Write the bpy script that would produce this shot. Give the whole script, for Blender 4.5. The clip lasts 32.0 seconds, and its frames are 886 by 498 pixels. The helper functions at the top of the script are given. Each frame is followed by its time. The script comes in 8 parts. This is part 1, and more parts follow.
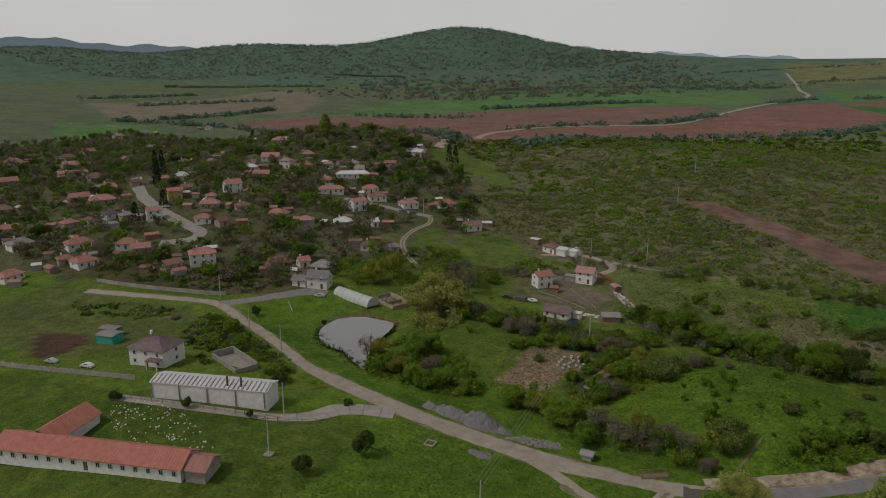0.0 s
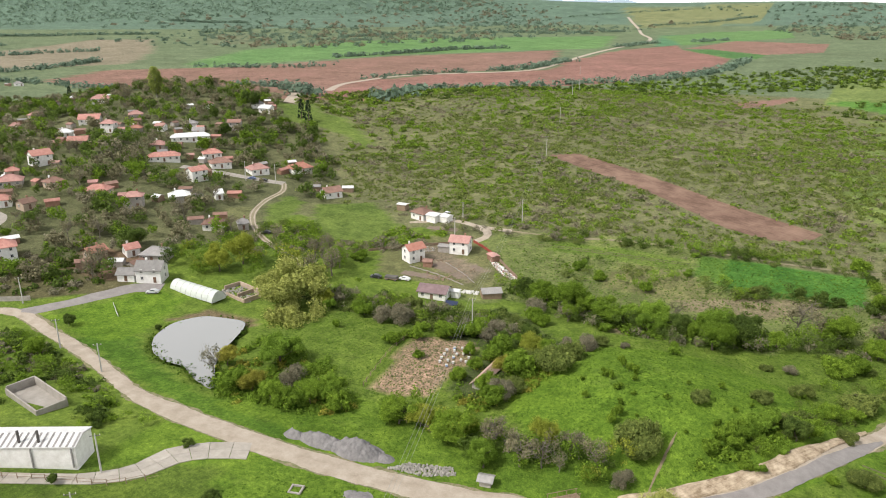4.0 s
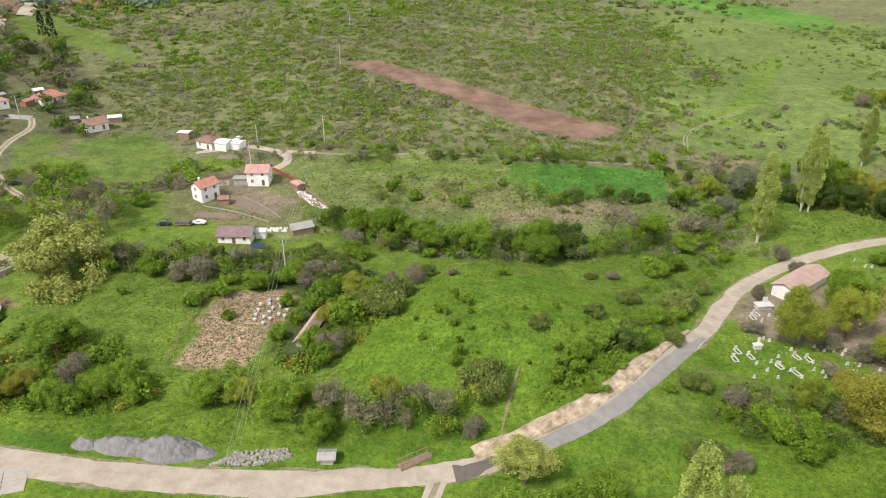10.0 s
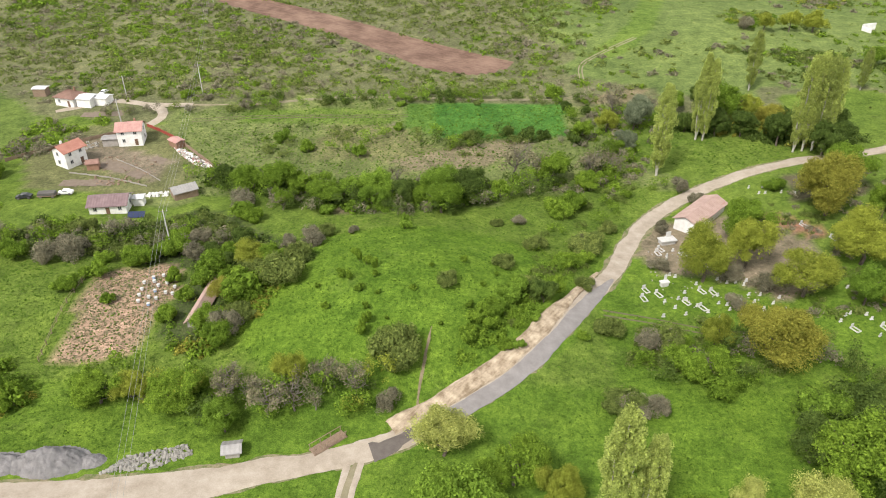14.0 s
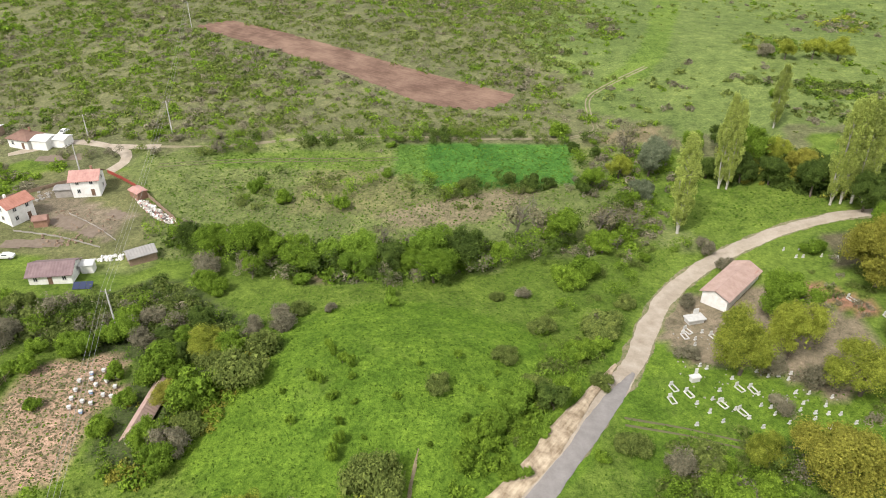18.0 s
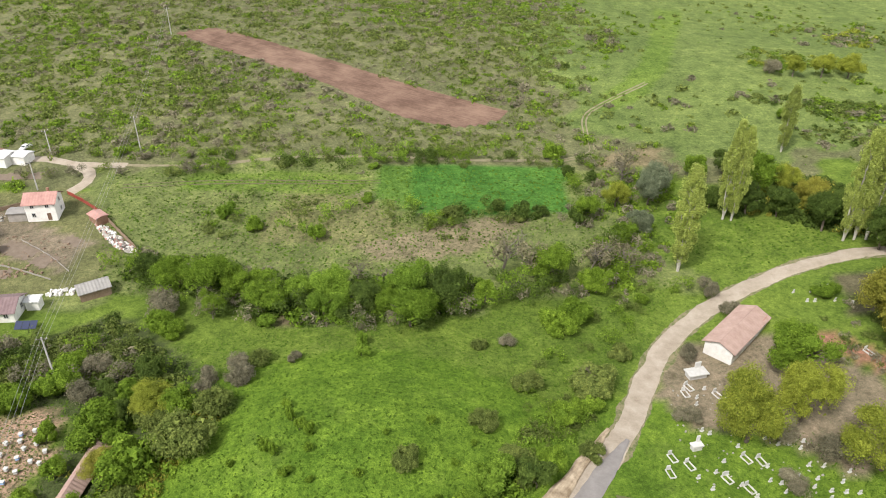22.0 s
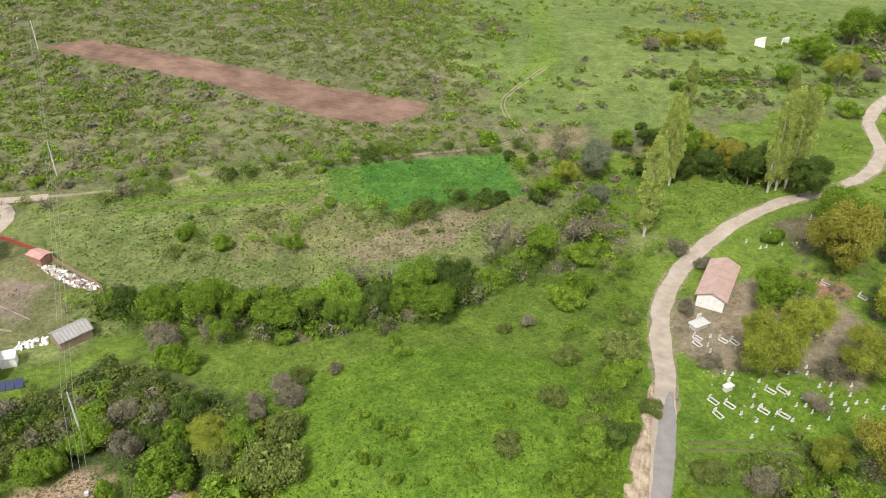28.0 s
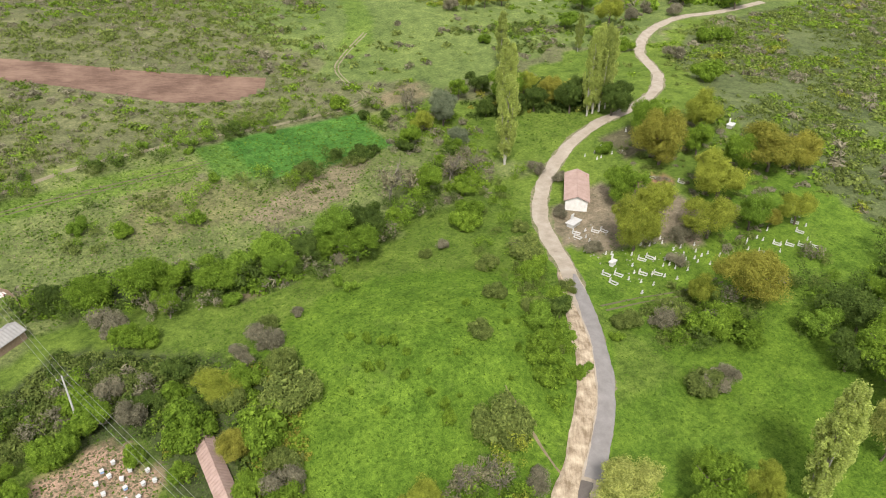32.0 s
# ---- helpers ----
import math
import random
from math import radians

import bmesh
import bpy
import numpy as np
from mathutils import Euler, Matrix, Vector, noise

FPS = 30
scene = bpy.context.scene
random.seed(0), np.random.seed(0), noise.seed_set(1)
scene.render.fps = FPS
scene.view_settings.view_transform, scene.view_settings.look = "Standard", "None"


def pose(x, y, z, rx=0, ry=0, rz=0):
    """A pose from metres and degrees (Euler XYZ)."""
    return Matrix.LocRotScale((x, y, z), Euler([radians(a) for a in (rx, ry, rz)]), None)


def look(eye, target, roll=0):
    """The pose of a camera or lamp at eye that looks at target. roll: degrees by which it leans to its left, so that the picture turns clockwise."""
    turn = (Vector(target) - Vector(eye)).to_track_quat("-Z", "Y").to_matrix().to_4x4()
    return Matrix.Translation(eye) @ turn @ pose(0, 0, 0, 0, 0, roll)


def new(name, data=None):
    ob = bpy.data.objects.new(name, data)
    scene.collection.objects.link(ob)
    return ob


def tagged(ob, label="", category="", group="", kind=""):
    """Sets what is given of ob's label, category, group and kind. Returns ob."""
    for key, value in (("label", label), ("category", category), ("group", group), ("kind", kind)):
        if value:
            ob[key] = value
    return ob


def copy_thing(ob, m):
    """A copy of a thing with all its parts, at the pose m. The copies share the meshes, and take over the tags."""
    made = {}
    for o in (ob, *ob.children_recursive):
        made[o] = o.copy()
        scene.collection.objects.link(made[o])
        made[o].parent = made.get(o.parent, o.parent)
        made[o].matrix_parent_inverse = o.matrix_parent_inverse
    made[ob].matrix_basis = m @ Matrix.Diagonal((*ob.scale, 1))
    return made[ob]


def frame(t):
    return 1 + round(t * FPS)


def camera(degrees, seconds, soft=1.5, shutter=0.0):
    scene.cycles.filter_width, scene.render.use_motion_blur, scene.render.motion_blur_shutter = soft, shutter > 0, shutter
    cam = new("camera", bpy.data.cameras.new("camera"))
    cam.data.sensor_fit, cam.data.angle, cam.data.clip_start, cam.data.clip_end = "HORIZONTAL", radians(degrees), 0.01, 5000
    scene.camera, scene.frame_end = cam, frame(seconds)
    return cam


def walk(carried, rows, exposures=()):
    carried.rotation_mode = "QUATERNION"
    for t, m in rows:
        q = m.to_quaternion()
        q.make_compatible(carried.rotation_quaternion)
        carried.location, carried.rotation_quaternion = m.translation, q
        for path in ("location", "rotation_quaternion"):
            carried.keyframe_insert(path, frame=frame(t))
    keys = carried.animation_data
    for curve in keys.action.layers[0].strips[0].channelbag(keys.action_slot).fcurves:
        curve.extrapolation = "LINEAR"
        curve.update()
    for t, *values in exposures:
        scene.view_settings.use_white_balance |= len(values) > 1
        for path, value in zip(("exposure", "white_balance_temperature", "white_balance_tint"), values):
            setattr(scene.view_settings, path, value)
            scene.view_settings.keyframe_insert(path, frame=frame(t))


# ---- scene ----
# Camera: a drone over the edge of a village, z = 0 is the level of the stream.
cam = camera(63.62, 32.0, soft=1.0)
# seconds, x, y, z, heading to the left of north, pitch, roll
PATH = [
    (0, 30.38, -48.14, 93.10, 37.87, -14.12, 0.01),
    (0.5, 27.71, -44.61, 93.15, 36.43, -14.31, 0.01),
    (1, 25.01, -40.97, 93.05, 34.82, -15.03, -0.05),
    (1.5, 22.30, -37.45, 93.01, 33.17, -15.99, -0.13),
    (2, 19.80, -33.97, 93.11, 31.65, -17.01, -0.15),
    (2.5, 17.46, -30.49, 93.24, 30.13, -18.04, -0.18),
    (3, 15.05, -26.95, 93.37, 28.81, -18.17, -0.22),
    (3.5, 12.84, -23.44, 93.46, 27.51, -18.20, -0.20),
    (5.5, 5.19, -9.92, 93.74, 23.59, -18.56, -0.04),
    (6, 3.92, -7.28, 93.85, 22.24, -18.87, -0.10),
    (6.5, 2.91, -4.98, 93.96, 20.81, -19.29, -0.09),
    (7, 2.14, -3.35, 93.97, 19.32, -20.11, -0.08),
    (7.5, 1.79, -2.06, 93.98, 17.90, -21.03, -0.08),
    (8, 1.50, -1.24, 93.98, 16.37, -21.94, -0.08),
    (8.5, 1.24, -0.89, 93.93, 14.68, -22.88, -0.07),
    (9, 1.08, -0.74, 93.88, 12.98, -23.94, -0.08),
    (9.5, 1.07, -0.67, 93.60, 11.33, -24.93, -0.15),
    (10, 1.09, -0.65, 93.34, 9.62, -25.94, -0.22),
    (10.5, 0.94, -0.63, 93.33, 7.90, -27.07, -0.23),
    (11, 0.85, -0.57, 93.44, 6.23, -28.17, -0.25),
    (11.5, 0.90, -0.63, 93.62, 4.66, -29.23, -0.32),
    (12, 0.88, -0.80, 93.79, 3.03, -30.08, -0.36),
    (12.5, 0.64, -0.92, 93.80, 1.52, -30.33, -0.34),
    (13, 0.00, 0.00, 93.70, 0.86, -30.43, -0.14),
    (13.5, 0.21, 6.00, 93.71, 0.81, -31.16, -0.22),
    (14, 0.15, 9.72, 93.57, 0.79, -31.25, -0.19),
    (14.5, 0.17, 12.79, 93.43, 0.81, -31.17, -0.23),
    (16.5, 0.57, 28.10, 94.19, 0.82, -31.03, -0.34),
    (17, 0.88, 31.80, 94.22, 0.77, -30.86, -0.29),
    (17.5, 1.18, 35.36, 94.22, 0.75, -30.76, -0.24),
    (18, 1.48, 38.63, 94.23, 0.74, -30.63, -0.25),
    (18.5, 1.94, 41.46, 94.36, 0.95, -30.59, -0.25),
    (19, 2.64, 44.01, 94.35, 1.06, -30.52, -0.30),
    (19.5, 3.43, 46.39, 94.21, 1.05, -30.52, -0.31),
    (20, 4.33, 48.65, 94.06, 1.09, -30.54, -0.39),
    (20.5, 5.21, 50.91, 93.97, 1.00, -30.39, -0.25),
    (21, 5.79, 52.78, 94.04, 0.93, -30.45, -0.08),
    (21.5, 5.96, 54.21, 94.10, 0.83, -30.52, 0.14),
    (22, 5.60, 55.30, 94.13, 0.67, -30.55, 0.45),
    (22.5, 4.64, 56.23, 94.24, 0.38, -30.62, 0.68),
    (23, 3.07, 57.03, 94.46, 0.04, -30.68, 0.91),
    (23.5, 1.16, 57.76, 94.74, -0.30, -30.75, 1.05),
    (24, -1.19, 58.40, 94.87, -0.97, -30.81, 1.21),
    (24.5, -3.95, 58.85, 94.92, -2.22, -30.79, 1.31),
    (25, -7.14, 59.21, 95.00, -3.62, -30.78, 1.45),
    (25.5, -10.53, 59.55, 95.00, -5.01, -30.75, 1.46),
    (27.5, -26.54, 58.08, 95.24, -12.18, -30.86, 1.17),
    (28, -30.55, 57.43, 94.78, -14.45, -30.88, 0.92),
    (28.5, -34.27, 56.34, 94.82, -17.06, -31.01, 0.77),
    (29, -38.34, 54.98, 94.93, -19.73, -31.13, 0.64),
    (29.5, -42.65, 53.88, 94.78, -21.07, -31.25, 0.60),
    (30, -46.89, 52.39, 94.66, -23.58, -31.35, 0.59),
    (30.5, -51.40, 51.24, 94.70, -27.67, -31.50, 0.53),
    (31, -56.19, 50.42, 94.70, -31.37, -31.65, 0.85),
    (31.5, -61.25, 49.92, 94.87, -33.11, -31.84, 1.06),
    (32, -66.06, 49.93, 95.09, -34.70, -32.01, 1.19),
]
walk(cam, [(t, pose(x, y, z, 90 + pitch, 0, turn) @ pose(0, 0, 0, 0, 0, roll)) for t, x, y, z, turn, pitch, roll in PATH],
     exposures=[(0.0, -2.05), (0.15, -1.4), (0.4, -1.2), (1.0, -1.14), (2.0, -0.92), (3.0, -0.6), (3.5, -0.36), (6.0, -0.12), (9.0, -0.1), (12.0, -0.2), (13.0, -0.22), (14.0, -0.04), (17.0, -0.05), (32.0, -0.08)])

# Overcast daylight: a pale sky and a wide, weak sun from the south-west.
world = bpy.data.worlds.new("overcast_sky")
scene.world = world
world.use_nodes = True
wn = world.node_tree
wn.nodes.clear()
sky = wn.nodes.new("ShaderNodeTexSky")
sky.sky_type = "NISHITA"
sky.sun_disc = False
sky.sun_elevation, sky.sun_rotation = radians(50), radians(215)
sky.dust_density, sky.air_density = 4.0, 1.0
cloud = wn.nodes.new("ShaderNodeTexNoise")
cloud.inputs["Scale"].default_value, cloud.inputs["Detail"].default_value = 2.2, 5.0
where = wn.nodes.new("ShaderNodeTexCoord")
wn.links.new(where.outputs["Generated"], cloud.inputs["Vector"])
veil = wn.nodes.new("ShaderNodeMix")
veil.data_type = "RGBA"
veil.inputs["A"].default_value = (0.80, 0.80, 0.79, 1)
veil.inputs["B"].default_value = (1.12, 1.11, 1.08, 1)
wn.links.new(cloud.outputs["Fac"], veil.inputs["Factor"])
# thin bright cloud towards the horizon, thicker overhead
split = wn.nodes.new("ShaderNodeSeparateXYZ")
wn.links.new(where.outputs["Generated"], split.inputs[0])
rise = wn.nodes.new("ShaderNodeMapRange")
rise.interpolation_type = "SMOOTHSTEP"
for slot, value in zip(("From Min", "From Max", "To Min", "To Max"), (0.0, 0.7, 2.15, 0.72)):
    rise.inputs[slot].default_value = value
wn.links.new(split.outputs["Z"], rise.inputs["Value"])
back = wn.nodes.new("ShaderNodeBackground")
back.inputs["Strength"].default_value = 0.06
cover = wn.nodes.new("ShaderNodeBackground")
wn.links.new(rise.outputs[0], cover.inputs["Strength"])
both = wn.nodes.new("ShaderNodeAddShader")
wout = wn.nodes.new("ShaderNodeOutputWorld")
wn.links.new(sky.outputs[0], back.inputs["Color"])
wn.links.new(veil.outputs["Result"], cover.inputs["Color"])
wn.links.new(back.outputs[0], both.inputs[0])
wn.links.new(cover.outputs[0], both.inputs[1])
wn.links.new(both.outputs[0], wout.inputs["Surface"])

sun = new("sun", bpy.data.lights.new("sun", "SUN"))
sun.data.energy, sun.data.angle, sun.data.color = 4.7, radians(12), (1.0, 0.96, 0.9)
sun.matrix_world = look((-35, -50, 75), (0, 0, 0))


# ---- materials ----
MATS = {}


def tree_of(name):
    mat = bpy.data.materials.new(name)
    mat.use_nodes = True
    nt = mat.node_tree
    bsdf = nt.nodes["Principled BSDF"]
    return mat, nt, bsdf


def node(nt, kind, **sets):
    n = nt.nodes.new(kind)
    for key, value in sets.items():
        n.inputs[key].default_value = value
    return n


def surface(name, low, high, scale=3.0, rough=0.9, bump=0.3, detail_scale=0.0, metal=0.0, per_object=0.0, spec=0.3, per_island=0.0, bump_scale=0.0, along=None, sharp=0.25):
    """A material whose colour wanders between two tones at two scales, with fine relief."""
    if name in MATS:
        return MATS[name]
    mat, nt, bsdf = tree_of(name)
    L = nt.links.new
    geo = nt.nodes.new("ShaderNodeNewGeometry")
    big = node(nt, "ShaderNodeTexNoise", Scale=scale, Detail=6.0, Roughness=0.65)
    L(geo.outputs["Position"], big.inputs["Vector"])
    fine = node(nt, "ShaderNodeTexNoise", Scale=detail_scale or scale * 9, Detail=4.0, Roughness=0.7)
    if along is None:
        L(geo.outputs["Position"], fine.inputs["Vector"])
    else:
        # streaks drawn out along the furrows
        turn = nt.nodes.new("ShaderNodeMapping")
        turn.vector_type = "TEXTURE"
        turn.inputs["Rotation"].default_value = (0, 0, radians(along))
        turn.inputs["Scale"].default_value = (9.0, 1.0, 1.0)
        L(geo.outputs["Position"], turn.inputs["Vector"])
        L(turn.outputs[0], fine.inputs["Vector"])
    mixv = nt.nodes.new("ShaderNodeMath")
    mixv.operation = "MULTIPLY_ADD"
    mixv.inputs[1].default_value = 0.45
    L(fine.outputs["Fac"], mixv.inputs[0])
    half = nt.nodes.new("ShaderNodeMath")
    half.operation = "MULTIPLY_ADD"
    half.inputs[1].default_value = 0.9
    half.inputs[2].default_value = -0.18
    L(big.outputs["Fac"], half.inputs[0])
    L(half.outputs[0], mixv.inputs[2])
    ramp = nt.nodes.new("ShaderNodeMix")
    ramp.data_type = "RGBA"
    ramp.inputs["A"].default_value = (*low, 1)
    ramp.inputs["B"].default_value = (*high, 1)
    wide = nt.nodes.new("ShaderNodeMapRange")
    wide.inputs["From Min"].default_value, wide.inputs["From Max"].default_value = 0.5 - sharp, 0.5 + sharp
    L(mixv.outputs[0], wide.inputs["Value"])
    L(wide.outputs[0], ramp.inputs["Factor"])
    colour = ramp.outputs["Result"]
    for amount, source in ((per_object, "object"), (per_island, "island")):
        if amount:
            if source == "object":
                rnd = nt.nodes.new("ShaderNodeObjectInfo").outputs["Random"]
            else:
                rnd = geo.outputs["Random Per Island"]
            vary = nt.nodes.new("ShaderNodeMapRange")
            vary.inputs["To Min"].default_value, vary.inputs["To Max"].default_value = 1 - amount, 1 + amount
            L(rnd, vary.inputs["Value"])
            hsv = nt.nodes.new("ShaderNodeHueSaturation")
            L(vary.outputs[0], hsv.inputs["Value"])
            hue = nt.nodes.new("ShaderNodeMapRange")
            hue.inputs["To Min"].default_value, hue.inputs["To Max"].default_value = 0.5 + 0.018 * amount, 0.5 - 0.018 * amount
            L(rnd, hue.inputs["Value"])
            L(hue.outputs[0], hsv.inputs["Hue"])
            L(colour, hsv.inputs["Color"])
            colour = hsv.outputs["Color"]
    L(colour, bsdf.inputs["Base Color"])
    bsdf.inputs["Roughness"].default_value = rough
    bsdf.inputs["Metallic"].default_value = metal
    bsdf.inputs["Specular IOR Level"].default_value = spec
    if bump:
        bm_ = node(nt, "ShaderNodeBump", Strength=bump, Distance=0.1)
        if bump_scale:
            rel = node(nt, "ShaderNodeTexNoise", Scale=bump_scale, Detail=5.0, Roughness=0.7)
            L(geo.outputs["Position"], rel.inputs["Vector"])
            L(rel.outputs["Fac"], bm_.inputs["Height"])
        else:
            L(fine.outputs["Fac"], bm_.inputs["Height"])
        L(bm_.outputs[0], bsdf.inputs["Normal"])
    MATS[name] = mat
    return mat


def ground_material():
    """Open land: the tone of each plot from the mesh, broken up by grass noise at three scales."""
    mat, nt, bsdf = tree_of("open_land")
    L = nt.links.new
    geo = nt.nodes.new("ShaderNodeNewGeometry")
    land = nt.nodes.new("ShaderNodeVertexColor")
    land.layer_name = "land"
    last = land.outputs["Color"]

    def noise(scale, detail, rough=0.7):
        n = node(nt, "ShaderNodeTexNoise", Scale=scale, Detail=detail, Roughness=rough)
        L(geo.outputs["Position"], n.inputs["Vector"])
        return n.outputs["Fac"]

    def spread(value, lo, hi, to_lo, to_hi):
        r = nt.nodes.new("ShaderNodeMapRange")
        for slot, v in zip(("From Min", "From Max", "To Min", "To Max"), (lo, hi, to_lo, to_hi)):
            r.inputs[slot].default_value = v
        L(value, r.inputs["Value"])
        return r.outputs[0]

    for scale, lo, hi, detail in ((0.022, 0.8, 1.2, 4.0), (0.2, 0.7, 1.32, 5.0), (1.1, 0.62, 1.38, 6.0), (4.5, 0.62, 1.38, 4.0)):
        n = noise(scale, detail)
        h = nt.nodes.new("ShaderNodeHueSaturation")
        L(spread(n, 0.3, 0.7, lo, hi), h.inputs["Value"])
        L(spread(n, 0.3, 0.7, 0.508, 0.492), h.inputs["Hue"])
        L(last, h.inputs["Color"])
        last = h.outputs["Color"]
    # dry straw and bare earth in ragged spots, rank dark tussocks between
    for scale, detail, lo, hi, most, colour in ((0.11, 7.0, 0.56, 0.76, 0.16, (0.19, 0.165, 0.085)), (0.55, 6.0, 0.63, 0.8, 0.28, (0.20, 0.155, 0.095)), (0.42, 7.0, 0.56, 0.74, 0.5, (0.05, 0.088, 0.018))):
        m = nt.nodes.new("ShaderNodeMix")
        m.data_type = "RGBA"
        m.inputs["B"].default_value = (*colour, 1)
        L(spread(noise(scale, detail, 0.72), lo, hi, 0.0, most), m.inputs["Factor"])
        L(last, m.inputs["A"])
        last = m.outputs["Result"]
    L(last, bsdf.inputs["Base Color"])
    bsdf.inputs["Roughness"].default_value = 0.95
    bsdf.inputs["Specular IOR Level"].default_value = 0.03
    rel = node(nt, "ShaderNodeTexNoise", Scale=1.3, Detail=6.0, Roughness=0.75)
    L(geo.outputs["Position"], rel.inputs["Vector"])
    b = node(nt, "ShaderNodeBump", Strength=0.55, Distance=0.6)
    L(rel.outputs["Fac"], b.inputs["Height"])
    L(b.outputs[0], bsdf.inputs["Normal"])
    return mat


# ---- the lie of the land ----
# mounds and hollows: x, y, reach along x, reach along y, height
MOUNDS = [
    (-8, 109, 27, 21, 7.6),
    (-75, 108, 26, 18, 2.6),
    (-110, 30, 60, 45, 5.6),
    (-60, 40, 50, 40, 2.0),
    (-110, 95, 40, 30, -0.8),
    (-250, 150, 110, 80, 12.5),
    (-320, 300, 110, 110, 25.5),
    (-120, 200, 50, 45, -0.7),
    (-60, 160, 40, 22, -1.3),
    (-60, 230, 50, 45, 4.3),
    (-70, 310, 70, 60, 6.7),
    (10, 180, 45, 30, 0.6),
    (20, 230, 40, 30, -0.8),
    (30, 300, 60, 60, 7.9),
    (95, 260, 50, 50, 3.8),
    (160, 260, 70, 60, 4.0),
    (60, 130, 35, 35, -1.1),
    (110, 150, 45, 40, 4.1),
    (40, 60, 45, 40, 0.1),
    (180, 150, 80, 90, 2.6),
    (-150, 420, 130, 120, 17.9),
    (60, 420, 130, 110, 3.0),
]
# the wooded hills behind the village
HILLS = [
    (-1417, 1937, 330, 330, 105), (-1620, 1680, 700, 650, 75), (-1850, 1380, 300, 300, 55),
    (-2410, 975, 420, 420, 105), (-620, 2500, 620, 480, 52), (150, 2400, 620, 480, 62), (-1020, 2250, 380, 420, 45), (1300, 1500, 600, 600, 60),
]
POND_Z = 3.1


def height(x, y):
    """Ground level, for numbers or arrays."""
    x, y = np.asarray(x, float), np.asarray(y, float)
    r = np.hypot(x, y)
    z = 2.0 + 0.026 * np.clip(r - 250, 0, 1050)
    for cx, cy, rx, ry, h in MOUNDS + HILLS:
        z = z + h * np.exp(-(((x - cx) / rx) ** 2) - ((y - cy) / ry) ** 2)
    return z


def ground_at(x, y):
    return float(height(x, y))


def inside(poly, x, y):
    """Which of the points lie in a polygon."""
    x, y = np.asarray(x, float), np.asarray(y, float)
    hit = np.zeros(x.shape, bool)
    for (x0, y0), (x1, y1) in zip(poly, poly[1:] + poly[:1]):
        cross = ((y0 > y) != (y1 > y)) & (x < (x1 - x0) * (y - y0) / (y1 - y0 + 1e-9) + x0)
        hit ^= cross
    return hit


def near_line(line, x, y):
    """Distance of the points from a polyline."""
    best = np.full(np.shape(x), 1e9)
    for (x0, y0), (x1, y1) in zip(line, line[1:]):
        dx, dy = x1 - x0, y1 - y0
        u = np.clip(((x - x0) * dx + (y - y0) * dy) / (dx * dx + dy * dy + 1e-9), 0, 1)
        best = np.minimum(best, np.hypot(x - x0 - u * dx, y - y0 - u * dy))
    return best


def part(name, data, material, parent=None, label=""):
    """Links a bmesh or mesh as one mesh object under a thing or a part."""
    if isinstance(data, bmesh.types.BMesh):
        mesh = bpy.data.meshes.new(name)
        data.to_mesh(mesh)
        data.free()
    else:
        mesh = data
    if material and not mesh.materials:
        mesh.materials.append(material)
    ob = new(name, mesh)
    ob.parent = parent
    if label:
        ob["label"] = label
    return ob


def mesh_of(name, verts, faces, material=None, smooth=False):
    mesh = bpy.data.meshes.new(name)
    mesh.from_pydata([tuple(v) for v in verts], [], [tuple(f) for f in faces])
    if smooth:
        mesh.polygons.foreach_set("use_smooth", [True] * len(mesh.polygons))
    if material:
        mesh.materials.append(material)
    return mesh


def mesh_np(name, verts, faces, material=None):
    """A mesh from arrays: verts n x 3, faces m x k, all of one size."""
    mesh = bpy.data.meshes.new(name)
    n, (m, k) = len(verts), faces.shape
    mesh.vertices.add(n)
    mesh.vertices.foreach_set("co", np.ascontiguousarray(verts, np.float32).ravel())
    mesh.loops.add(m * k)
    mesh.loops.foreach_set("vertex_index", np.ascontiguousarray(faces, np.int32).ravel())
    mesh.polygons.add(m)
    mesh.polygons.foreach_set("loop_start", np.arange(0, m * k, k, dtype=np.int32))
    mesh.polygons.foreach_set("loop_total", np.full(m, k, np.int32))
    mesh.update(calc_edges=True)
    if material:
        mesh.materials.append(material)
    return mesh


def smooth_line(points, step=3.0):
    """A rounded line through the points, with stations about a step apart."""
    p = np.array([points[0], *points, points[-1]], float)
    out = []
    for i in range(1, len(p) - 2):
        n = max(2, int(np.hypot(*(p[i + 1] - p[i])) / step))
        for u in np.arange(n) / n:
            out.append(0.5 * (2 * p[i] + (p[i + 1] - p[i - 1]) * u + (2 * p[i - 1] - 5 * p[i] + 4 * p[i + 1] - p[i + 2]) * u**2
                              + (3 * p[i] - p[i - 1] - 3 * p[i + 1] + p[i + 2]) * u**3))
    out.append(p[-2])
    return np.array(out)


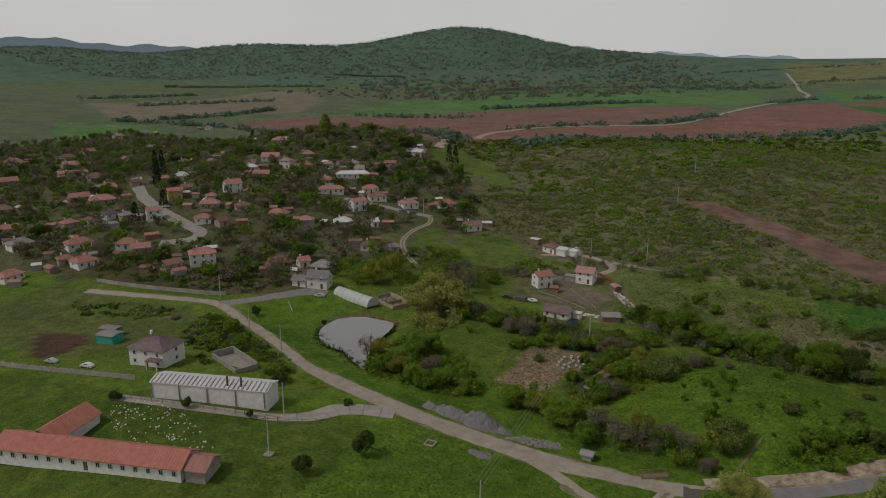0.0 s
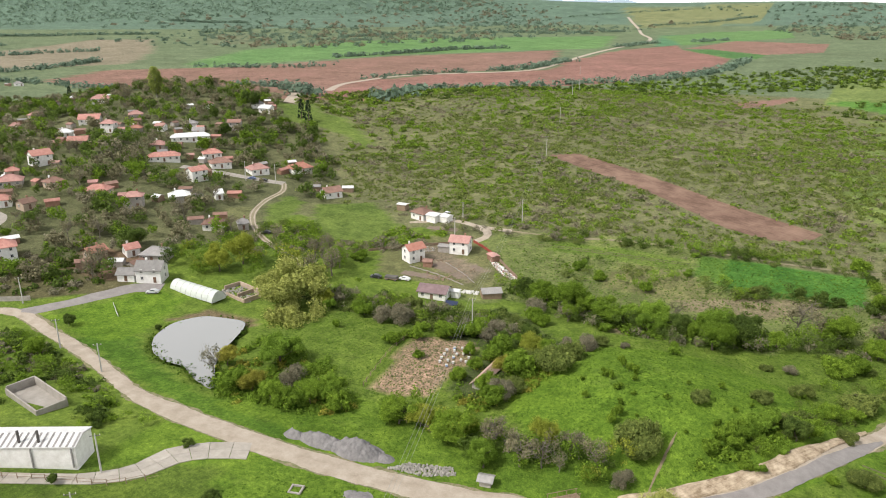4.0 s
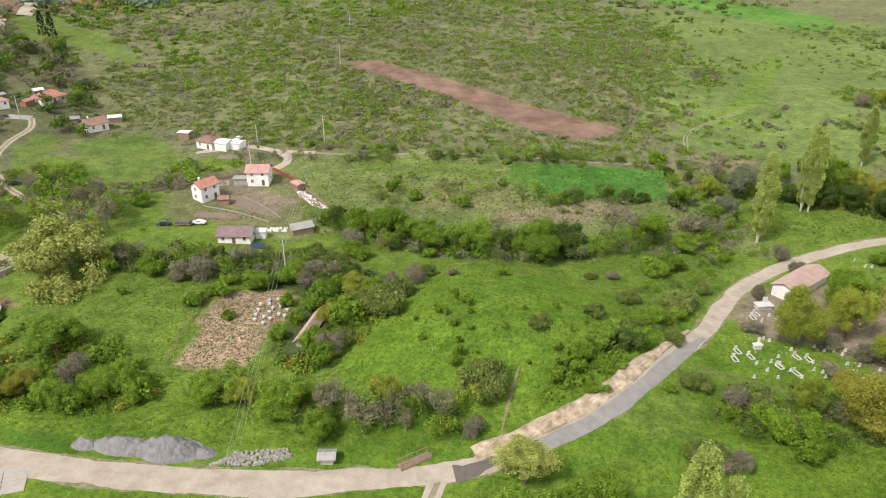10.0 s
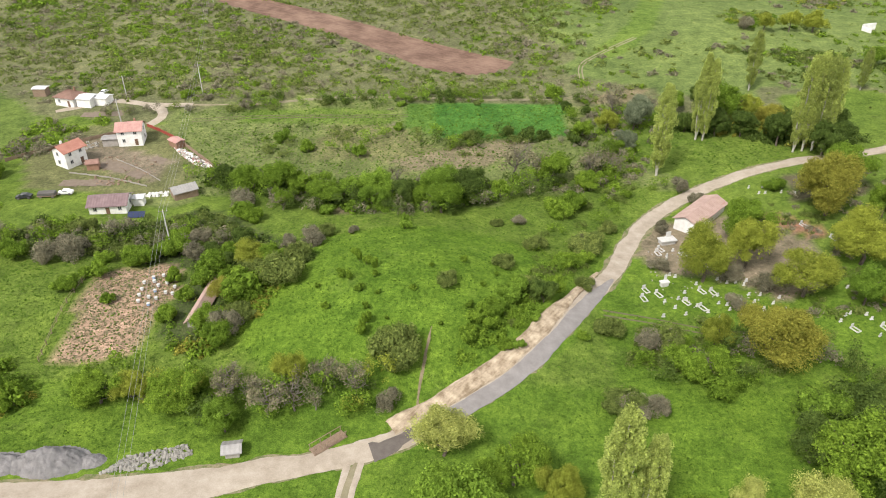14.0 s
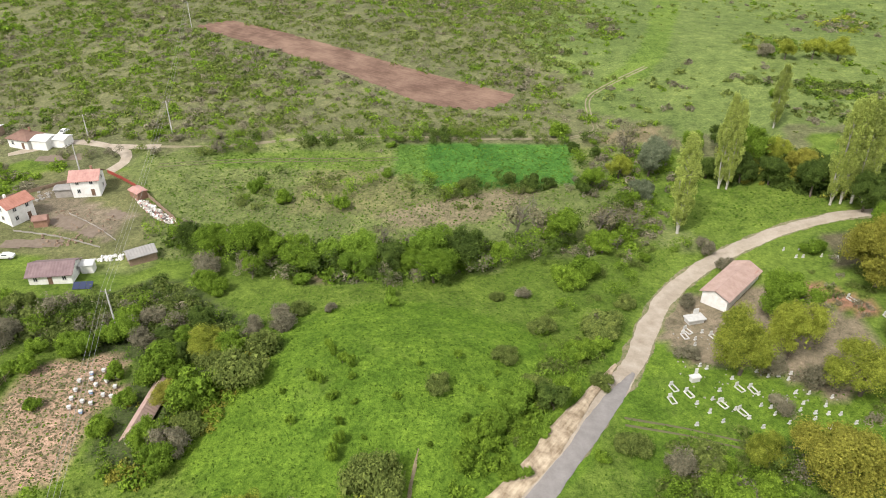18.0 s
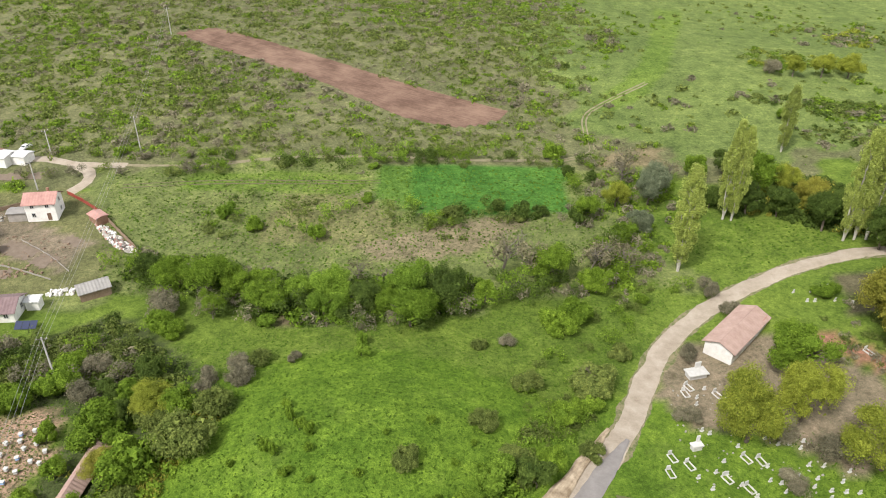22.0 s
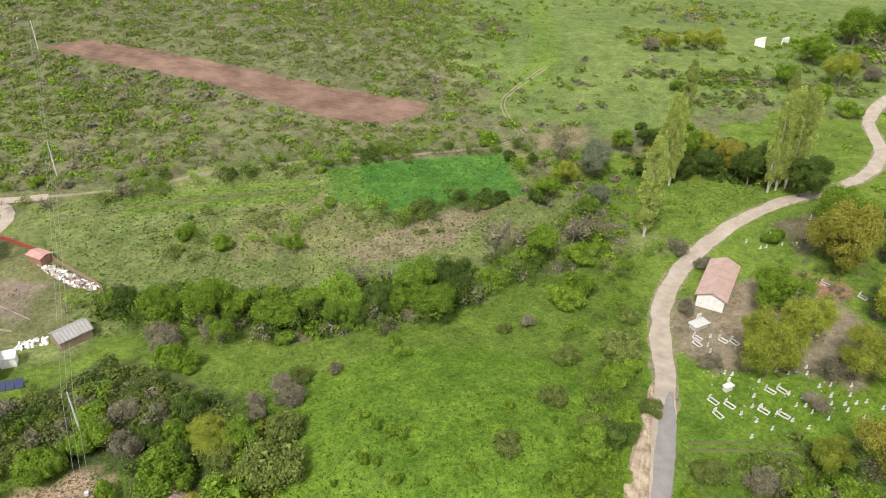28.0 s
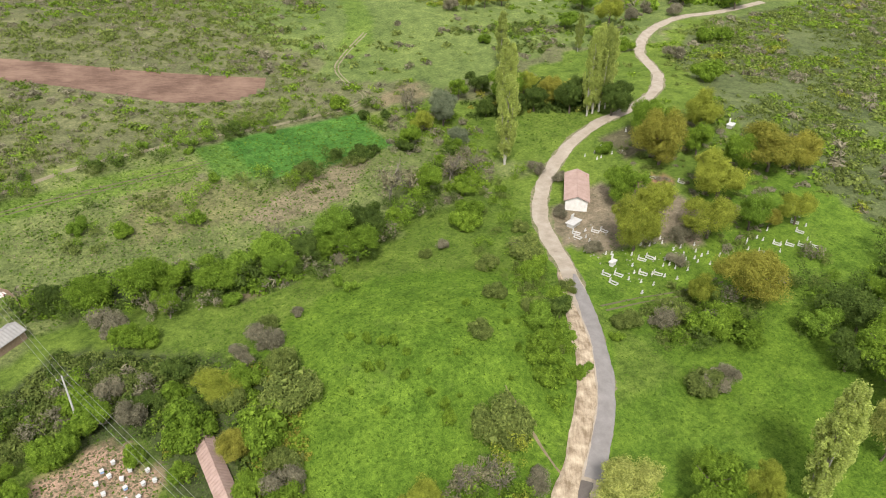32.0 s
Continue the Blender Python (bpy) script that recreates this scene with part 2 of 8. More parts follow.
# lines of the roads and outlines of the plots, in metres on the plan
ROAD_WEST = [(-200, 64), (-179.7, 72.4), (-165.6, 78.6), (-155.5, 82.0), (-141.5, 79.2), (-126.6, 75.7), (-110.4, 70.7), (-99.9, 66.9), (-89.6, 65.2), (-78, 64.5),
             (-68.7, 64.2), (-56.2, 64.8), (-44.4, 66.2), (-37.3, 67.3), (-30.3, 68.8), (-23.2, 71.0), (-15.7, 72.9), (-9.5, 75.1), (-4.8, 77.8),
             (2.3, 83.2), (8.5, 88.4), (14.8, 95.6), (21.3, 105.4), (28.6, 116.4), (35.6, 130.5), (42.7, 141.3), (53.2, 150.5), (67.1, 158.8),
             (81.3, 163.5), (91.9, 164.2), (107.9, 168.6), (123.3, 180.4), (136.2, 199.0), (150.7, 211.1), (168.4, 218.9), (185.4, 222.3), (205, 221.3), (240, 225)]
ROAD_SIDE = [(-12.3, 73.4), (-12.9, 66.2), (-10.6, 60.5), (-6, 50)]
ROAD_CUT = [(-40, 66.6), (-30.5, 64.6), (-24.2, 62.4), (-14.1, 61.0), (0, 58)]
ROAD_VILLAGE = [(-155.5, 82.0), (-150.2, 92.5), (-146.3, 101.1), (-143.8, 106.3), (-138.0, 110.2)]
STREET = [(-351.5, 167.9), (-292.3, 137.3), (-252.7, 124.5), (-228.6, 120.4), (-217.7, 118.4), (-214.6, 111.0), (-221.4, 102.9)]
STREET_EAST = [(-215, 194), (-205.0, 197.9), (-190.1, 202.8), (-180.1, 205.8), (-174.1, 207.8)]
TRACK = [(-174.1, 207.8), (-168.1, 198.8), (-165.5, 186.8), (-160.7, 174.8), (-153.7, 164.7), (-144.4, 156.7), (-134.6, 150.8), (-124.9, 147.0), (-114.6, 141.7)]
LANE = [(-110, 196), (-96.5, 202.7), (-84.6, 200.2), (-72.6, 199.4), (-55.1, 199.9), (-41.1, 203.8), (-23.6, 207.8), (0.9, 209.9), (31.8, 210.5)]
TRAIL = [(31.8, 210.5), (40.3, 215.5), (40.5, 226.6), (41.9, 236.4), (48.3, 244.0), (63.0, 256.2)]
DRIVE = [(-86, 200.0), (-80.5, 196.5), (-79.0, 191.5), (-81, 187.2)]
ROAD_FAR = [(-250, 310), (-300, 400), (-367, 525), (-373, 579), (-360, 635), (-317, 682), (-262, 740), (-258, 840), (-258, 884), (-259, 983), (-251, 1104), (-235, 1192), (-253, 1352), (-310, 1550), (-362, 1758), (-440, 2000)]
STRIP = [(-91.3, 289.3), (-78.2, 294.7), (-46.5, 277.4), (-10.2, 255.7), (22.4, 239.4), (15.3, 231.2), (5.9, 228.3), (-9.3, 232.9), (-35.5, 253.3), (-71.7, 275.7)]
CROP = [(-13.8, 196.4), (-13.0, 204.5), (-5.0, 206.1), (33.0, 208.0), (30.2, 183.5), (22.6, 182.0), (4.9, 181.5), (-3.6, 182.0), (-11.7, 186.2)]
SOWN = [(-5.8, 205.6), (33.0, 208.0), (30.2, 183.5), (22.6, 182.0), (4.9, 181.5), (-3.6, 182.0)]
PATCH = [(-62.8, 115.3), (-51.0, 119.1), (-47.8, 109.6), (-49.0, 92.9), (-59.9, 90.6), (-62.5, 105.0)]
POND = [(-114.2, 85.0), (-116.9, 88.4), (-118.5, 93.2), (-118.3, 97.0), (-115.3, 101.5), (-110.8, 102.9), (-104.7, 103.5), (-102.1, 100.9), (-100.0, 95.6), (-97.7, 89.0), (-94.4, 83.4), (-88.0, 76.4), (-91.2, 76.4), (-95.8, 78.2), (-100.3, 80.4), (-105.5, 80.5), (-110.5, 82.2)]
PAD = [(-91.8, 51.2), (-86.1, 54.4), (-82.4, 55.3), (-73.3, 62.5), (-68.7, 63.7), (-66.4, 58.1), (-73.2, 53.5), (-77.8, 48.5), (-77.8, 43.4), (-91.2, 36.4), (-104.8, 30.2)]


# the ground: one sheet to the horizon, fine where the camera passes
def axis(lo, hi, fine_lo, fine_hi, fine, grow=1.09):
    mid = list(np.arange(fine_lo, fine_hi + 0.1, fine))
    step, v = fine, mid[-1]
    while v < hi:
        step = min(step * grow, 11 if v < 1500 else 120)
        v += step
        mid.append(v)
    step, v = fine, mid[0]
    while v > lo:
        step = min(step * grow, 11 if v > -1300 else 120)
        v -= step
        mid.insert(0, v)
    return np.array(mid)


# plough and crops serve the far fields, paled by haze in the colour
MEADOW, GRASS, SCRUB, PLOUGH = (0.096, 0.164, 0.02), (0.107, 0.158, 0.028), (0.13, 0.136, 0.066), (0.205, 0.125, 0.098)
# the woods tone is a green paled and blued by painted haze
HAZY_WOOD, CROPS, TAN = (0.10, 0.15, 0.11), (0.105, 0.19, 0.07), (0.20, 0.175, 0.125)
BARE = (0.32, 0.225, 0.155)


def build_ground():
    xs, ys = axis(-3900, 3900, -160, 150, 2.0), axis(-1500, 3900, 10, 300, 2.0)
    gx, gy = np.meshgrid(xs, ys)
    gz = height(gx, gy)
    pond = inside(POND, gx, gy)
    gz = np.where(pond, POND_Z - 0.8, gz)
    rng = np.random.default_rng(3)
    tone = np.empty((*gx.shape, 3))
    tone[:] = GRASS
    r = np.hypot(gx, gy)
    wx = gx + 5 * np.sin(gy * 0.11) + 3 * np.sin(gy * 0.31 + gx * 0.13)
    wy = gy + 5 * np.sin(gx * 0.09 + 1) + 3 * np.sin(gx * 0.27 + gy * 0.17)

    def paint(mask, colour, amount=1.0):
        tone[mask] = np.array(colour) * amount + tone[mask] * (1 - amount)

    paint((wy > 195 + 0.1 * wx) & (r < 620), SCRUB)
    paint((wx > -75) & (wx < 45) & (wy > 152) & (wy < 203), (0.14, 0.168, 0.058))
    # beyond 620 the grass is paler and bluer, haze painted into its tone
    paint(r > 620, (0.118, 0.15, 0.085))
    paint((wx + 12 * np.sin(gy * 0.05) + 7 * np.sin(gy * 0.17) > 36) & (wy > 212) & (r < 500), (0.124, 0.165, 0.05))
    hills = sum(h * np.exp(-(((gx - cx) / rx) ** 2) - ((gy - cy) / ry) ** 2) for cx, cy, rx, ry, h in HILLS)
    # wooded hills, the blue haze of distance mixed into their green
    paint((hills > 18) & (r > 1200), HAZY_WOOD)
    for poly, colour in FAR_PLOTS:
        paint(inside(poly, gx, gy), colour)
    paint(inside([(-150, 112), (-160, 95), (-205, 72), (-250, 52), (-330, 62), (-420, 95), (-480, 130), (-620, 200), (-640, 330), (-420, 330), (-270, 318), (-215, 285), (-170, 240), (-150, 200), (-150, 160)], wx, wy), (0.102, 0.108, 0.055))
    # the open hillock and the verges of the road
    paint((np.exp(-(((gx + 8) / 30) ** 2) - ((gy - 108) / 24) ** 2) > 0.35), MEADOW)
    paint((gy < 88) & (gx > -85), MEADOW, 0.8)
    paint((gx > 25) & (gy < 125), MEADOW, 0.8)
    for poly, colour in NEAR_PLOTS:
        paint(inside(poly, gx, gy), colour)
    tone *= rng.uniform(0.93, 1.07, gx.shape)[..., None]
    n, m = gx.shape
    ids = np.arange(n * m).reshape(n, m)
    faces = np.stack([ids[:-1, :-1], ids[:-1, 1:], ids[1:, 1:], ids[1:, :-1]], -1).reshape(-1, 4)
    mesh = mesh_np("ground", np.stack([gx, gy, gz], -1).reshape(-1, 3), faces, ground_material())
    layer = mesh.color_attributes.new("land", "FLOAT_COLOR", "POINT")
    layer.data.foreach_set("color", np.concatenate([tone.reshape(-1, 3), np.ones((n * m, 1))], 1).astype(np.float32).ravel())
    mesh.polygons.foreach_set("use_smooth", [True] * len(mesh.polygons))
    return tagged(new("ground", mesh), "green rolling meadow and scrub land with farmed plots", "ground", kind="structure")


CROP_DARK = (0.07, 0.15, 0.05)
# ploughed and sown tones out here are lightened, haze mixed into the colour
FAR_PLOTS = [
    ([(-632, 435), (-664, 529), (-563, 633), (-522, 747), (-477, 840), (-317, 1019), (-260, 806), (-296, 724), (-375, 638), (-269, 329), (-297, 287), (-522, 411)], PLOUGH),
    ([(-259, 311), (-375, 572), (-337, 656), (-246, 746), (-254, 869), (-238, 1050), (-179, 1178), (-157, 1090), (-87, 972), (-76, 793), (-122, 705), (-227, 550), (-222, 358)], (0.215, 0.12, 0.098)),
    ([(-154, 1075), (-78, 971), (-79, 843), (-113, 732), (-151, 677)], (0.215, 0.12, 0.098)),
    ([(-159, 1106), (-104, 1304), (33, 1259), (24, 1088), (-45, 1034), (-127, 1115)], PLOUGH),
    ([(-157, 1096), (-118, 1107), (-41, 1026), (-51, 962), (-81, 962)], CROP_DARK),
    ([(35, 737), (129, 809), (92, 543), (65, 562), (22, 577)], (0.135, 0.175, 0.055)),
    ([(-652, 632), (-717, 810), (-680, 974), (-635, 1115), (-334, 1443), (-270, 1081), (-372, 986), (-486, 856), (-562, 699), (-601, 595)], CROPS),
    ([(-263, 1492), (-178, 1590), (-141, 1236), (-204, 1140)], (0.08, 0.17, 0.09)),
    ([(-254, 1454), (-182, 1658), (-37, 1738), (-19, 1473), (-169, 1175)], CROPS),
    ([(-1035, 480), (-971, 605), (-1037, 815), (-963, 865), (-817, 731), (-700, 594), (-748, 496), (-741, 447), (-776, 382)], TAN),
    ([(-760, 310), (-709, 363), (-642, 371), (-610, 288), (-608, 240)], CROPS),
    ([(-497, 2197), (-100, 2300), (-109, 1905), (-283, 1783), (-362, 1758)], (0.16, 0.175, 0.085)),
    ([(-918, 933), (-954, 1083), (-776, 899), (-831, 856)], (0.13, 0.15, 0.09)),
    ([(23, 589), (78, 510), (119, 453), (142, 425), (160, 484), (120, 548), (50, 612)], (0.085, 0.18, 0.034)),
    ([(-38, 544), (2, 616), (6, 596), (-27, 505)], PLOUGH),
]
LAWNS = [
    [(-150.2, 195.6), (-133.7, 210.6), (-112, 192), (-110.3, 171.7), (-124.9, 164.3), (-134.3, 172.1)],
    [(-253.9, 302.6), (-241.7, 321.1), (-223.2, 309.1), (-211.8, 309.4), (-192.9, 294.6), (-175.6, 280.9), (-176.0, 272.0), (-195.0, 283.3), (-210.3, 287.8), (-232.8, 283.8)],
    [(-159.1, 178.0), (-164.0, 197.2), (-153.8, 194.3), (-146.0, 173.8), (-146.5, 163.8)],
    [(-170.6, 164.8), (-163.7, 176.9), (-153.3, 162.1), (-155.4, 152.8)],
]
NEAR_PLOTS = [
    ([(-33.4, 189.3), (-14.8, 191.8), (-12.9, 184.7), (-29.9, 184.2)], (0.19, 0.175, 0.11)),
    ([(-58, 196), (-20, 200), (-14, 196), (-16, 190), (-40, 188), (-56, 190)], (0.115, 0.17, 0.034)),
    ([(40.5, 210.7), (47.4, 215.4), (58.4, 217.8), (56.6, 206.6), (42.3, 206.2)], (0.185, 0.155, 0.09)),
    # lush grass by barn and pond, darkened to carry the shade there
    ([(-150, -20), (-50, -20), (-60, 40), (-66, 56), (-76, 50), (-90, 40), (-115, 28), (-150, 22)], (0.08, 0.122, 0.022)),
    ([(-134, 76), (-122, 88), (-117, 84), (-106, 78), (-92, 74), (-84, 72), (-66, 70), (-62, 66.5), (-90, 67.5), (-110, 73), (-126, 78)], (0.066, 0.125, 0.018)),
    # ground darkened under the bank thickets: shade between bushes put into the tone
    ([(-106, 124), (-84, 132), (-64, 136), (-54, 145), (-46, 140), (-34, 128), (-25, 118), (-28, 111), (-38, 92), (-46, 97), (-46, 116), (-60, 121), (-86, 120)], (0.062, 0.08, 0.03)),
    ([(95, 95), (150, 80), (300, 100), (320, 215), (215, 214), (170, 208), (140, 188), (125, 165), (110, 145)], (0.098, 0.12, 0.05)),
    ([(45.2, 243.9), (56.2, 258.1), (64.3, 271.4), (74.8, 304.4), (90.3, 358.2), (103.3, 360.8), (82.4, 297.5), (70.8, 263.9), (61.1, 248.0), (49.2, 238.1)], (0.12, 0.175, 0.036)),
    # stream belt: shade under the growth painted into the ground tone
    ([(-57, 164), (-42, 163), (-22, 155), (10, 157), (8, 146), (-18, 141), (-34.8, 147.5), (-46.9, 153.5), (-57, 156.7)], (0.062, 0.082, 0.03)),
    ([(-240, 70), (-214, 70), (-186, 78), (-163, 86), (-148, 100), (-146, 112), (-160, 114), (-240, 94)], (0.095, 0.09, 0.045)),
    ([(-215, 30), (-215, 62), (-180, 68), (-160, 75), (-140, 70), (-134, 52), (-150, 30)], (0.105, 0.128, 0.04)),
    ([(-176, 118), (-160, 124), (-150, 118), (-152, 106), (-168, 106)], (0.13, 0.095, 0.06)),
    ([(-33, 190), (-12, 188), (-10, 180), (6, 165), (-17, 168), (-35, 170)], (0.15, 0.155, 0.066)),
    ([(-123, 96), (-119, 106), (-104, 107.5), (-102, 104), (-117, 102)], (0.16, 0.125, 0.075)),
    *[(lawn, (0.1, 0.142, 0.034)) for lawn in LAWNS[:3]],
    (LAWNS[3], (0.125, 0.13, 0.06)),
    ([(-28.1, 147.6), (-22.9, 146.7), (-18.1, 141.9), (-21.5, 140.0), (-25.9, 142.4)], (0.16, 0.135, 0.08)),
    ([(37, 133), (44, 139), (60, 141), (72, 129), (70, 116), (58, 110), (50, 118), (40, 119), (36, 126)], (0.185, 0.155, 0.105)),
    ([(65.1, 137.1), (66.4, 142.7), (76.1, 133.8), (73.5, 130.1)], (0.27, 0.15, 0.10)),
    ([(74, 146), (90, 146), (92, 156), (76, 158)], (0.11, 0.10, 0.06)),
    (CROP, (0.09, 0.165, 0.032)),
    (SOWN, (0.062, 0.15, 0.028)),
    (PATCH, BARE),
    ([(-148, 84), (-138, 109), (-128, 109), (-122, 90), (-125, 80)], MEADOW),
    ([(-175, 37), (-163, 45), (-155, 43), (-151, 34), (-155, 28)], (0.09, 0.055, 0.04)),
    ([(-15, 168), (-7, 172), (4, 178), (16, 181), (23, 179), (11, 167), (0, 163), (-9, 163)], (0.19, 0.165, 0.10)),
    ([(-97, 186), (-79, 189), (-70, 179), (-60, 166), (-60, 154), (-72, 149), (-96, 152), (-103, 165)], (0.13, 0.135, 0.06)),
    ([(-93, 181), (-79, 173), (-68, 168), (-69, 157), (-85, 164), (-92, 165)], (0.185, 0.155, 0.11)),
]
build_ground()


def drape(name, outline, material, lift, label, step=2.0, wobble=0.5, kind="structure", category="field", furrow=0.0, angle=0.0):
    """A thin sheet of soil or crop that follows the ground inside an outline."""
    pts = np.array(outline)
    a = radians(angle)
    rot = np.array([[math.cos(a), math.sin(a)], [-math.sin(a), math.cos(a)]])
    q = pts @ rot.T
    lo, hi = q.min(0), q.max(0)
    us, vs = np.arange(lo[0], hi[0] + step, step), np.arange(lo[1], hi[1] + step, step if not furrow else furrow / 2)
    gu, gv = np.meshgrid(us, vs)
    gx, gy = gu * rot[0, 0] + gv * rot[1, 0], gu * rot[0, 1] + gv * rot[1, 1]
    rng = np.random.default_rng(len(name))
    mask = inside(outline, gx, gy)
    gz = height(gx, gy) + lift + (0.09 * (np.arange(len(vs)) % 2)[:, None] if furrow else 0) + rng.uniform(-0.02, 0.02, gx.shape)
    keep = mask[:-1, :-1] & mask[1:, :-1] & mask[1:, 1:] & mask[:-1, 1:]
    ids = np.arange(gx.size).reshape(gx.shape)
    faces = np.stack([ids[:-1, :-1], ids[:-1, 1:], ids[1:, 1:], ids[1:, :-1]], -1)[keep]
    used, inv = np.unique(faces, return_inverse=True)
    verts = np.stack([gx, gy, gz], -1).reshape(-1, 3)[used]
    mesh = mesh_np(name, verts, inv.reshape(faces.shape), material)
    return tagged(new(name, mesh), label, category, kind=kind)


def ribbon(name, line, width, material, label, lift=0.07, step=2.0, ragged=0.25, category="road", lanes=6, crown=0.05, seed=1, offset=0.0, ruts=0.0):
    """A road that follows the ground: uneven edges, a slight crown, worn wheel tracks."""
    c = smooth_line(line, step)
    d = np.gradient(c, axis=0)
    d /= np.linalg.norm(d, axis=1)[:, None] + 1e-9
    nrm = np.stack([-d[:, 1], d[:, 0]], 1)
    rng = np.random.default_rng(seed)
    edge = np.convolve(rng.normal(0, ragged, len(c) + 4), np.ones(5) / 2.2, "valid")[: len(c)]
    edge2 = np.convolve(rng.normal(0, ragged, len(c) + 4), np.ones(5) / 2.2, "valid")[: len(c)]
    verts, n = [], lanes + 1
    rut = rng.uniform(-ruts, ruts, n)
    for i in range(len(c)):
        w = width(c[i][0], c[i][1]) if callable(width) else width
        w0, w1 = -w / 2 + edge[i] + offset, w / 2 + edge2[i] + offset
        for k in range(n):
            s = w0 + (w1 - w0) * k / lanes
            p = c[i] + nrm[i] * s
            f = 1 - abs(2 * k / lanes - 1)
            z = ground_at(*p) + (lift + crown * f + rut[k] * (0.7 + 0.6 * math.sin(i * 0.7 + k * 2.1)) if 0 < k < lanes else lift * 0.4)
            verts.append((p[0], p[1], z))
    faces = [(i * n + k, i * n + k + 1, (i + 1) * n + k + 1, (i + 1) * n + k) for i in range(len(c) - 1) for k in range(lanes)]
    return tagged(new(name, mesh_of(name, verts, faces, material, True)), label, category, kind="structure")


DIRT = surface("pale_gravel", (0.25, 0.205, 0.155), (0.43, 0.375, 0.31), 0.35, 0.95, 0.5, 4.0)
WORN = surface("worn_track", (0.15, 0.135, 0.075), (0.27, 0.235, 0.16), 0.4, 0.95, 0.4, 4.0)
ASPHALT = surface("worn_asphalt", (0.17, 0.155, 0.148), (0.27, 0.252, 0.242), 0.5, 0.9, 0.3, 6.0)
SOIL = surface("ploughed_soil", (0.105, 0.06, 0.042), (0.225, 0.145, 0.105), 0.09, 0.95, 0.8, 1.3, along=-27, sharp=0.15)
CONCRETE = surface("old_concrete", (0.22, 0.20, 0.175), (0.36, 0.335, 0.30), 0.4, 0.9, 0.3, 5.0)


def road_width(x, y):
    """Broad where lorries tip gravel, narrow on the bend."""
    return 3.4 + 1.7 * float(np.clip((x + 100) / 12, 0, 1) * np.clip((-18 - x) / 14, 0, 1))


VERGE = surface("trodden_verge", (0.09, 0.115, 0.035), (0.26, 0.215, 0.14), 0.9, 0.95, 0.5, 3.2, sharp=0.16)
ribbon("road_verge", ROAD_WEST, lambda x, y: road_width(x, y) + 0.7, VERGE, "trodden earth and thin grass along the gravel road", lift=0.03, step=0.6, ragged=0.2, category="verge", seed=12)
ribbon("side_verge", ROAD_SIDE, 2.5, WORN, "trodden earth between the wheel tracks", lift=0.02, step=0.9, ragged=0.35, category="verge", seed=13)
ribbon("cut_verge", ROAD_CUT, 3.0, VERGE, "trodden earth beside the dirt track", lift=0.02, step=0.9, ragged=0.5, category="verge", seed=14)
ribbon("road", ROAD_WEST, road_width, DIRT, "pale gravel country road with worn wheel tracks", lift=0.08, step=0.8, ragged=0.12)
for side in (-0.75, 0.75):
    ribbon("road_side", ROAD_SIDE, 0.95, DIRT, "pale wheel track that leaves the gravel road", lift=0.05, lanes=3, offset=side, ragged=0.09, step=1.0)
ribbon("road_cut", ROAD_CUT, 2.4, DIRT, "narrow dirt track beside the gravel road", lift=0.04)
ribbon("road_village", ROAD_VILLAGE, 5.0, ASPHALT, "grey asphalt lane into the village")
ribbon("street", STREET, 5.5, CONCRETE, "broad pale village street")
ribbon("street_east", STREET_EAST, 4.5, CONCRETE, "pale village street between red-roofed houses")
ribbon("track", TRACK, 2.3, WORN, "grassy dirt track down from the village", lift=0.04, step=1.0, ragged=0.12)
for side in (-0.6, 0.6):
    ribbon("track_rut", TRACK, 0.6, DIRT, "pale wheel track down from the village", lift=0.09, lanes=2, offset=side, ragged=0.07, step=1.0)
ribbon("lane", LANE[:4], 2.6, DIRT, "narrow dirt lane past the white houses", lift=0.05)
ribbon("lane_far", LANE[3:], 1.3, WORN, "overgrown dirt lane along the field edge", lift=0.04)
ribbon("drive", DRIVE, 3.0, DIRT, "pale gravel drive to the white house", lift=0.06)
for side in (-0.55, 0.55):
    ribbon("trail", TRAIL, 0.45, WORN, "thin dirt wheel track up the meadow", lift=0.03, lanes=2, offset=side, ragged=0.08)
ribbon("road_far", ROAD_FAR, 7.0, DIRT, "far pale road across the ploughed land", lift=0.3, step=12)
drape("field", STRIP, SOIL, 0.06, "long strip of ploughed reddish soil", furrow=0.9, angle=-27)


# ---- plants ----
def leaf_material(name, low, high, glow=0.3):
    """Leaves: per-tree and per-leaf variation, with light coming through."""
    mat = surface(name, tuple(c * 0.8 for c in low), tuple(c * 1.16 for c in high), 0.7, 0.75, 0.0, 2.2, per_object=0.16, per_island=0.3, spec=0.05, sharp=0.2)
    nt = mat.node_tree
    bsdf = nt.nodes["Principled BSDF"]
    colour = bsdf.inputs["Base Color"].links[0].from_socket
    thin = nt.nodes.new("ShaderNodeBsdfTranslucent")
    mix = nt.nodes.new("ShaderNodeMixShader")
    mix.inputs["Fac"].default_value = glow
    nt.links.new(colour, thin.inputs["Color"])
    nt.links.new(bsdf.outputs[0], mix.inputs[1])
    nt.links.new(thin.outputs[0], mix.inputs[2])
    nt.links.new(mix.outputs[0], nt.nodes["Material Output"].inputs["Surface"])
    return mat


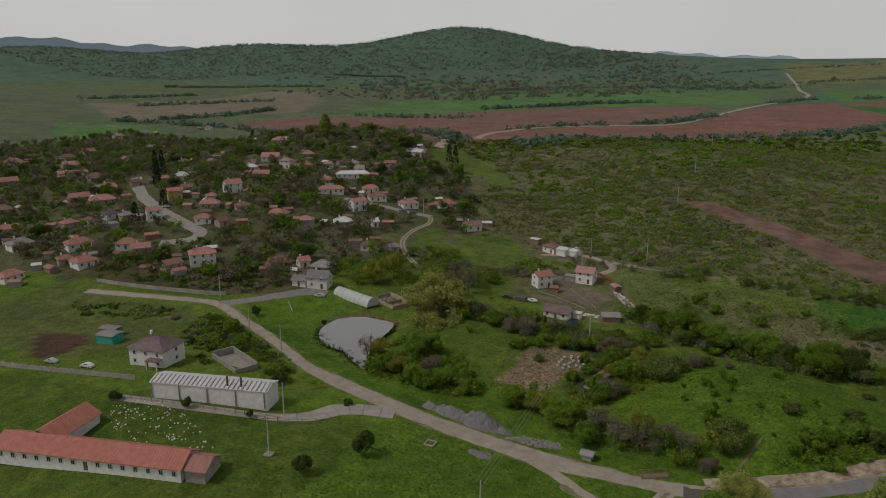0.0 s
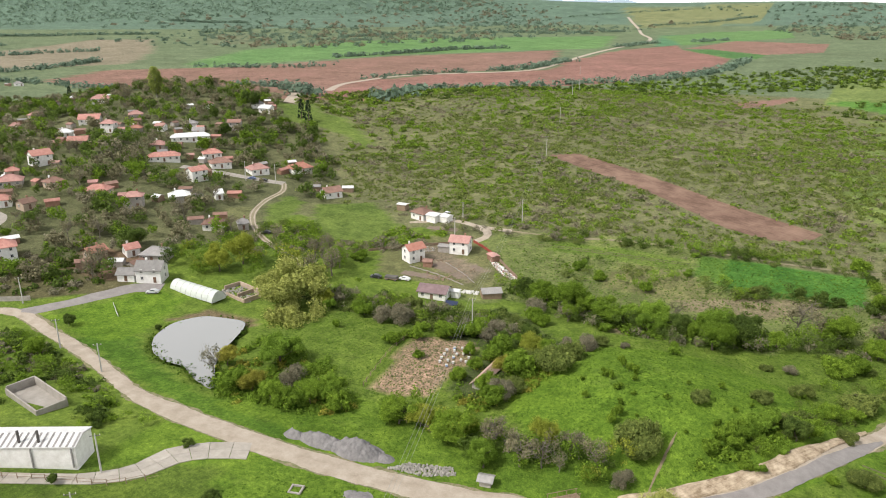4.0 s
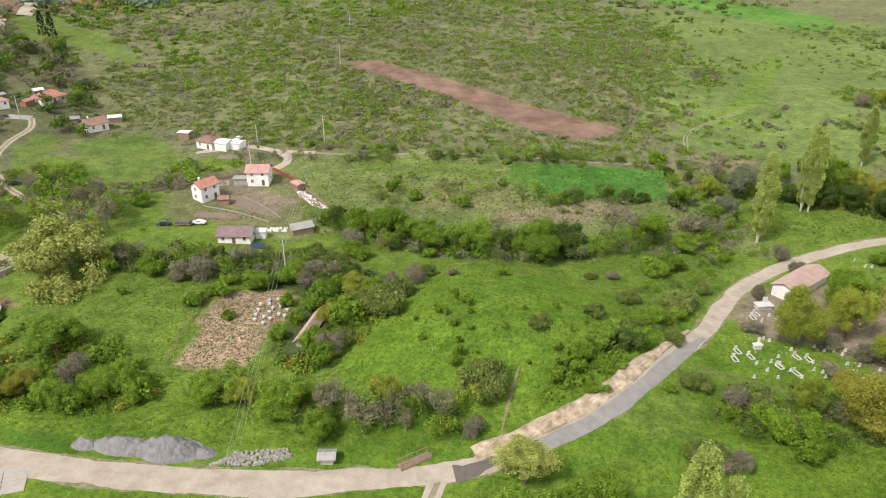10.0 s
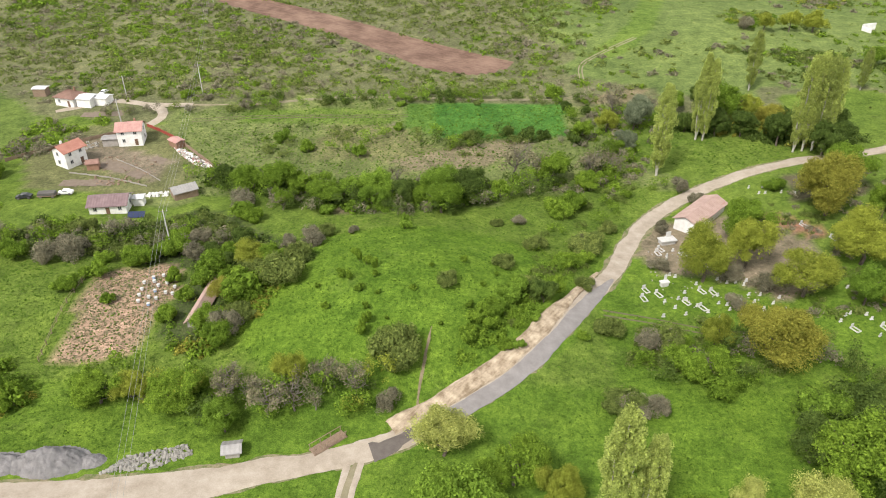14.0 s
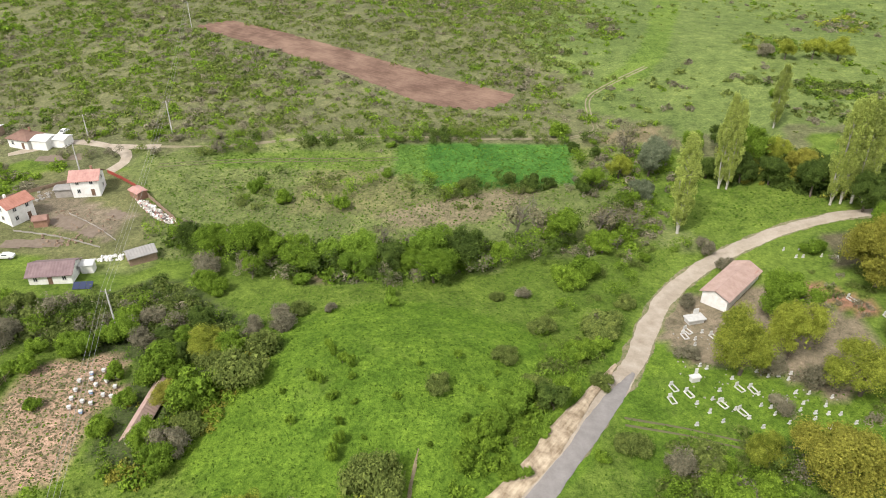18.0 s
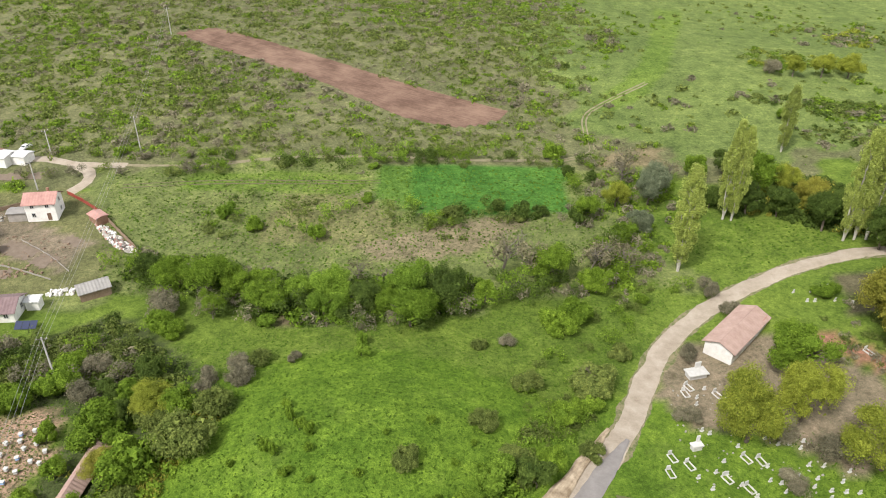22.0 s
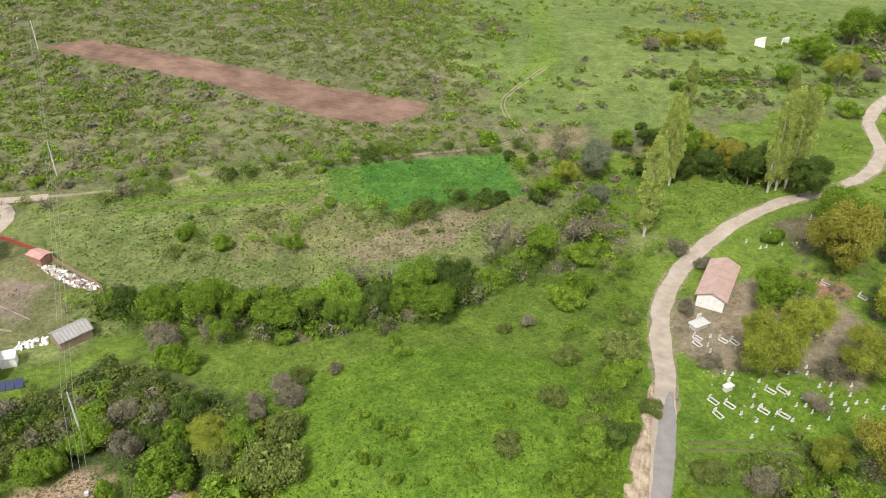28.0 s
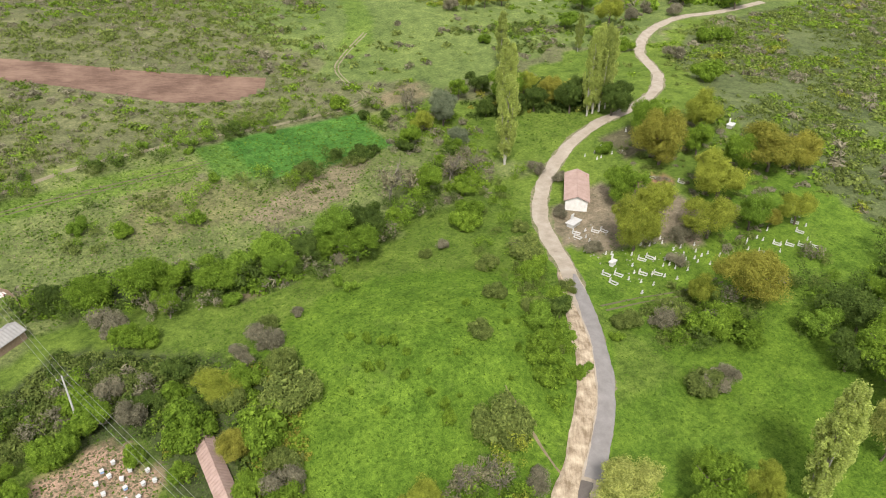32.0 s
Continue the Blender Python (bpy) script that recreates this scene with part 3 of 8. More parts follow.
LEAF = {
    "green": leaf_material("leaf_green", (0.085, 0.15, 0.016), (0.195, 0.295, 0.034)),
    "dark": leaf_material("leaf_dark", (0.045, 0.08, 0.018), (0.11, 0.158, 0.032)),
    "bright": leaf_material("leaf_bright", (0.105, 0.185, 0.02), (0.195, 0.30, 0.04)),
    # distant leaves: haze put into the colour as a pale blue-green
    "far": leaf_material("hazy_woodland", (0.11, 0.165, 0.12), (0.17, 0.235, 0.165)),
    "olive": leaf_material("leaf_olive", (0.165, 0.205, 0.026), (0.295, 0.33, 0.05)),
    "rust": leaf_material("leaf_rust", (0.185, 0.19, 0.028), (0.34, 0.328, 0.06)),
    "pale": leaf_material("leaf_pale", (0.265, 0.295, 0.066), (0.43, 0.455, 0.135)),
    "poplar": leaf_material("leaf_poplar", (0.27, 0.33, 0.08), (0.40, 0.46, 0.13), 0.5),
    "silver": leaf_material("leaf_silver", (0.125, 0.155, 0.085), (0.22, 0.25, 0.155)),
    "conifer": leaf_material("leaf_conifer", (0.018, 0.035, 0.018), (0.035, 0.06, 0.028)),
    "twig": leaf_material("bare_twigs", (0.13, 0.122, 0.068), (0.215, 0.198, 0.118), 0.1),
    "straw": leaf_material("dry_stalks", (0.14, 0.125, 0.07), (0.2, 0.18, 0.105), 0.2),
    "grass": leaf_material("grass_blades", (0.062, 0.12, 0.014), (0.088, 0.15, 0.019), 0.3),
    "scrub": leaf_material("scrub_leaf", (0.095, 0.135, 0.032), (0.185, 0.225, 0.058), 0.3),
    "greyscrub": leaf_material("grey_scrub", (0.14, 0.132, 0.085), (0.25, 0.23, 0.155), 0.25),
}
BARK = surface("bark", (0.07, 0.055, 0.04), (0.17, 0.14, 0.11), 4.0, 0.95, 0.6)
BARK_PALE = surface("pale_bark", (0.30, 0.28, 0.25), (0.5, 0.47, 0.42), 4.0, 0.9, 0.5)


def leaves(centres, radii, per, size, rng, squash=1.0, out=1.1, thin=1.0):
    """Small pointed leaf sprays over many clumps: verts and faces."""
    c = np.repeat(np.asarray(centres, float), per, 0)
    r = np.repeat(np.asarray(radii, float), per)
    n = len(c)
    d = rng.normal(size=(n, 3))
    d /= np.linalg.norm(d, axis=1)[:, None]
    pos = c + d * (r * rng.uniform(0.55, 1.1, n))[:, None] * [1, 1, squash]
    up = d * out + rng.normal(0, 0.42, (n, 3)) + [0, 0, 0.3]
    up /= np.linalg.norm(up, axis=1)[:, None]
    t = np.cross(up, rng.normal(size=(n, 3)))
    t /= np.linalg.norm(t, axis=1)[:, None]
    b = np.cross(up, t)
    s = (np.repeat(np.broadcast_to(np.asarray(size, float), (len(np.atleast_1d(radii)),)), per) * rng.uniform(0.55, 1.3, n))[:, None]
    k = rng.uniform(0.5, 0.9, n)[:, None] * thin
    verts = np.stack([pos - t * s * 0.7 - b * s * k * 0.4, pos + t * s * 0.7 - b * s * k * 0.4, pos + b * s * k * 0.9 + up * s * 0.1], 1).reshape(-1, 3)
    return verts, np.arange(3 * n).reshape(n, 3)


def tube(path, radii, sides=6):
    """A tapered round limb along a path."""
    path = np.asarray(path, float)
    verts, faces = [], []
    d = np.gradient(path, axis=0)
    for i, p in enumerate(path):
        t = d[i] / (np.linalg.norm(d[i]) + 1e-9)
        u = np.cross(t, [0.3, 1, 0.1] if abs(t[2]) > 0.8 else [0, 0, 1])
        u /= np.linalg.norm(u)
        v = np.cross(t, u)
        for k in range(sides):
            a = 2 * math.pi * k / sides
            verts.append(p + (u * math.cos(a) + v * math.sin(a)) * radii[i])
    for i in range(len(path) - 1):
        for k in range(sides):
            a, b = i * sides + k, i * sides + (k + 1) % sides
            faces.append((a, b, b + sides, a + sides))
    return verts, faces


def joined(pieces):
    verts, faces = [], []
    for v, f in pieces:
        n = len(verts)
        verts += [tuple(x) for x in v]
        faces += [tuple(i + n for i in face) for face in f]
    return verts, faces


def trunk_mesh(name, tall, girth, limbs, rng, spread=0.5, lean=0.1, material=None, twigs=0):
    top = np.array([rng.normal(0, lean), rng.normal(0, lean), 1]) * tall
    path = [top * u + [rng.normal(0, 0.05), rng.normal(0, 0.05), 0] for u in np.linspace(0, 1, 5)]
    path[0] = np.array([0, 0, -0.3])
    pieces = [tube(path, np.linspace(girth, girth * 0.3, 5), 6)]
    for k in range(limbs):
        u = rng.uniform(0.3, 0.85)
        a = rng.uniform(0, 6.28)
        i = int(u * 4)
        p0 = path[i] + (path[i + 1] - path[i]) * (u * 4 - i)
        far = tall * spread * rng.uniform(0.6, 1.1)
        p2 = p0 + np.array([math.cos(a) * far, math.sin(a) * far, far * rng.uniform(0.5, 1.1)])
        p1 = (p0 + p2) / 2 + [0, 0, -0.08 * far]
        pieces.append(tube([p0, p1, p2], [girth * 0.42, girth * 0.28, girth * 0.1], 5))
        for j in range(twigs):
            v = rng.uniform(0.3, 1.0)
            q0 = p0 + (p2 - p0) * v
            q1 = q0 + rng.normal(0, 0.30 * far, 3) + [0, 0, 0.35 * far]
            pieces.append(tube([q0, (q0 + q1) / 2 + rng.normal(0, 0.04 * far, 3), q1], [girth * 0.16, girth * 0.1, girth * 0.03], 3))
    v, f = joined(pieces)
    return mesh_of(name, v, f, material or BARK, True)


# kind: label, category, leaf, height for a width of one, clumps, sprays per clump, spray size, variants
KINDS = {
    "tree": ("leafy green broadleaf tree in spring leaf", "tree", "green", 0.95, 64, 387, 0.0191, 4),
    "dark_tree": ("dark green broadleaf tree with a dense crown", "tree", "dark", 0.95, 64, 387, 0.0195, 4),
    "olive_tree": ("broad tree with olive-yellow young leaves", "tree", "olive", 1.0, 80, 520, 0.0148, 3),
    "rust_tree": ("broad tree with brownish young leaves", "tree", "rust", 0.95, 80, 520, 0.0148, 2),
    "willow": ("large pale willow with a loose crown", "willow", "pale", 0.95, 76, 310, 0.0172, 2),
    "pale_bush": ("broad pale willow with a loose rounded crown", "willow", "pale", 0.66, 56, 300, 0.02, 1),
    "bright_tree": ("bright green young broadleaf tree", "tree", "bright", 1.0, 64, 387, 0.0191, 3),
    "silver_tree": ("silvery green tree by the stream", "tree", "silver", 1.0, 64, 341, 0.0179, 2),
    "bush": ("rounded green shrub in the grass", "shrub", "green", 0.62, 40, 300, 0.027, 4),
    "dark_bush": ("dark green shrub in the thicket", "shrub", "dark", 0.65, 40, 300, 0.027, 4),
    "bright_bush": ("fresh light green leafy shrub", "shrub", "bright", 0.65, 40, 300, 0.027, 2),
    "scrub_bush": ("low dull green bramble patch", "shrub", "scrub", 0.42, 46, 280, 0.025, 4),
    "grey_bush": ("leafless grey-brown shrub with fine twigs", "shrub", "greyscrub", 0.6, 40, 200, 0.021, 3),
}
PROTO = {}
WIND = np.random.default_rng(11)


def crown(rng, wide, tall, clumps, low, squash=0.8):
    """Clump centres and radii of an uneven crown: big lobes, each carrying clumps."""
    deep = (tall - low) / 2
    size = np.array([wide / 2, wide / 2, deep])
    count = max(5, clumps // 7)
    d = rng.normal(size=(count, 3))
    d[:, 2] = d[:, 2] * 0.9 + 0.1
    d /= np.linalg.norm(d, axis=1)[:, None]
    lobe = d * rng.uniform(0.36, 0.64, (count, 1))
    lobe[0] *= 0.2
    reach = rng.uniform(0.3, 0.46, count)
    reach[0] = 0.62
    pick = np.arange(clumps) % count
    e = rng.normal(size=(clumps, 3)) + d[pick] * 0.6 + [0, 0, 0.2]
    e /= np.linalg.norm(e, axis=1)[:, None]
    p = (lobe[pick] + e * (reach[pick] * rng.uniform(0.55, 0.95, clumps))[:, None]) * size
    p[:, 2] += low + deep
    return p, wide * rng.uniform(0.07, 0.15, clumps)


def proto_mesh(kind, variant):
    label, category, leaf, tall, clumps, per, size, _ = KINDS[kind]
    rng = np.random.default_rng(hash_of(kind) + variant)
    bushy = "bush" in kind
    low = 0.02 if bushy else tall * 0.13
    c, r = crown(rng, 1.0, tall, clumps, low)
    if bushy:
        c[:, 2] = np.maximum(c[:, 2], 0.05)
    grey = 0.3 if kind == "grey_bush" else 1.0
    v, f = leaves(c, r, per, size / grey**0.6, rng, thin=grey)
    # larger sprays deep in the crown keep it from being seen through
    core = rng.normal(size=(26, 3))
    core *= 0.3 / np.linalg.norm(core, axis=1)[:, None] * rng.uniform(0.2, 1.0, (26, 1))
    core = core * [1, 1, tall - low] + [0, 0, (tall + low) / 2]
    v2, f2 = leaves(core, np.full(26, 0.11), 14 if grey == 1 else 5, size * 2.4, rng, thin=grey)
    v, f = np.concatenate([v, v2]), np.concatenate([f, f2 + len(v)])
    if bushy:
        v[:, 2] = np.maximum(v[:, 2], -0.05)
    crown_mesh = mesh_np("crown", v, f, LEAF[leaf])
    trunk = trunk_mesh("trunk", tall * (0.5 if bushy else 0.62), 0.02 if bushy else 0.032, 4 if bushy else 6, rng, 0.45, 0.08)
    return crown_mesh, trunk


def hash_of(text):
    return sum((i + 1) * ord(ch) for i, ch in enumerate(text)) % 9973


def place(key, build, x, y, scale, turn, label, category, group="", stretch=1.0, sink=0.05):
    """One more thing of a kind: built at its first place, then copied."""
    z = ground_at(x, y) - sink
    if key not in PROTO:
        root = new(category.replace(" ", "_"))
        build(root)
        tagged(root, label, category, group)
        PROTO[key] = root
        root.matrix_basis = pose(x, y, z, 0, 0, turn)
    else:
        root = copy_thing(PROTO[key], pose(x, y, z, 0, 0, turn))
    root.scale = (scale, scale, scale * stretch)
    return root


def plant(kind, x, y, wide, stretch=1.0, group=""):
    label, category, *_, variants = KINDS[kind]
    variant = int(WIND.integers(variants))

    def build(root):
        c, t = proto_mesh(kind, variant)
        part("crown", c, None, root)
        part("trunk" if "tree" in kind or kind == "willow" else "stem", t, None, root)

    return place((kind, variant), build, x, y, wide, float(WIND.uniform(0, 360)), label, category, group, stretch * float(WIND.uniform(0.88, 1.12)))


def bare_tree(x, y, wide, label="leafless grey tree with fine twigs", stretch=1.0):
    variant = int(WIND.integers(2))

    def build(root):
        rng = np.random.default_rng(70 + variant)
        part("trunk", trunk_mesh("trunk", 0.75, 0.03, 12, rng, 0.42, 0.06, surface("grey_bark", (0.12, 0.105, 0.08), (0.22, 0.195, 0.155), 4.0, 0.95, 0.5), 9), None, root)
        c, r = crown(rng, 1.0, 0.95, 40, 0.25)
        v, f = leaves(c, r, 14, 0.035, rng)
        tagged(part("twig_spray", mesh_np("twig_spray", v, f, LEAF["twig"]), None, root), kind="stuff")

    return place(("bare", variant), build, x, y, wide, float(WIND.uniform(0, 360)), label, "bare tree", "", stretch)


def poplar(x, y, tall, wide, label="tall slender poplar with pale bark and light leaves"):
    variant = int(WIND.integers(2))

    def build(root):
        rng = np.random.default_rng(90 + variant)
        n = 230
        u = rng.uniform(0.13, 1.0, n)
        girth = 0.088 * np.sin(np.clip(u, 0, 1) ** 1.25 * math.pi * 0.93 + 0.1) ** 0.75 + 0.008
        a = rng.uniform(0, 6.28, n)
        k = rng.uniform(0.25, 1.0, n)
        c = np.stack([np.cos(a) * girth * k, np.sin(a) * girth * k, u], 1)
        v, f = leaves(c, rng.uniform(0.012, 0.026, n), 130, 0.0085, rng, 2.6, out=0.45)
        part("crown", mesh_np("crown", v, f, LEAF["poplar"]), None, root)
        pieces = [tube([(0, 0, -0.01), (0.003, 0, 0.4), (0, 0.003, 0.97)], [0.012, 0.008, 0.002], 6)]
        for b in (0.6, 2.7, 4.6):
            pieces.append(tube([(0, 0, 0.02), (0.03 * math.cos(b), 0.03 * math.sin(b), 0.22), (0.055 * math.cos(b), 0.055 * math.sin(b), 0.7)], [0.009, 0.007, 0.001], 5))
        for j in range(14):
            h, b = rng.uniform(0.1, 0.8), rng.uniform(0, 6.28)
            pieces.append(tube([(0, 0, h), (0.05 * math.cos(b), 0.05 * math.sin(b), h + 0.09)], [0.004, 0.001], 3))
        vv, ff = joined(pieces)
        part("trunk", mesh_of("trunk", vv, ff, BARK_PALE, True), None, root)

    ob = place(("poplar", variant), build, x, y, tall, float(WIND.uniform(0, 360)), label, "poplar", "poplars by the road")
    ob.scale = (wide / 0.215, wide / 0.215, tall)
    return ob


def cypress(x, y, tall, wide):
    def build(root):
        rng = np.random.default_rng(140)
        u = rng.uniform(0.02, 1.0, 60)
        girth = 0.1 * (1 - u) ** 0.6 + 0.01
        a = rng.uniform(0, 6.28, 60)
        c = np.stack([np.cos(a) * girth, np.sin(a) * girth, u], 1)
        v, f = leaves(c, rng.uniform(0.02, 0.04, 60), 20, 0.03, rng, 1.6)
        part("crown", mesh_np("crown", v, f, LEAF["conifer"]), None, root)
        vv, ff = tube([(0, 0, -0.02), (0, 0, 0.9)], [0.02, 0.005], 5)
        part("trunk", mesh_of("trunk", vv, ff, BARK), None, root)

    ob = place("cypress", build, x, y, tall, 0, "dark narrow conifer between village houses", "conifer")
    ob.scale = (wide / 0.24, wide / 0.24, tall)
    return ob


def clumped(name, spots, leaf, label, category, seed, per=40, size=0.27):
    """Far or crowded plants joined into one mesh: rows of x, y, width, height."""
    rng = np.random.default_rng(seed)
    cs, rs = [], []
    for x, y, w, h in spots:
        c, r = crown(rng, w, h, 12, h * 0.12)
        c[:, :2] += (x, y)
        c[:, 2] += ground_at(x, y)
        cs.append(c)
        rs.append(r * 1.35)
    cs, rs = np.concatenate(cs), np.concatenate(rs)
    v, f = leaves(cs, rs, per, rs * size, rng)
    return tagged(new(name, mesh_np(name, v, f, LEAF[leaf])), label, category, kind="stuff")


LEAF_OF = {"dark_bush": "dark", "bush": "green", "scrub_bush": "scrub", "bright_bush": "bright", "grey_bush": "greyscrub", "olive_tree": "olive", "tree": "green", "dark_tree": "dark", "bare": "twig", "bright_tree": "bright"}


def along(line, count, spread, kinds, lo, hi, seed, stretch=1.0, single=0.1):
    """Plants strewn along a line: some singly, the crowd between them joined."""
    rng = np.random.default_rng(seed)
    c = smooth_line(line, 1.0)
    crowd = {}
    for _ in range(count):
        p = c[rng.integers(len(c))] + rng.normal(0, spread, 2)
        kind = kinds[rng.integers(len(kinds))]
        wide = float(rng.uniform(lo, hi))
        if any(inside(lawn, p[0], p[1]) for lawn in LAWNS):
            continue
        alone = rng.random() < single
        if near_line(ROAD_WEST, p[0], p[1]) < 2.6 + wide * 0.4 or by_house(p[0], p[1], wide * 0.4):
            continue
        if not alone and kind != "bare":
            tall = wide * (0.9 if "tree" in kind else 0.62 if kind != "scrub_bush" else 0.42)
            crowd.setdefault(LEAF_OF[kind], []).append((p[0], p[1], wide, tall * float(rng.uniform(0.8, 1.2))))
        elif kind == "bare":
            bare_tree(p[0], p[1], wide)
        else:
            plant(kind, p[0], p[1], wide, stretch)
    for leaf, spots in crowd.items():
        clumped("undergrowth", spots, leaf, "crowded bushes and brambles along the stream and banks", "undergrowth", seed)


GROWN = {
    "dark_tree": [(60.8, 185.4, 6.3), (68.4, 181.8, 8.5), (74, 179.9, 8.5), (80.8, 173.7, 9.4), (87, 163.8, 9.4), (91.8, 166.3, 9.6)],
    "olive_tree": [(78.3, 190.7, 7.9), (41, 186.1, 6.8), (-93, 121.1, 5.1), (-45.5, 84.2, 4.3), (42.1, 97.8, 5.8), (146.5, 224.6, 11.7), (125.5, 261.6, 8.5), (117, 260.8, 7.5), (108.6, 260.9, 7), (236.9, 240.9, 16.4)],
    "rust_tree": [(81.4, 182.6, 8.4)],
    "bare": [(45.8, 200.5, 8.6), (33.8, 161.1, 7.1), (-31.7, 85.2, 5.7), (-26.6, 82.9, 5.5)],
    "silver_tree": [(50.6, 191.7, 8.3), (43.5, 173.4, 6.9)],
    "tree": [(33.4, 180, 6.5), (39.7, 169.8, 6), (131.6, 215.6, 8), (141.7, 226.5, 8.4), (151.2, 243.6, 11.2), (182.5, 261.7, 15.1), (192.7, 257, 15.3), (199.6, 249.1, 15.3), (198.5, 234.2, 12.3), (218.8, 236.4, 15.6), (215.8, 221.3, 15.1)],
    "bush": [(26.1, 144.5, 7.8), (22.6, 141.7, 7.6), (30.2, 210.8, 7.1), (39.3, 87.2, 7.6), (43, 86.7, 7.7), (2.6, 94.2, 4.2), (-81, 120.5, 7), (-57.9, 119.1, 6.2), (-66.4, 108.9, 4.9), (-64.6, 113.5, 3.5), (-52.7, 122.7, 6), (-41.3, 121.2, 5.8), (-36.6, 94.4, 6.3), (-70.7, 83.6, 6.4), (-68.8, 84.9, 6.2), (-36.5, 85.6, 4.2), (35.5, 87.9, 9.8), (36.9, 96.4, 4.7), (20.2, 117.8, 5.2), (8.4, 93.4, 3.3), (21, 97.3, 2.7), (166.3, 196.1, 8.4), (172.8, 194.3, 8.5), (129.8, 167.2, 10.4), (133.4, 204.7, 7.8), (130.2, 230.3, 9.3), (94.8, 231.6, 5.7)],
    "grey_bush": [(29.1, 82.8, 5), (-8.4, 81.6, 4.7), (-74.8, 119.4, 7.5), (-70.2, 120.5, 7.5), (-44.1, 100.3, 4.7), (-43, 83.9, 3.8), (25.4, 127.7, 4.6), (31.4, 97.6, 6.4), (140.6, 188.8, 8), (164.6, 239, 8), (161, 227.5, 8), (102, 262.9, 8), (173.7, 232.1, 8), (182.5, 224.6, 8)],
    "scrub_bush": [(-7.7, 89.7, 8.1), (-36.4, 116.2, 6.7), (-33.7, 101.1, 6.1), (-33.3, 107.9, 5.8), (24.8, 84, 7.5), (25.7, 99.7, 6.2)],
    "bright_bush": [(34.3, 94.1, 2.5), (10.2, 93.6, 2.8), (-42.3, 110.2, 7.6), (-41.2, 97.7, 5.1), (-69.5, 80.1, 5.1), (-52.9, 84, 4.7), (-39.1, 83.5, 5.6), (-31.2, 79.5, 5.7), (10.2, 103.9, 6.6), (6.6, 99.4, 4.7), (13.7, 100.1, 2.2)],
    "dark_bush": [(-48.9, 83.6, 5.7), (15.1, 105.2, 6)],
}
# width and height: trees among the graves and at the fork of the road
SIZED = [
    ("tree", 58.4, 131.2, 10.2, 11.0), ("olive_tree", 45.8, 117.2, 10.6, 11.6), ("olive_tree", 54.6, 120.8, 9.8, 11.0), ("tree", 84.8, 149.1, 11.2, 11.2), ("rust_tree", 76.4, 138.6, 13.6, 14.4),
    ("olive_tree", 97.1, 143.0, 10.0, 13.0), ("tree", 87.5, 136.2, 7.3, 8.8), ("olive_tree", 76.2, 121.5, 13.1, 11.4), ("olive_tree", 62.2, 111.9, 12.0, 10.4),
    ("bright_tree", 71.1, 108.7, 7.6, 10.1), ("rust_tree", 75.2, 107.3, 4.9, 5.8), ("tree", 89.6, 126.3, 8.6, 9.3), ("rust_tree", 95.1, 121.8, 14.5, 14.0),
    ("rust_tree", 101.6, 117.3, 8.1, 10.0), ("rust_tree", 49.9, 94.4, 12.9, 12.6), ("olive_tree", 81.0, 104.9, 7.9, 7.9), ("bush", 36.4, 91.5, 8.5, 6.0),
    ("bush", 42.0, 92.4, 6.5, 4.5), ("scrub_bush", 34.7, 97.8, 6.1, 3.2), ("bright_bush", 51.6, 81.6, 8.0, 6.5), ("dark_tree", 57.3, 78.3, 9.7, 8.6), ("tree", 68.0, 80.1, 7.0, 7.0),
    ("grey_bush", 26.2, 83.0, 6.8, 3.2), ("bush", 71.4, 150.4, 5.0, 3.4), ("willow", -1.5, 74.0, 9.0, 7.8), ("bright_tree", 1.0, 62.4, 10.4, 13.5),
    ("tree", 8.1, 69.2, 8.0, 9.6), ("olive_tree", 12.9, 65.4, 6.2, 8.6), ("tree", 5.0, 67.0, 6.0, 7.5), ("willow", 33.6, 61.6, 6.0, 11.5), ("willow", 40.0, 61.4, 7.2, 12.0), ("willow", 44.2, 62.4, 5.6, 9.5),
    ("tree", 50.6, 69.2, 12.0, 12.0), ("dark_tree", 47.0, 73.4, 8.4, 8.4), ("tree", 58.6, 71.0, 10.0, 11.0), ("dark_tree", 54.4, 63.0, 11.0, 12.0), ("dark_tree", 62.0, 64.5, 10.0, 10.0), ("bush", 29.4, 65.0, 4.8, 3.6),
]
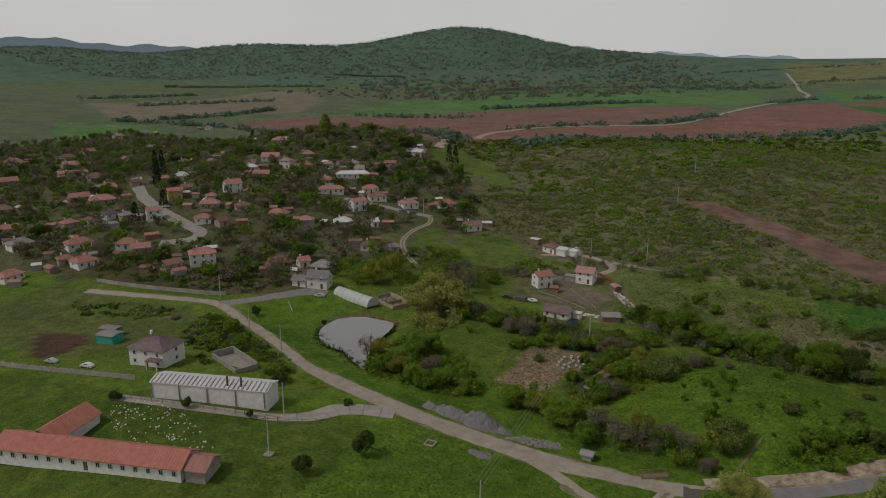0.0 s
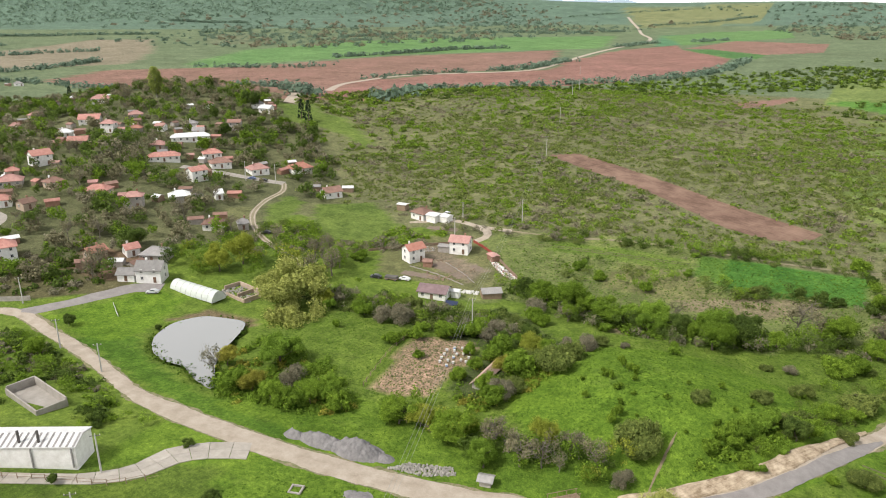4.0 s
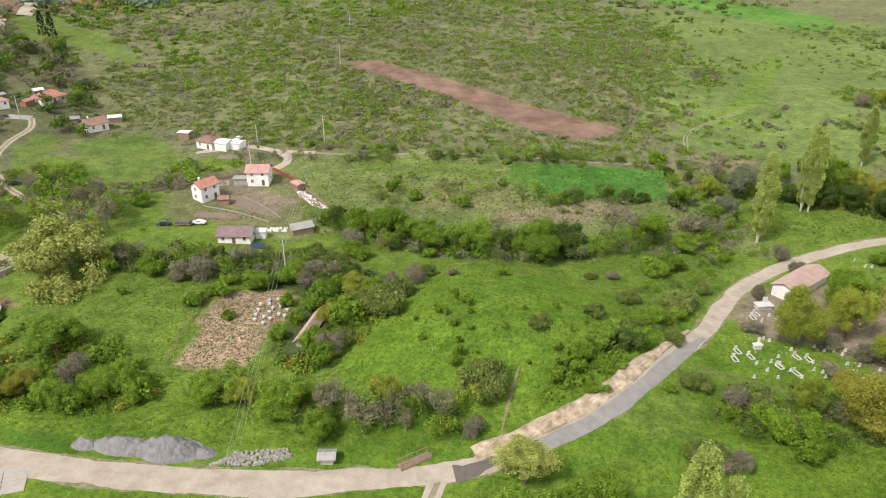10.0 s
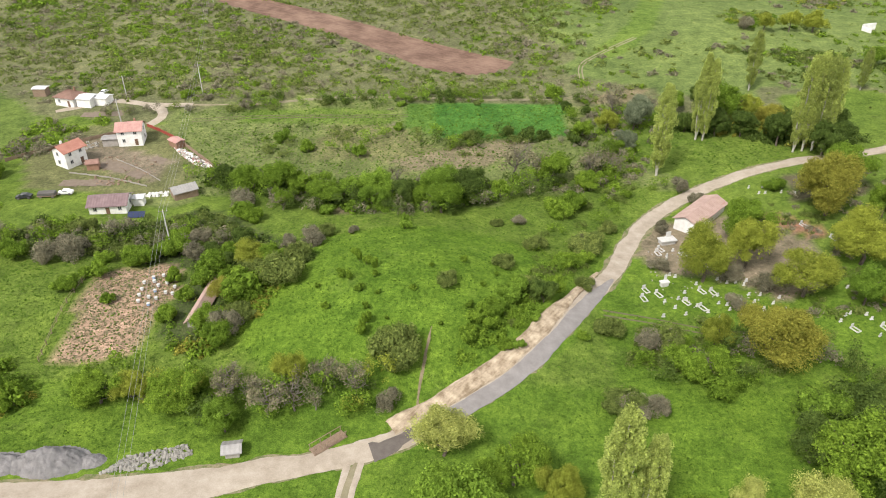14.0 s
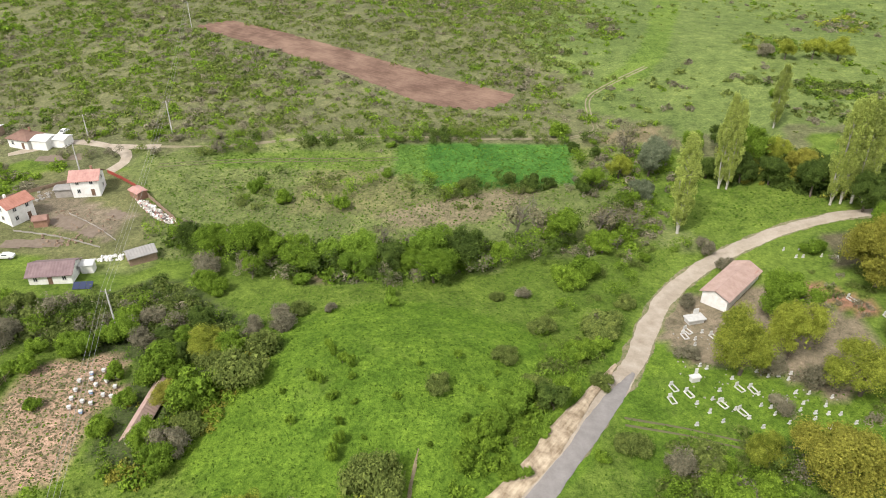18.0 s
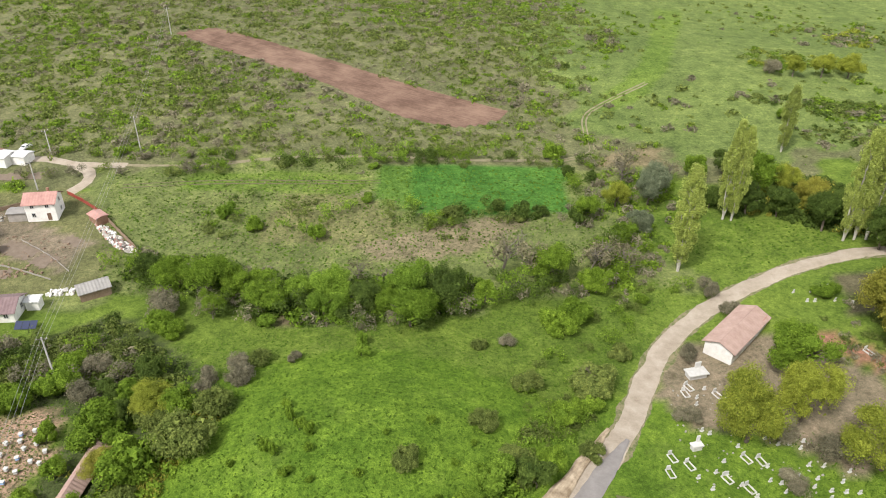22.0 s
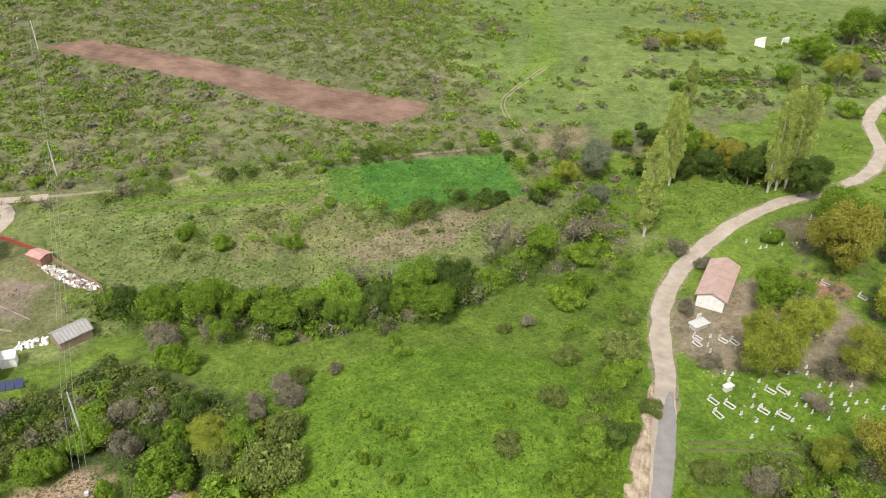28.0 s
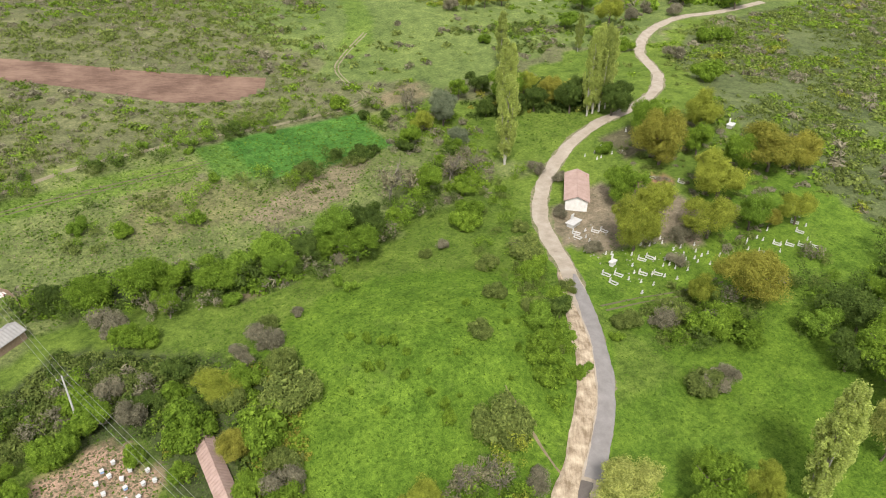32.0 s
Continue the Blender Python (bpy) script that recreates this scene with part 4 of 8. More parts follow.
# shrubs and small trees that stand out one by one: kind, place, width, height
SHRUBS = [
    ("grey_bush", -26.9, 126.5, 6.4, 3.5), ("grey_bush", -30.9, 122.2, 3.5, 2.3), ("grey_bush", -19.2, 129.0, 2.1, 1.6), ("bare", -36.5, 143.8, 4.9, 4.5),
    ("grey_bush", -45.4, 145.4, 8.4, 4.6), ("bush", -44.6, 139.7, 6.3, 4.3), ("dark_bush", -40.1, 125.7, 6.1, 4.6), ("dark_bush", -44.3, 122.1, 4.7, 3.6),
    ("olive_tree", -36.2, 118.0, 7.6, 6.2), ("scrub_bush", -28.3, 110.3, 10.2, 5.2), ("scrub_bush", -26.7, 115.9, 6.5, 3.6), ("bush", -41.9, 113.1, 8.9, 5.6),
    ("bush", -34.5, 105.8, 9.4, 6.6), ("rust_tree", -38.5, 106.0, 5.6, 4.8), ("bush", -49.1, 113.1, 3.5, 3.0), ("bush", -52.5, 123.9, 5.9, 4.4),
    ("bush", -57.1, 119.2, 6.6, 4.9), ("dark_bush", -39.8, 116.3, 5.2, 4.3), ("grey_bush", 54.7, 147.5, 8.2, 4.7), ("grey_bush", 44.4, 139.7, 5.8, 5.0),
    ("scrub_bush", 32.1, 136.1, 6.9, 2.5), ("scrub_bush", 25.5, 127.3, 9.6, 3.5), ("bush", 24.6, 121.0, 4.6, 3.4), ("bright_bush", 25.7, 116.8, 2.8, 3.0),
    ("bright_bush", 20.8, 118.1, 3.9, 3.3), ("scrub_bush", 20.7, 108.8, 6.9, 4.6), ("scrub_bush", 52.3, 153.6, 6.2, 3.1), ("grey_bush", 51.6, 117.9, 5.6, 3.1),
    ("grey_bush", 56.7, 113.7, 7.6, 4.2), ("grey_bush", 49.8, 109.2, 5.1, 2.9), ("grey_bush", 38.9, 121.0, 4.9, 2.6), ("bare", -31.5, 82.9, 5.6, 5.6),
    ("bare", -25.0, 80.2, 7.3, 6.3), ("bare", -16.3, 76.5, 7.6, 6.2), ("grey_bush", -8.3, 81.0, 5.3, 3.8), ("bright_tree", -30.5, 77.2, 5.5, 5.9),
    ("olive_tree", -45.7, 83.9, 5.7, 4.7), ("tree", -38.6, 82.0, 8.2, 6.0), ("tree", -49.9, 82.7, 7.6, 5.7), ("olive_tree", -43.2, 82.9, 3.7, 5.8),
    ("scrub_bush", -8.4, 90.0, 9.4, 5.4), ("bush", 9.1, 91.4, 7.3, 6.0), ("bush", 5.7, 98.1, 6.6, 5.3), ("scrub_bush", 18.8, 104.4, 9.1, 6.0),
    ("bush", -13.8, 94.4, 2.4, 3.3), ("bush", -13.0, 96.6, 1.9, 2.8), ("bush", -13.0, 109.5, 2.0, 2.8), ("bush", -15.7, 112.3, 1.7, 3.1),
    ("bush", -16.7, 106.5, 1.6, 2.6), ("scrub_bush", -1.0, 105.6, 4.9, 2.2), ("grey_bush", -26.2, 125.0, 6.9, 3.2), ("bright_bush", -9.0, 131.0, 3.1, 2.6),
    ("bright_tree", -82.9, 91.5, 10.1, 7.7), ("bush", -84.6, 78.8, 7.8, 5.6), ("tree", -74.5, 77.2, 6.4, 5.3), ("rust_tree", -81.2, 79.3, 6.6, 4.8),
    ("tree", -67.6, 80.5, 6.9, 6.3), ("bright_tree", -65.9, 82.3, 6.3, 6.3), ("grey_bush", -74.2, 84.5, 7.7, 4.8), ("bush", -61.4, 81.5, 6.2, 4.5),
    ("rust_tree", -92.9, 85.6, 5.2, 5.2), ("bush", -70.2, 76.2, 6.2, 4.1), ("bush", -66.1, 109.4, 4.3, 3.1), ("bush", -63.1, 113.6, 4.9, 3.2),
    ("bush", -58.0, 119.6, 5.5, 3.7), ("bush", -53.1, 123.8, 7.5, 5.0), ("pale_bush", -101.4, 118.3, 19.1, 12.1), ("bright_bush", -90.4, 118.8, 3.8, 3.8),
    ("bare", -92.6, 80.9, 5.4, 7.0), ("bush", -81.9, 109.8, 2.3, 2.8),
]
TAKEN = []


def settle(kind, x, y, wide, stretch=1.0):
    """A plant, unless one already stands there."""
    if any(math.hypot(x - a, y - b) < 0.27 * (wide + w) for a, b, w in TAKEN) or by_house(x, y, wide * 0.3):
        return
    TAKEN.append((x, y, wide))
    if kind == "bare":
        bare_tree(x, y, wide)
    else:
        plant(kind, x, y, wide, stretch)


def near_trees():
    for kind, spots in GROWN.items():
        for x, y, w in spots:
            settle(kind, x, y, w, 0.85 if kind == "willow" else 1.0)
    for kind, x, y, w, h in SIZED:
        TAKEN.append((x, y, w))
        plant(kind, x, y, 1.05 * w, h * 0.88 / (w * KINDS[kind][3]))
    for kind, x, y, w, h in SHRUBS:
        if near_line(ROAD_WEST, x, y) < 2.8 + 0.5 * w:
            continue
        TAKEN.append((x, y, w))
        if kind == "bare":
            bare_tree(x, y, w, stretch=h / w)
        else:
            plant(kind, x, y, 1.0 * w, h * 0.9 / (w * KINDS[kind][3]))
    for x, y, tall, wide in ((48.0, 160.4, 21.5, 5.8), (62.6, 180.0, 22, 5.0), (64.2, 179.4, 20.5, 4.4), (82.6, 168.8, 23, 5.0), (84.8, 169.0, 23.5, 5.0), (87.0, 168.8, 23, 5.0),
                             (89.4, 169.0, 21.5, 4.6), (87.4, 213.0, 17, 4.4), (119.0, 211.3, 12, 3.6), (18.8, 62.1, 20, 5.4), (22.6, 62.6, 16, 4.0)):
        poplar(x, y, tall, wide)


def thickets():
    for x, y, w in ((-81.3, 90.2, 11), (-78.9, 80.1, 10.4), (-69.6, 82.1, 10.1), (-61.8, 81, 8.7), (-68.1, 86.5, 9.2), (-70.5, 77.4, 9.8), (-79.3, 76.3, 8.1), (-84.3, 88.1, 8.9), (-59.4, 82.8, 5.8), (-86, 82, 6), (-75, 86, 8)):
        settle(("dark_tree", "bright_tree", "tree", "olive_tree", "tree")[int(x) % 5], x, y, w, 0.75)
    for x, y, w in ((-43.6, 116.5, 7.3), (-38.3, 114.3, 7.5), (-34.0, 114.5, 8), (-38.6, 98.5, 6), (-35.2, 97.6, 5.9), (-33.4, 104.9, 6.2), (-31.2, 110.7, 6.4), (-46.5, 101.5, 4.6), (-31.7, 101.8, 5), (-47, 120, 6.5), (-45, 106.5, 4)):
        settle(("dark_bush", "bush", "bush", "grey_bush")[int(x * 3) % 4], x, y, w, 1.1)
    for x, y, w in ((-8.0, 91.6, 9), (12.2, 103.9, 7), (14.4, 99.9, 5.8), (20.3, 115.7, 7), (9.1, 114.2, 5), (13.4, 108.5, 6), (-0.8, 107.8, 3.5), (-24, 129, 4.7), (-29.4, 121.4, 5.5), (-32, 118, 6), (16.2, 104, 5), (17.5, 108, 5)):
        settle(("scrub_bush", "bush", "bush")[int(x * 7) % 3], x, y, w)
    for x, y, w in ((-26.4, 128.2, 5.5), (-30.5, 125, 4), (-19.2, 130.3, 2.5), (13.9, 136.9, 3.8), (26.3, 128.8, 5), (-46.3, 147.4, 5.9), (-36.7, 144.8, 5.1), (42.8, 134.7, 4.2), (51.3, 152.7, 5), (53.2, 146.8, 4), (-66, 121, 9), (-72, 120.6, 9), (-25, 84, 4)):
        settle("grey_bush", x, y, w)
    for x, y, w in ((-66.3, 109.7, 3.5), (-56.8, 120.5, 5.9), (-57.9, 105.6, 3.2), (-41.1, 138.1, 5.1), (-50.6, 122.5, 5.5), (-82.5, 110.8, 3.1), (-90.5, 118.8, 5.2), (-80.1, 119.7, 6), (-35.8, 143.1, 5), (-64, 119, 4.5), (-74, 122.5, 5)):
        settle("bush", x, y, w)
    for x, y, w in ((9.7, 135.8, 3.1), (21.3, 127.2, 7), (16.2, 125.5, 5.8), (31.9, 135.5, 4.3), (21.6, 117.7, 5), (23.1, 111.8, 4), (34.1, 98.4, 6), (26.5, 97.1, 4.8), (35.4, 92.7, 8), (40.2, 90.6, 7), (25.1, 84.3, 6)):
        settle("scrub_bush", x, y, w)
    settle("bright_bush", -9.5, 134.9, 2.6, 1.2)
    # along the stream
    for x, y, w in ((-52.6, 157.3, 6.3), (-45.7, 154.4, 8.5), (-39, 151.3, 10), (-33.4, 151.1, 8.2), (-27.3, 146.1, 9), (-1.8, 141.2, 9.5), (-10.2, 146.1, 7.8), (4.2, 148.5, 9), (-24.3, 143.7, 6.6), (-5.7, 145, 6.6)):
        settle(("dark_tree", "tree")[int(x) % 2], x, y, w, 0.8)
    for x, y, w in ((-21.7, 149, 6.8), (-15.9, 148.2, 9), (-2.5, 149.6, 10), (7.5, 147.2, 6.7), (-16.6, 143.9, 6.6), (39.4, 183.4, 7)):
        settle("bright_tree", x, y, w, 0.8)
    for x, y, w in ((23.1, 156.6, 9), (32.8, 180.7, 8.2), (42.2, 174.9, 8.1)):
        settle("tree", x, y, w, 0.85)
    settle("silver_tree", 48.3, 187.0, 9)
    settle("silver_tree", 45.5, 172, 6.5)
    for x, y, w in ((14.8, 157.2, 12), (31.7, 159.3, 8.5), (37.8, 159.7, 7.4), (43.9, 196.3, 9), (56.2, 199, 6.2), (-12.1, 155.8, 5.9), (20, 158, 9)):
        bare_tree(x, y, w, stretch=0.9)
    for x, y, w in ((72.8, 190, 12), (78.2, 178, 10), (68.3, 192, 9.4), (69.4, 201, 8.5), (79.1, 189.9, 11), (87.6, 176.3, 9.3), (95, 178, 9), (62, 200, 7)):
        settle(("tree", "dark_tree")[int(x) % 2], x, y, w, 0.9)
    along([(-58, 156), (-40, 150), (-25, 144), (-5, 142), (10, 148), (25, 155), (38, 162), (44, 172)], 95, 3.0, ["dark_bush", "bush", "dark_tree", "bright_bush", "dark_bush", "tree", "grey_bush"], 4, 7.0, 5)
    along([(-100, 126), (-85, 127.5), (-70, 128), (-57, 129), (-48, 128)], 80, 2.6, ["scrub_bush", "dark_bush", "scrub_bush", "grey_bush", "bush"], 3.5, 6.5, 6)
    along([(-50, 90), (-42, 85), (-33, 84), (-24, 83), (-12, 84)], 34, 1.6, ["dark_bush", "bush", "olive_tree", "tree", "bare"], 4, 7, 7)
    along([(28, 180), (33, 188), (36, 200), (40, 207)], 18, 2.2, ["bush", "dark_bush", "grey_bush"], 3, 6, 8)
    along([(-60, 197), (-40, 201), (-20, 205), (0, 208.5), (20, 208.8), (36, 208)], 55, 1.6, ["bush", "dark_bush", "scrub_bush", "bright_bush"], 2.5, 6, 9)
    along([(-95, 194), (-70, 196), (-50, 196.5)], 16, 1.2, ["grey_bush", "scrub_bush"], 3, 5.5, 10)
    along([(-10, 175), (0, 176), (10, 180), (22, 181)], 26, 1.8, ["scrub_bush", "bush", "dark_bush"], 3, 6, 12)
    along([(-30, 178), (-15, 180), (-5, 184)], 9, 2.5, ["scrub_bush", "bright_bush"], 3, 6, 13)
    along([(-41.6, 185), (-40, 186)], 2, 1.0, ["dark_bush"], 3, 4, 14)
    along([(20, 131), (30, 140), (36, 150), (44, 158)], 16, 3.0, ["scrub_bush", "bush"], 2.5, 5, 15)
    along([(30, 96), (44, 92), (58, 92), (72, 96)], 34, 3.5, ["scrub_bush", "bush", "dark_bush", "grey_bush"], 3.5, 7, 16)
    along([(46, 78), (56, 82), (70, 84), (84, 86)], 24, 4.0, ["dark_tree", "dark_bush", "bush"], 5, 9, 17)
    along([(10, 98), (16, 106), (19, 113), (20, 122)], 30, 2.2, ["bush", "bush", "scrub_bush", "bright_bush"], 1.5, 4, 18)
    along([(44, 142), (50, 151), (56, 155)], 8, 1.0, ["grey_bush"], 3, 4.5, 19)
    along([(-92, 206), (-76, 203.5), (-60, 203), (-46, 205.5)], 26, 1.0, ["grey_bush", "scrub_bush", "grey_bush", "bush"], 2.2, 4.5, 25)
    along([(-30, 205.5), (-10, 210), (8, 212.5), (26, 213)], 30, 1.8, ["bush", "bright_bush", "bush", "scrub_bush"], 2.5, 6, 26)
    along([(-46, 176), (-34, 175), (-22, 172)], 16, 2.5, ["bright_bush", "scrub_bush", "bush"], 2.5, 5, 27)
    # saplings dotted over the hillock
    rng = np.random.default_rng(21)
    for x, y in ((-16.2, 112.1), (-15, 110.5), (-18, 108), (-13, 106.5), (-14, 104), (-12, 101.5), (-13, 99), (-10, 97.5), (-17, 115), (-4, 110), (2, 113), (5, 106), (3, 101), (8, 110), (-6, 103), (-22, 106), (-20, 100), (-2, 96)):
        settle("bush", x + rng.normal(0, 0.4), y + rng.normal(0, 0.4), rng.uniform(0.9, 2.0), 1.5)
    # a belt between the village and the houses on the slope
    along([(-100, 140), (-112, 140), (-125, 136), (-138, 128), (-150, 122)], 40, 6.0, ["tree", "dark_tree", "olive_tree", "bush", "bare"], 5, 10, 22)
    along([(-150, 150), (-140, 160), (-130, 172), (-118, 182)], 40, 7.0, ["bush", "dark_bush", "tree", "scrub_bush", "bare"], 4, 8, 23)
    along([(-128, 150), (-112, 155), (-102, 160)], 12, 2.5, ["bare", "dark_bush", "bush"], 4, 7, 24)


def village_trees():
    rng = np.random.default_rng(31)
    kinds = ["tree", "dark_tree", "tree", "bare", "dark_tree", "dark_bush", "bare", "bare", "grey_bush", "dark_tree"]
    area = [(-150, 112), (-160, 100), (-185, 84), (-240, 66), (-330, 66), (-480, 110), (-620, 200), (-640, 330), (-420, 330), (-270, 318), (-215, 285), (-170, 240), (-150, 200), (-150, 160)]
    made, crowd = 0, {}
    for _ in range(14000):
        x, y = rng.uniform(-640, -140), rng.uniform(64, 335)
        if not inside(area, x, y) or rng.random() > 0.4 + 90 / abs(x):
            continue
        if any(inside(lawn, x, y) for lawn in LAWNS):
            continue
        w = float(rng.uniform(3.2, 8.4))
        if min(near_line(STREET, x, y), near_line(STREET_EAST, x, y), near_line(TRACK, x, y), near_line(ROAD_WEST, x, y)) < 4.5 + w * 0.4:
            continue
        if any((x - hx) ** 2 + (y - hy) ** 2 < (hr + w * 0.15) ** 2 for hx, hy, hr in HOUSE_SPOTS):
            continue
        # the line of sight to a house front stays fairly open
        if any(0 < (x - hx) * 0.85 - (y - hy) * 0.5 < 8 and abs((x - hx) * 0.5 + (y - hy) * 0.85) < hr * 0.8 for hx, hy, hr in HOUSE_SPOTS):
            w *= 0.5
        kind = kinds[rng.integers(len(kinds))]
        made += 1
        if made > 2700:
            break
        if made % 16 and kind != "bare" or (kind == "bare" and made % 5):
            crowd.setdefault(LEAF_OF[kind], []).append((x, y, w, w * float(rng.uniform(0.6, 0.9))))
        elif kind == "bare":
            bare_tree(x, y, w)
        else:
            plant(kind, x, y, w, 0.9)
    for leaf, spots in crowd.items():
        clumped("garden_trees", spots, leaf, "crowded garden trees between the village houses", "trees", 77, 24, 0.46)
    for x, y, t in ((-307, 154, 17), (-311, 160, 16), (-299, 150, 13), (-250, 110, 9), (-222, 290, 11), (-228, 292, 10), (-420, 300, 10), (-262, 130, 7)):
        cypress(x, y, t, 4)
    poplar(-309, 271, 16, 9)
    plant("dark_tree", -255, 285, 11)
    # gardens between the road and the villa
    along([(-140, 72), (-128, 66), (-118, 60), (-108, 60)], 46, 4.5, ["bush", "scrub_bush", "dark_bush", "tree"], 2.5, 6, 33)
    along([(-100, 58), (-94, 56), (-88, 58)], 12, 2.0, ["bush", "dark_bush"], 2, 4, 34)
    for x, y, w in ((-58.5, 45, 5.2), (-62, 33, 4), (-139, 83, 4), (-96.5, 33.5, 2.6), (-84, 39, 2.2), (-75, 57, 2.2), (-120, 92, 2), (-112, 27, 3)):
        plant("dark_bush", x, y, w, 1.3)


def strewn(name, n, area, leaf, lo, hi, per, size, seed, label, category="scrub", tall=0.6, dense=0.0, clear=(), sink=0.05):
    """Low growth nobody could count: one joined mesh of small clumps."""
    rng = np.random.default_rng(seed)
    xs, ys = [p[0] for p in area], [p[1] for p in area]
    x, y = rng.uniform(min(xs), max(xs), n * 3), rng.uniform(min(ys), max(ys), n * 3)
    soft = 9.0 if dense else 0.0
    ok = inside(area, x + rng.normal(0, 1, len(x)) * soft, y + rng.normal(0, 1, len(x)) * soft)
    if dense:
        field = np.sin(x * dense + 1.3 * np.sin(y * dense * 0.7)) + np.sin(y * dense * 1.3 + 1.7 * np.sin(x * dense * 0.5 + 2)) + rng.normal(0, 0.55, len(x))
        ok &= field > -0.1
    for keep, gap in clear:
        ok &= near_line(keep, x, y) > gap
    for poly in (STRIP, CROP, PATCH, POND, *LAWNS):
        ok &= ~inside(poly, x, y)
    ok[ok] &= ~by_house(x[ok], y[ok], 1.0)
    x, y = x[ok][:n], y[ok][:n]
    r = rng.uniform(lo, hi, len(x)) * rng.uniform(0.7, 1.0, len(x))
    c = np.stack([x, y, height(x, y) + r * tall * 0.5 - sink], 1)
    k = 3
    cc = np.repeat(c, k, 0) + rng.normal(0, 0.38, (len(c) * k, 3)) * np.repeat(r, k)[:, None] * [1, 1, tall * 0.45]
    rr = np.repeat(r, k) * rng.uniform(0.35, 0.65, len(c) * k)
    v, f = leaves(cc, rr, max(1, per // k), rr * size, rng, tall)
    v[:, 2] = np.maximum(v[:, 2], np.repeat(np.repeat(height(x, y), k), 3 * max(1, per // k)) - sink)
    return tagged(new(name, mesh_np(name, v, f, LEAF[leaf])), label, category, kind="stuff")


def by_house(x, y, gap):
    """Which points stand on or close against a building."""
    near = np.zeros(np.shape(x), bool)
    for line, reach in HOUSE_LINES:
        near |= near_line(line, x, y) < reach + gap
    return near


ROADS_CLEAR = ((ROAD_WEST, 3.2), (LANE, 2.2), (ROAD_SIDE, 2), (ROAD_CUT, 2))
def domes(name, n, area, leaf, lo, hi, seed, label, dense=0.0, bias=-0.1, clear=(), lobes=6, per=13, size=0.68, tall=0.72, mat=1.0):
    """Rounded wild bushes, too many to count, joined into one mesh."""
    rng = np.random.default_rng(seed)
    xs, ys = [p[0] for p in area], [p[1] for p in area]
    x, y = rng.uniform(min(xs), max(xs), n * 5), rng.uniform(min(ys), max(ys), n * 5)
    soft = 11.0 if dense else 0.0
    ok = inside(area, x + rng.normal(0, 1, len(x)) * soft, y + rng.normal(0, 1, len(x)) * soft)
    if dense:
        ok &= np.sin(x * dense + 1.3 * np.sin(y * dense * 0.7 + seed)) + np.sin(y * dense * 1.3 + 1.7 * np.sin(x * dense * 0.5 + 2)) + rng.normal(0, 0.5, len(x)) > bias
    for keep, gap in clear:
        ok &= near_line(keep, x, y) > gap + hi * 0.4
    for poly in (STRIP, CROP, PATCH, POND, *LAWNS):
        ok &= ~inside(poly, x, y)
    ok[ok] &= ~by_house(x[ok], y[ok], 1.0 + hi * 0.3)
    x, y = x[ok][:n], y[ok][:n]
    r = lo + (hi - lo) * rng.random(len(x)) ** 1.7
    m = len(x) * lobes
    d = rng.normal(size=(m, 3))
    d[:, 2] = np.abs(d[:, 2]) * 0.8
    d /= np.linalg.norm(d, axis=1)[:, None]
    rr = np.repeat(r, lobes)
    c = np.repeat(np.stack([x, y, height(x, y)], 1), lobes, 0) + d * (rr * rng.uniform(0.35, 0.75, m))[:, None] * [mat, mat, tall]
    q = rr * rng.uniform(0.32, 0.5, m)
    grey = 0.3 if leaf == "greyscrub" else 1.0
    v, f = leaves(c, q, per, q * size / grey**0.5, rng, 0.85, thin=grey)
    return tagged(new(name, mesh_np(name, v, f, LEAF[leaf])), label, "bushes", kind="stuff")


SLOPE = [(-150, 210), (-90, 200), (-40, 206), (30, 214), (36, 260), (60, 330), (60, 420), (-60, 600), (-240, 560), (-255, 330), (-200, 290), (-165, 240)]
MEADOW_EAST = [(45, 215), (120, 190), (140, 215), (230, 240), (330, 330), (200, 480), (70, 440), (50, 300)]
FAR_EAST = [(60, 440), (330, 340), (800, 600), (700, 1300), (150, 1200), (20, 800), (-50, 640)]
EAST = [(95, 95), (150, 80), (300, 100), (320, 215), (215, 214), (170, 208), (140, 188), (125, 165), (112, 140)]


NEAR_SLOPE = [(-150, 210), (-90, 200), (-40, 206), (30, 214), (36, 260), (45, 330), (-60, 360), (-130, 340), (-180, 270)]
UPPER = [(-255, 332), (-215, 285), (-170, 262), (-120, 330), (-60, 400), (40, 380), (60, 420), (-30, 600), (-60, 690), (-150, 640), (-240, 560)]
BAND = [(-262, 322), (-250, 300), (-190, 380), (-120, 500), (-40, 620), (60, 700), (170, 640), (200, 700), (40, 900), (-60, 770), (-130, 660), (-230, 560)]


GARDEN = [(-152, 74), (-140, 77), (-107.7, 66), (-91.5, 57.6), (-94.6, 54.1), (-103, 59), (-113.5, 61.0), (-111.9, 50.7), (-116, 50), (-124, 53), (-136, 56)]
GARDEN_ROAD = [(-195, 56), (-178.2, 65.7), (-156.6, 72.2), (-150, 68), (-160.5, 60), (-179.7, 52)]


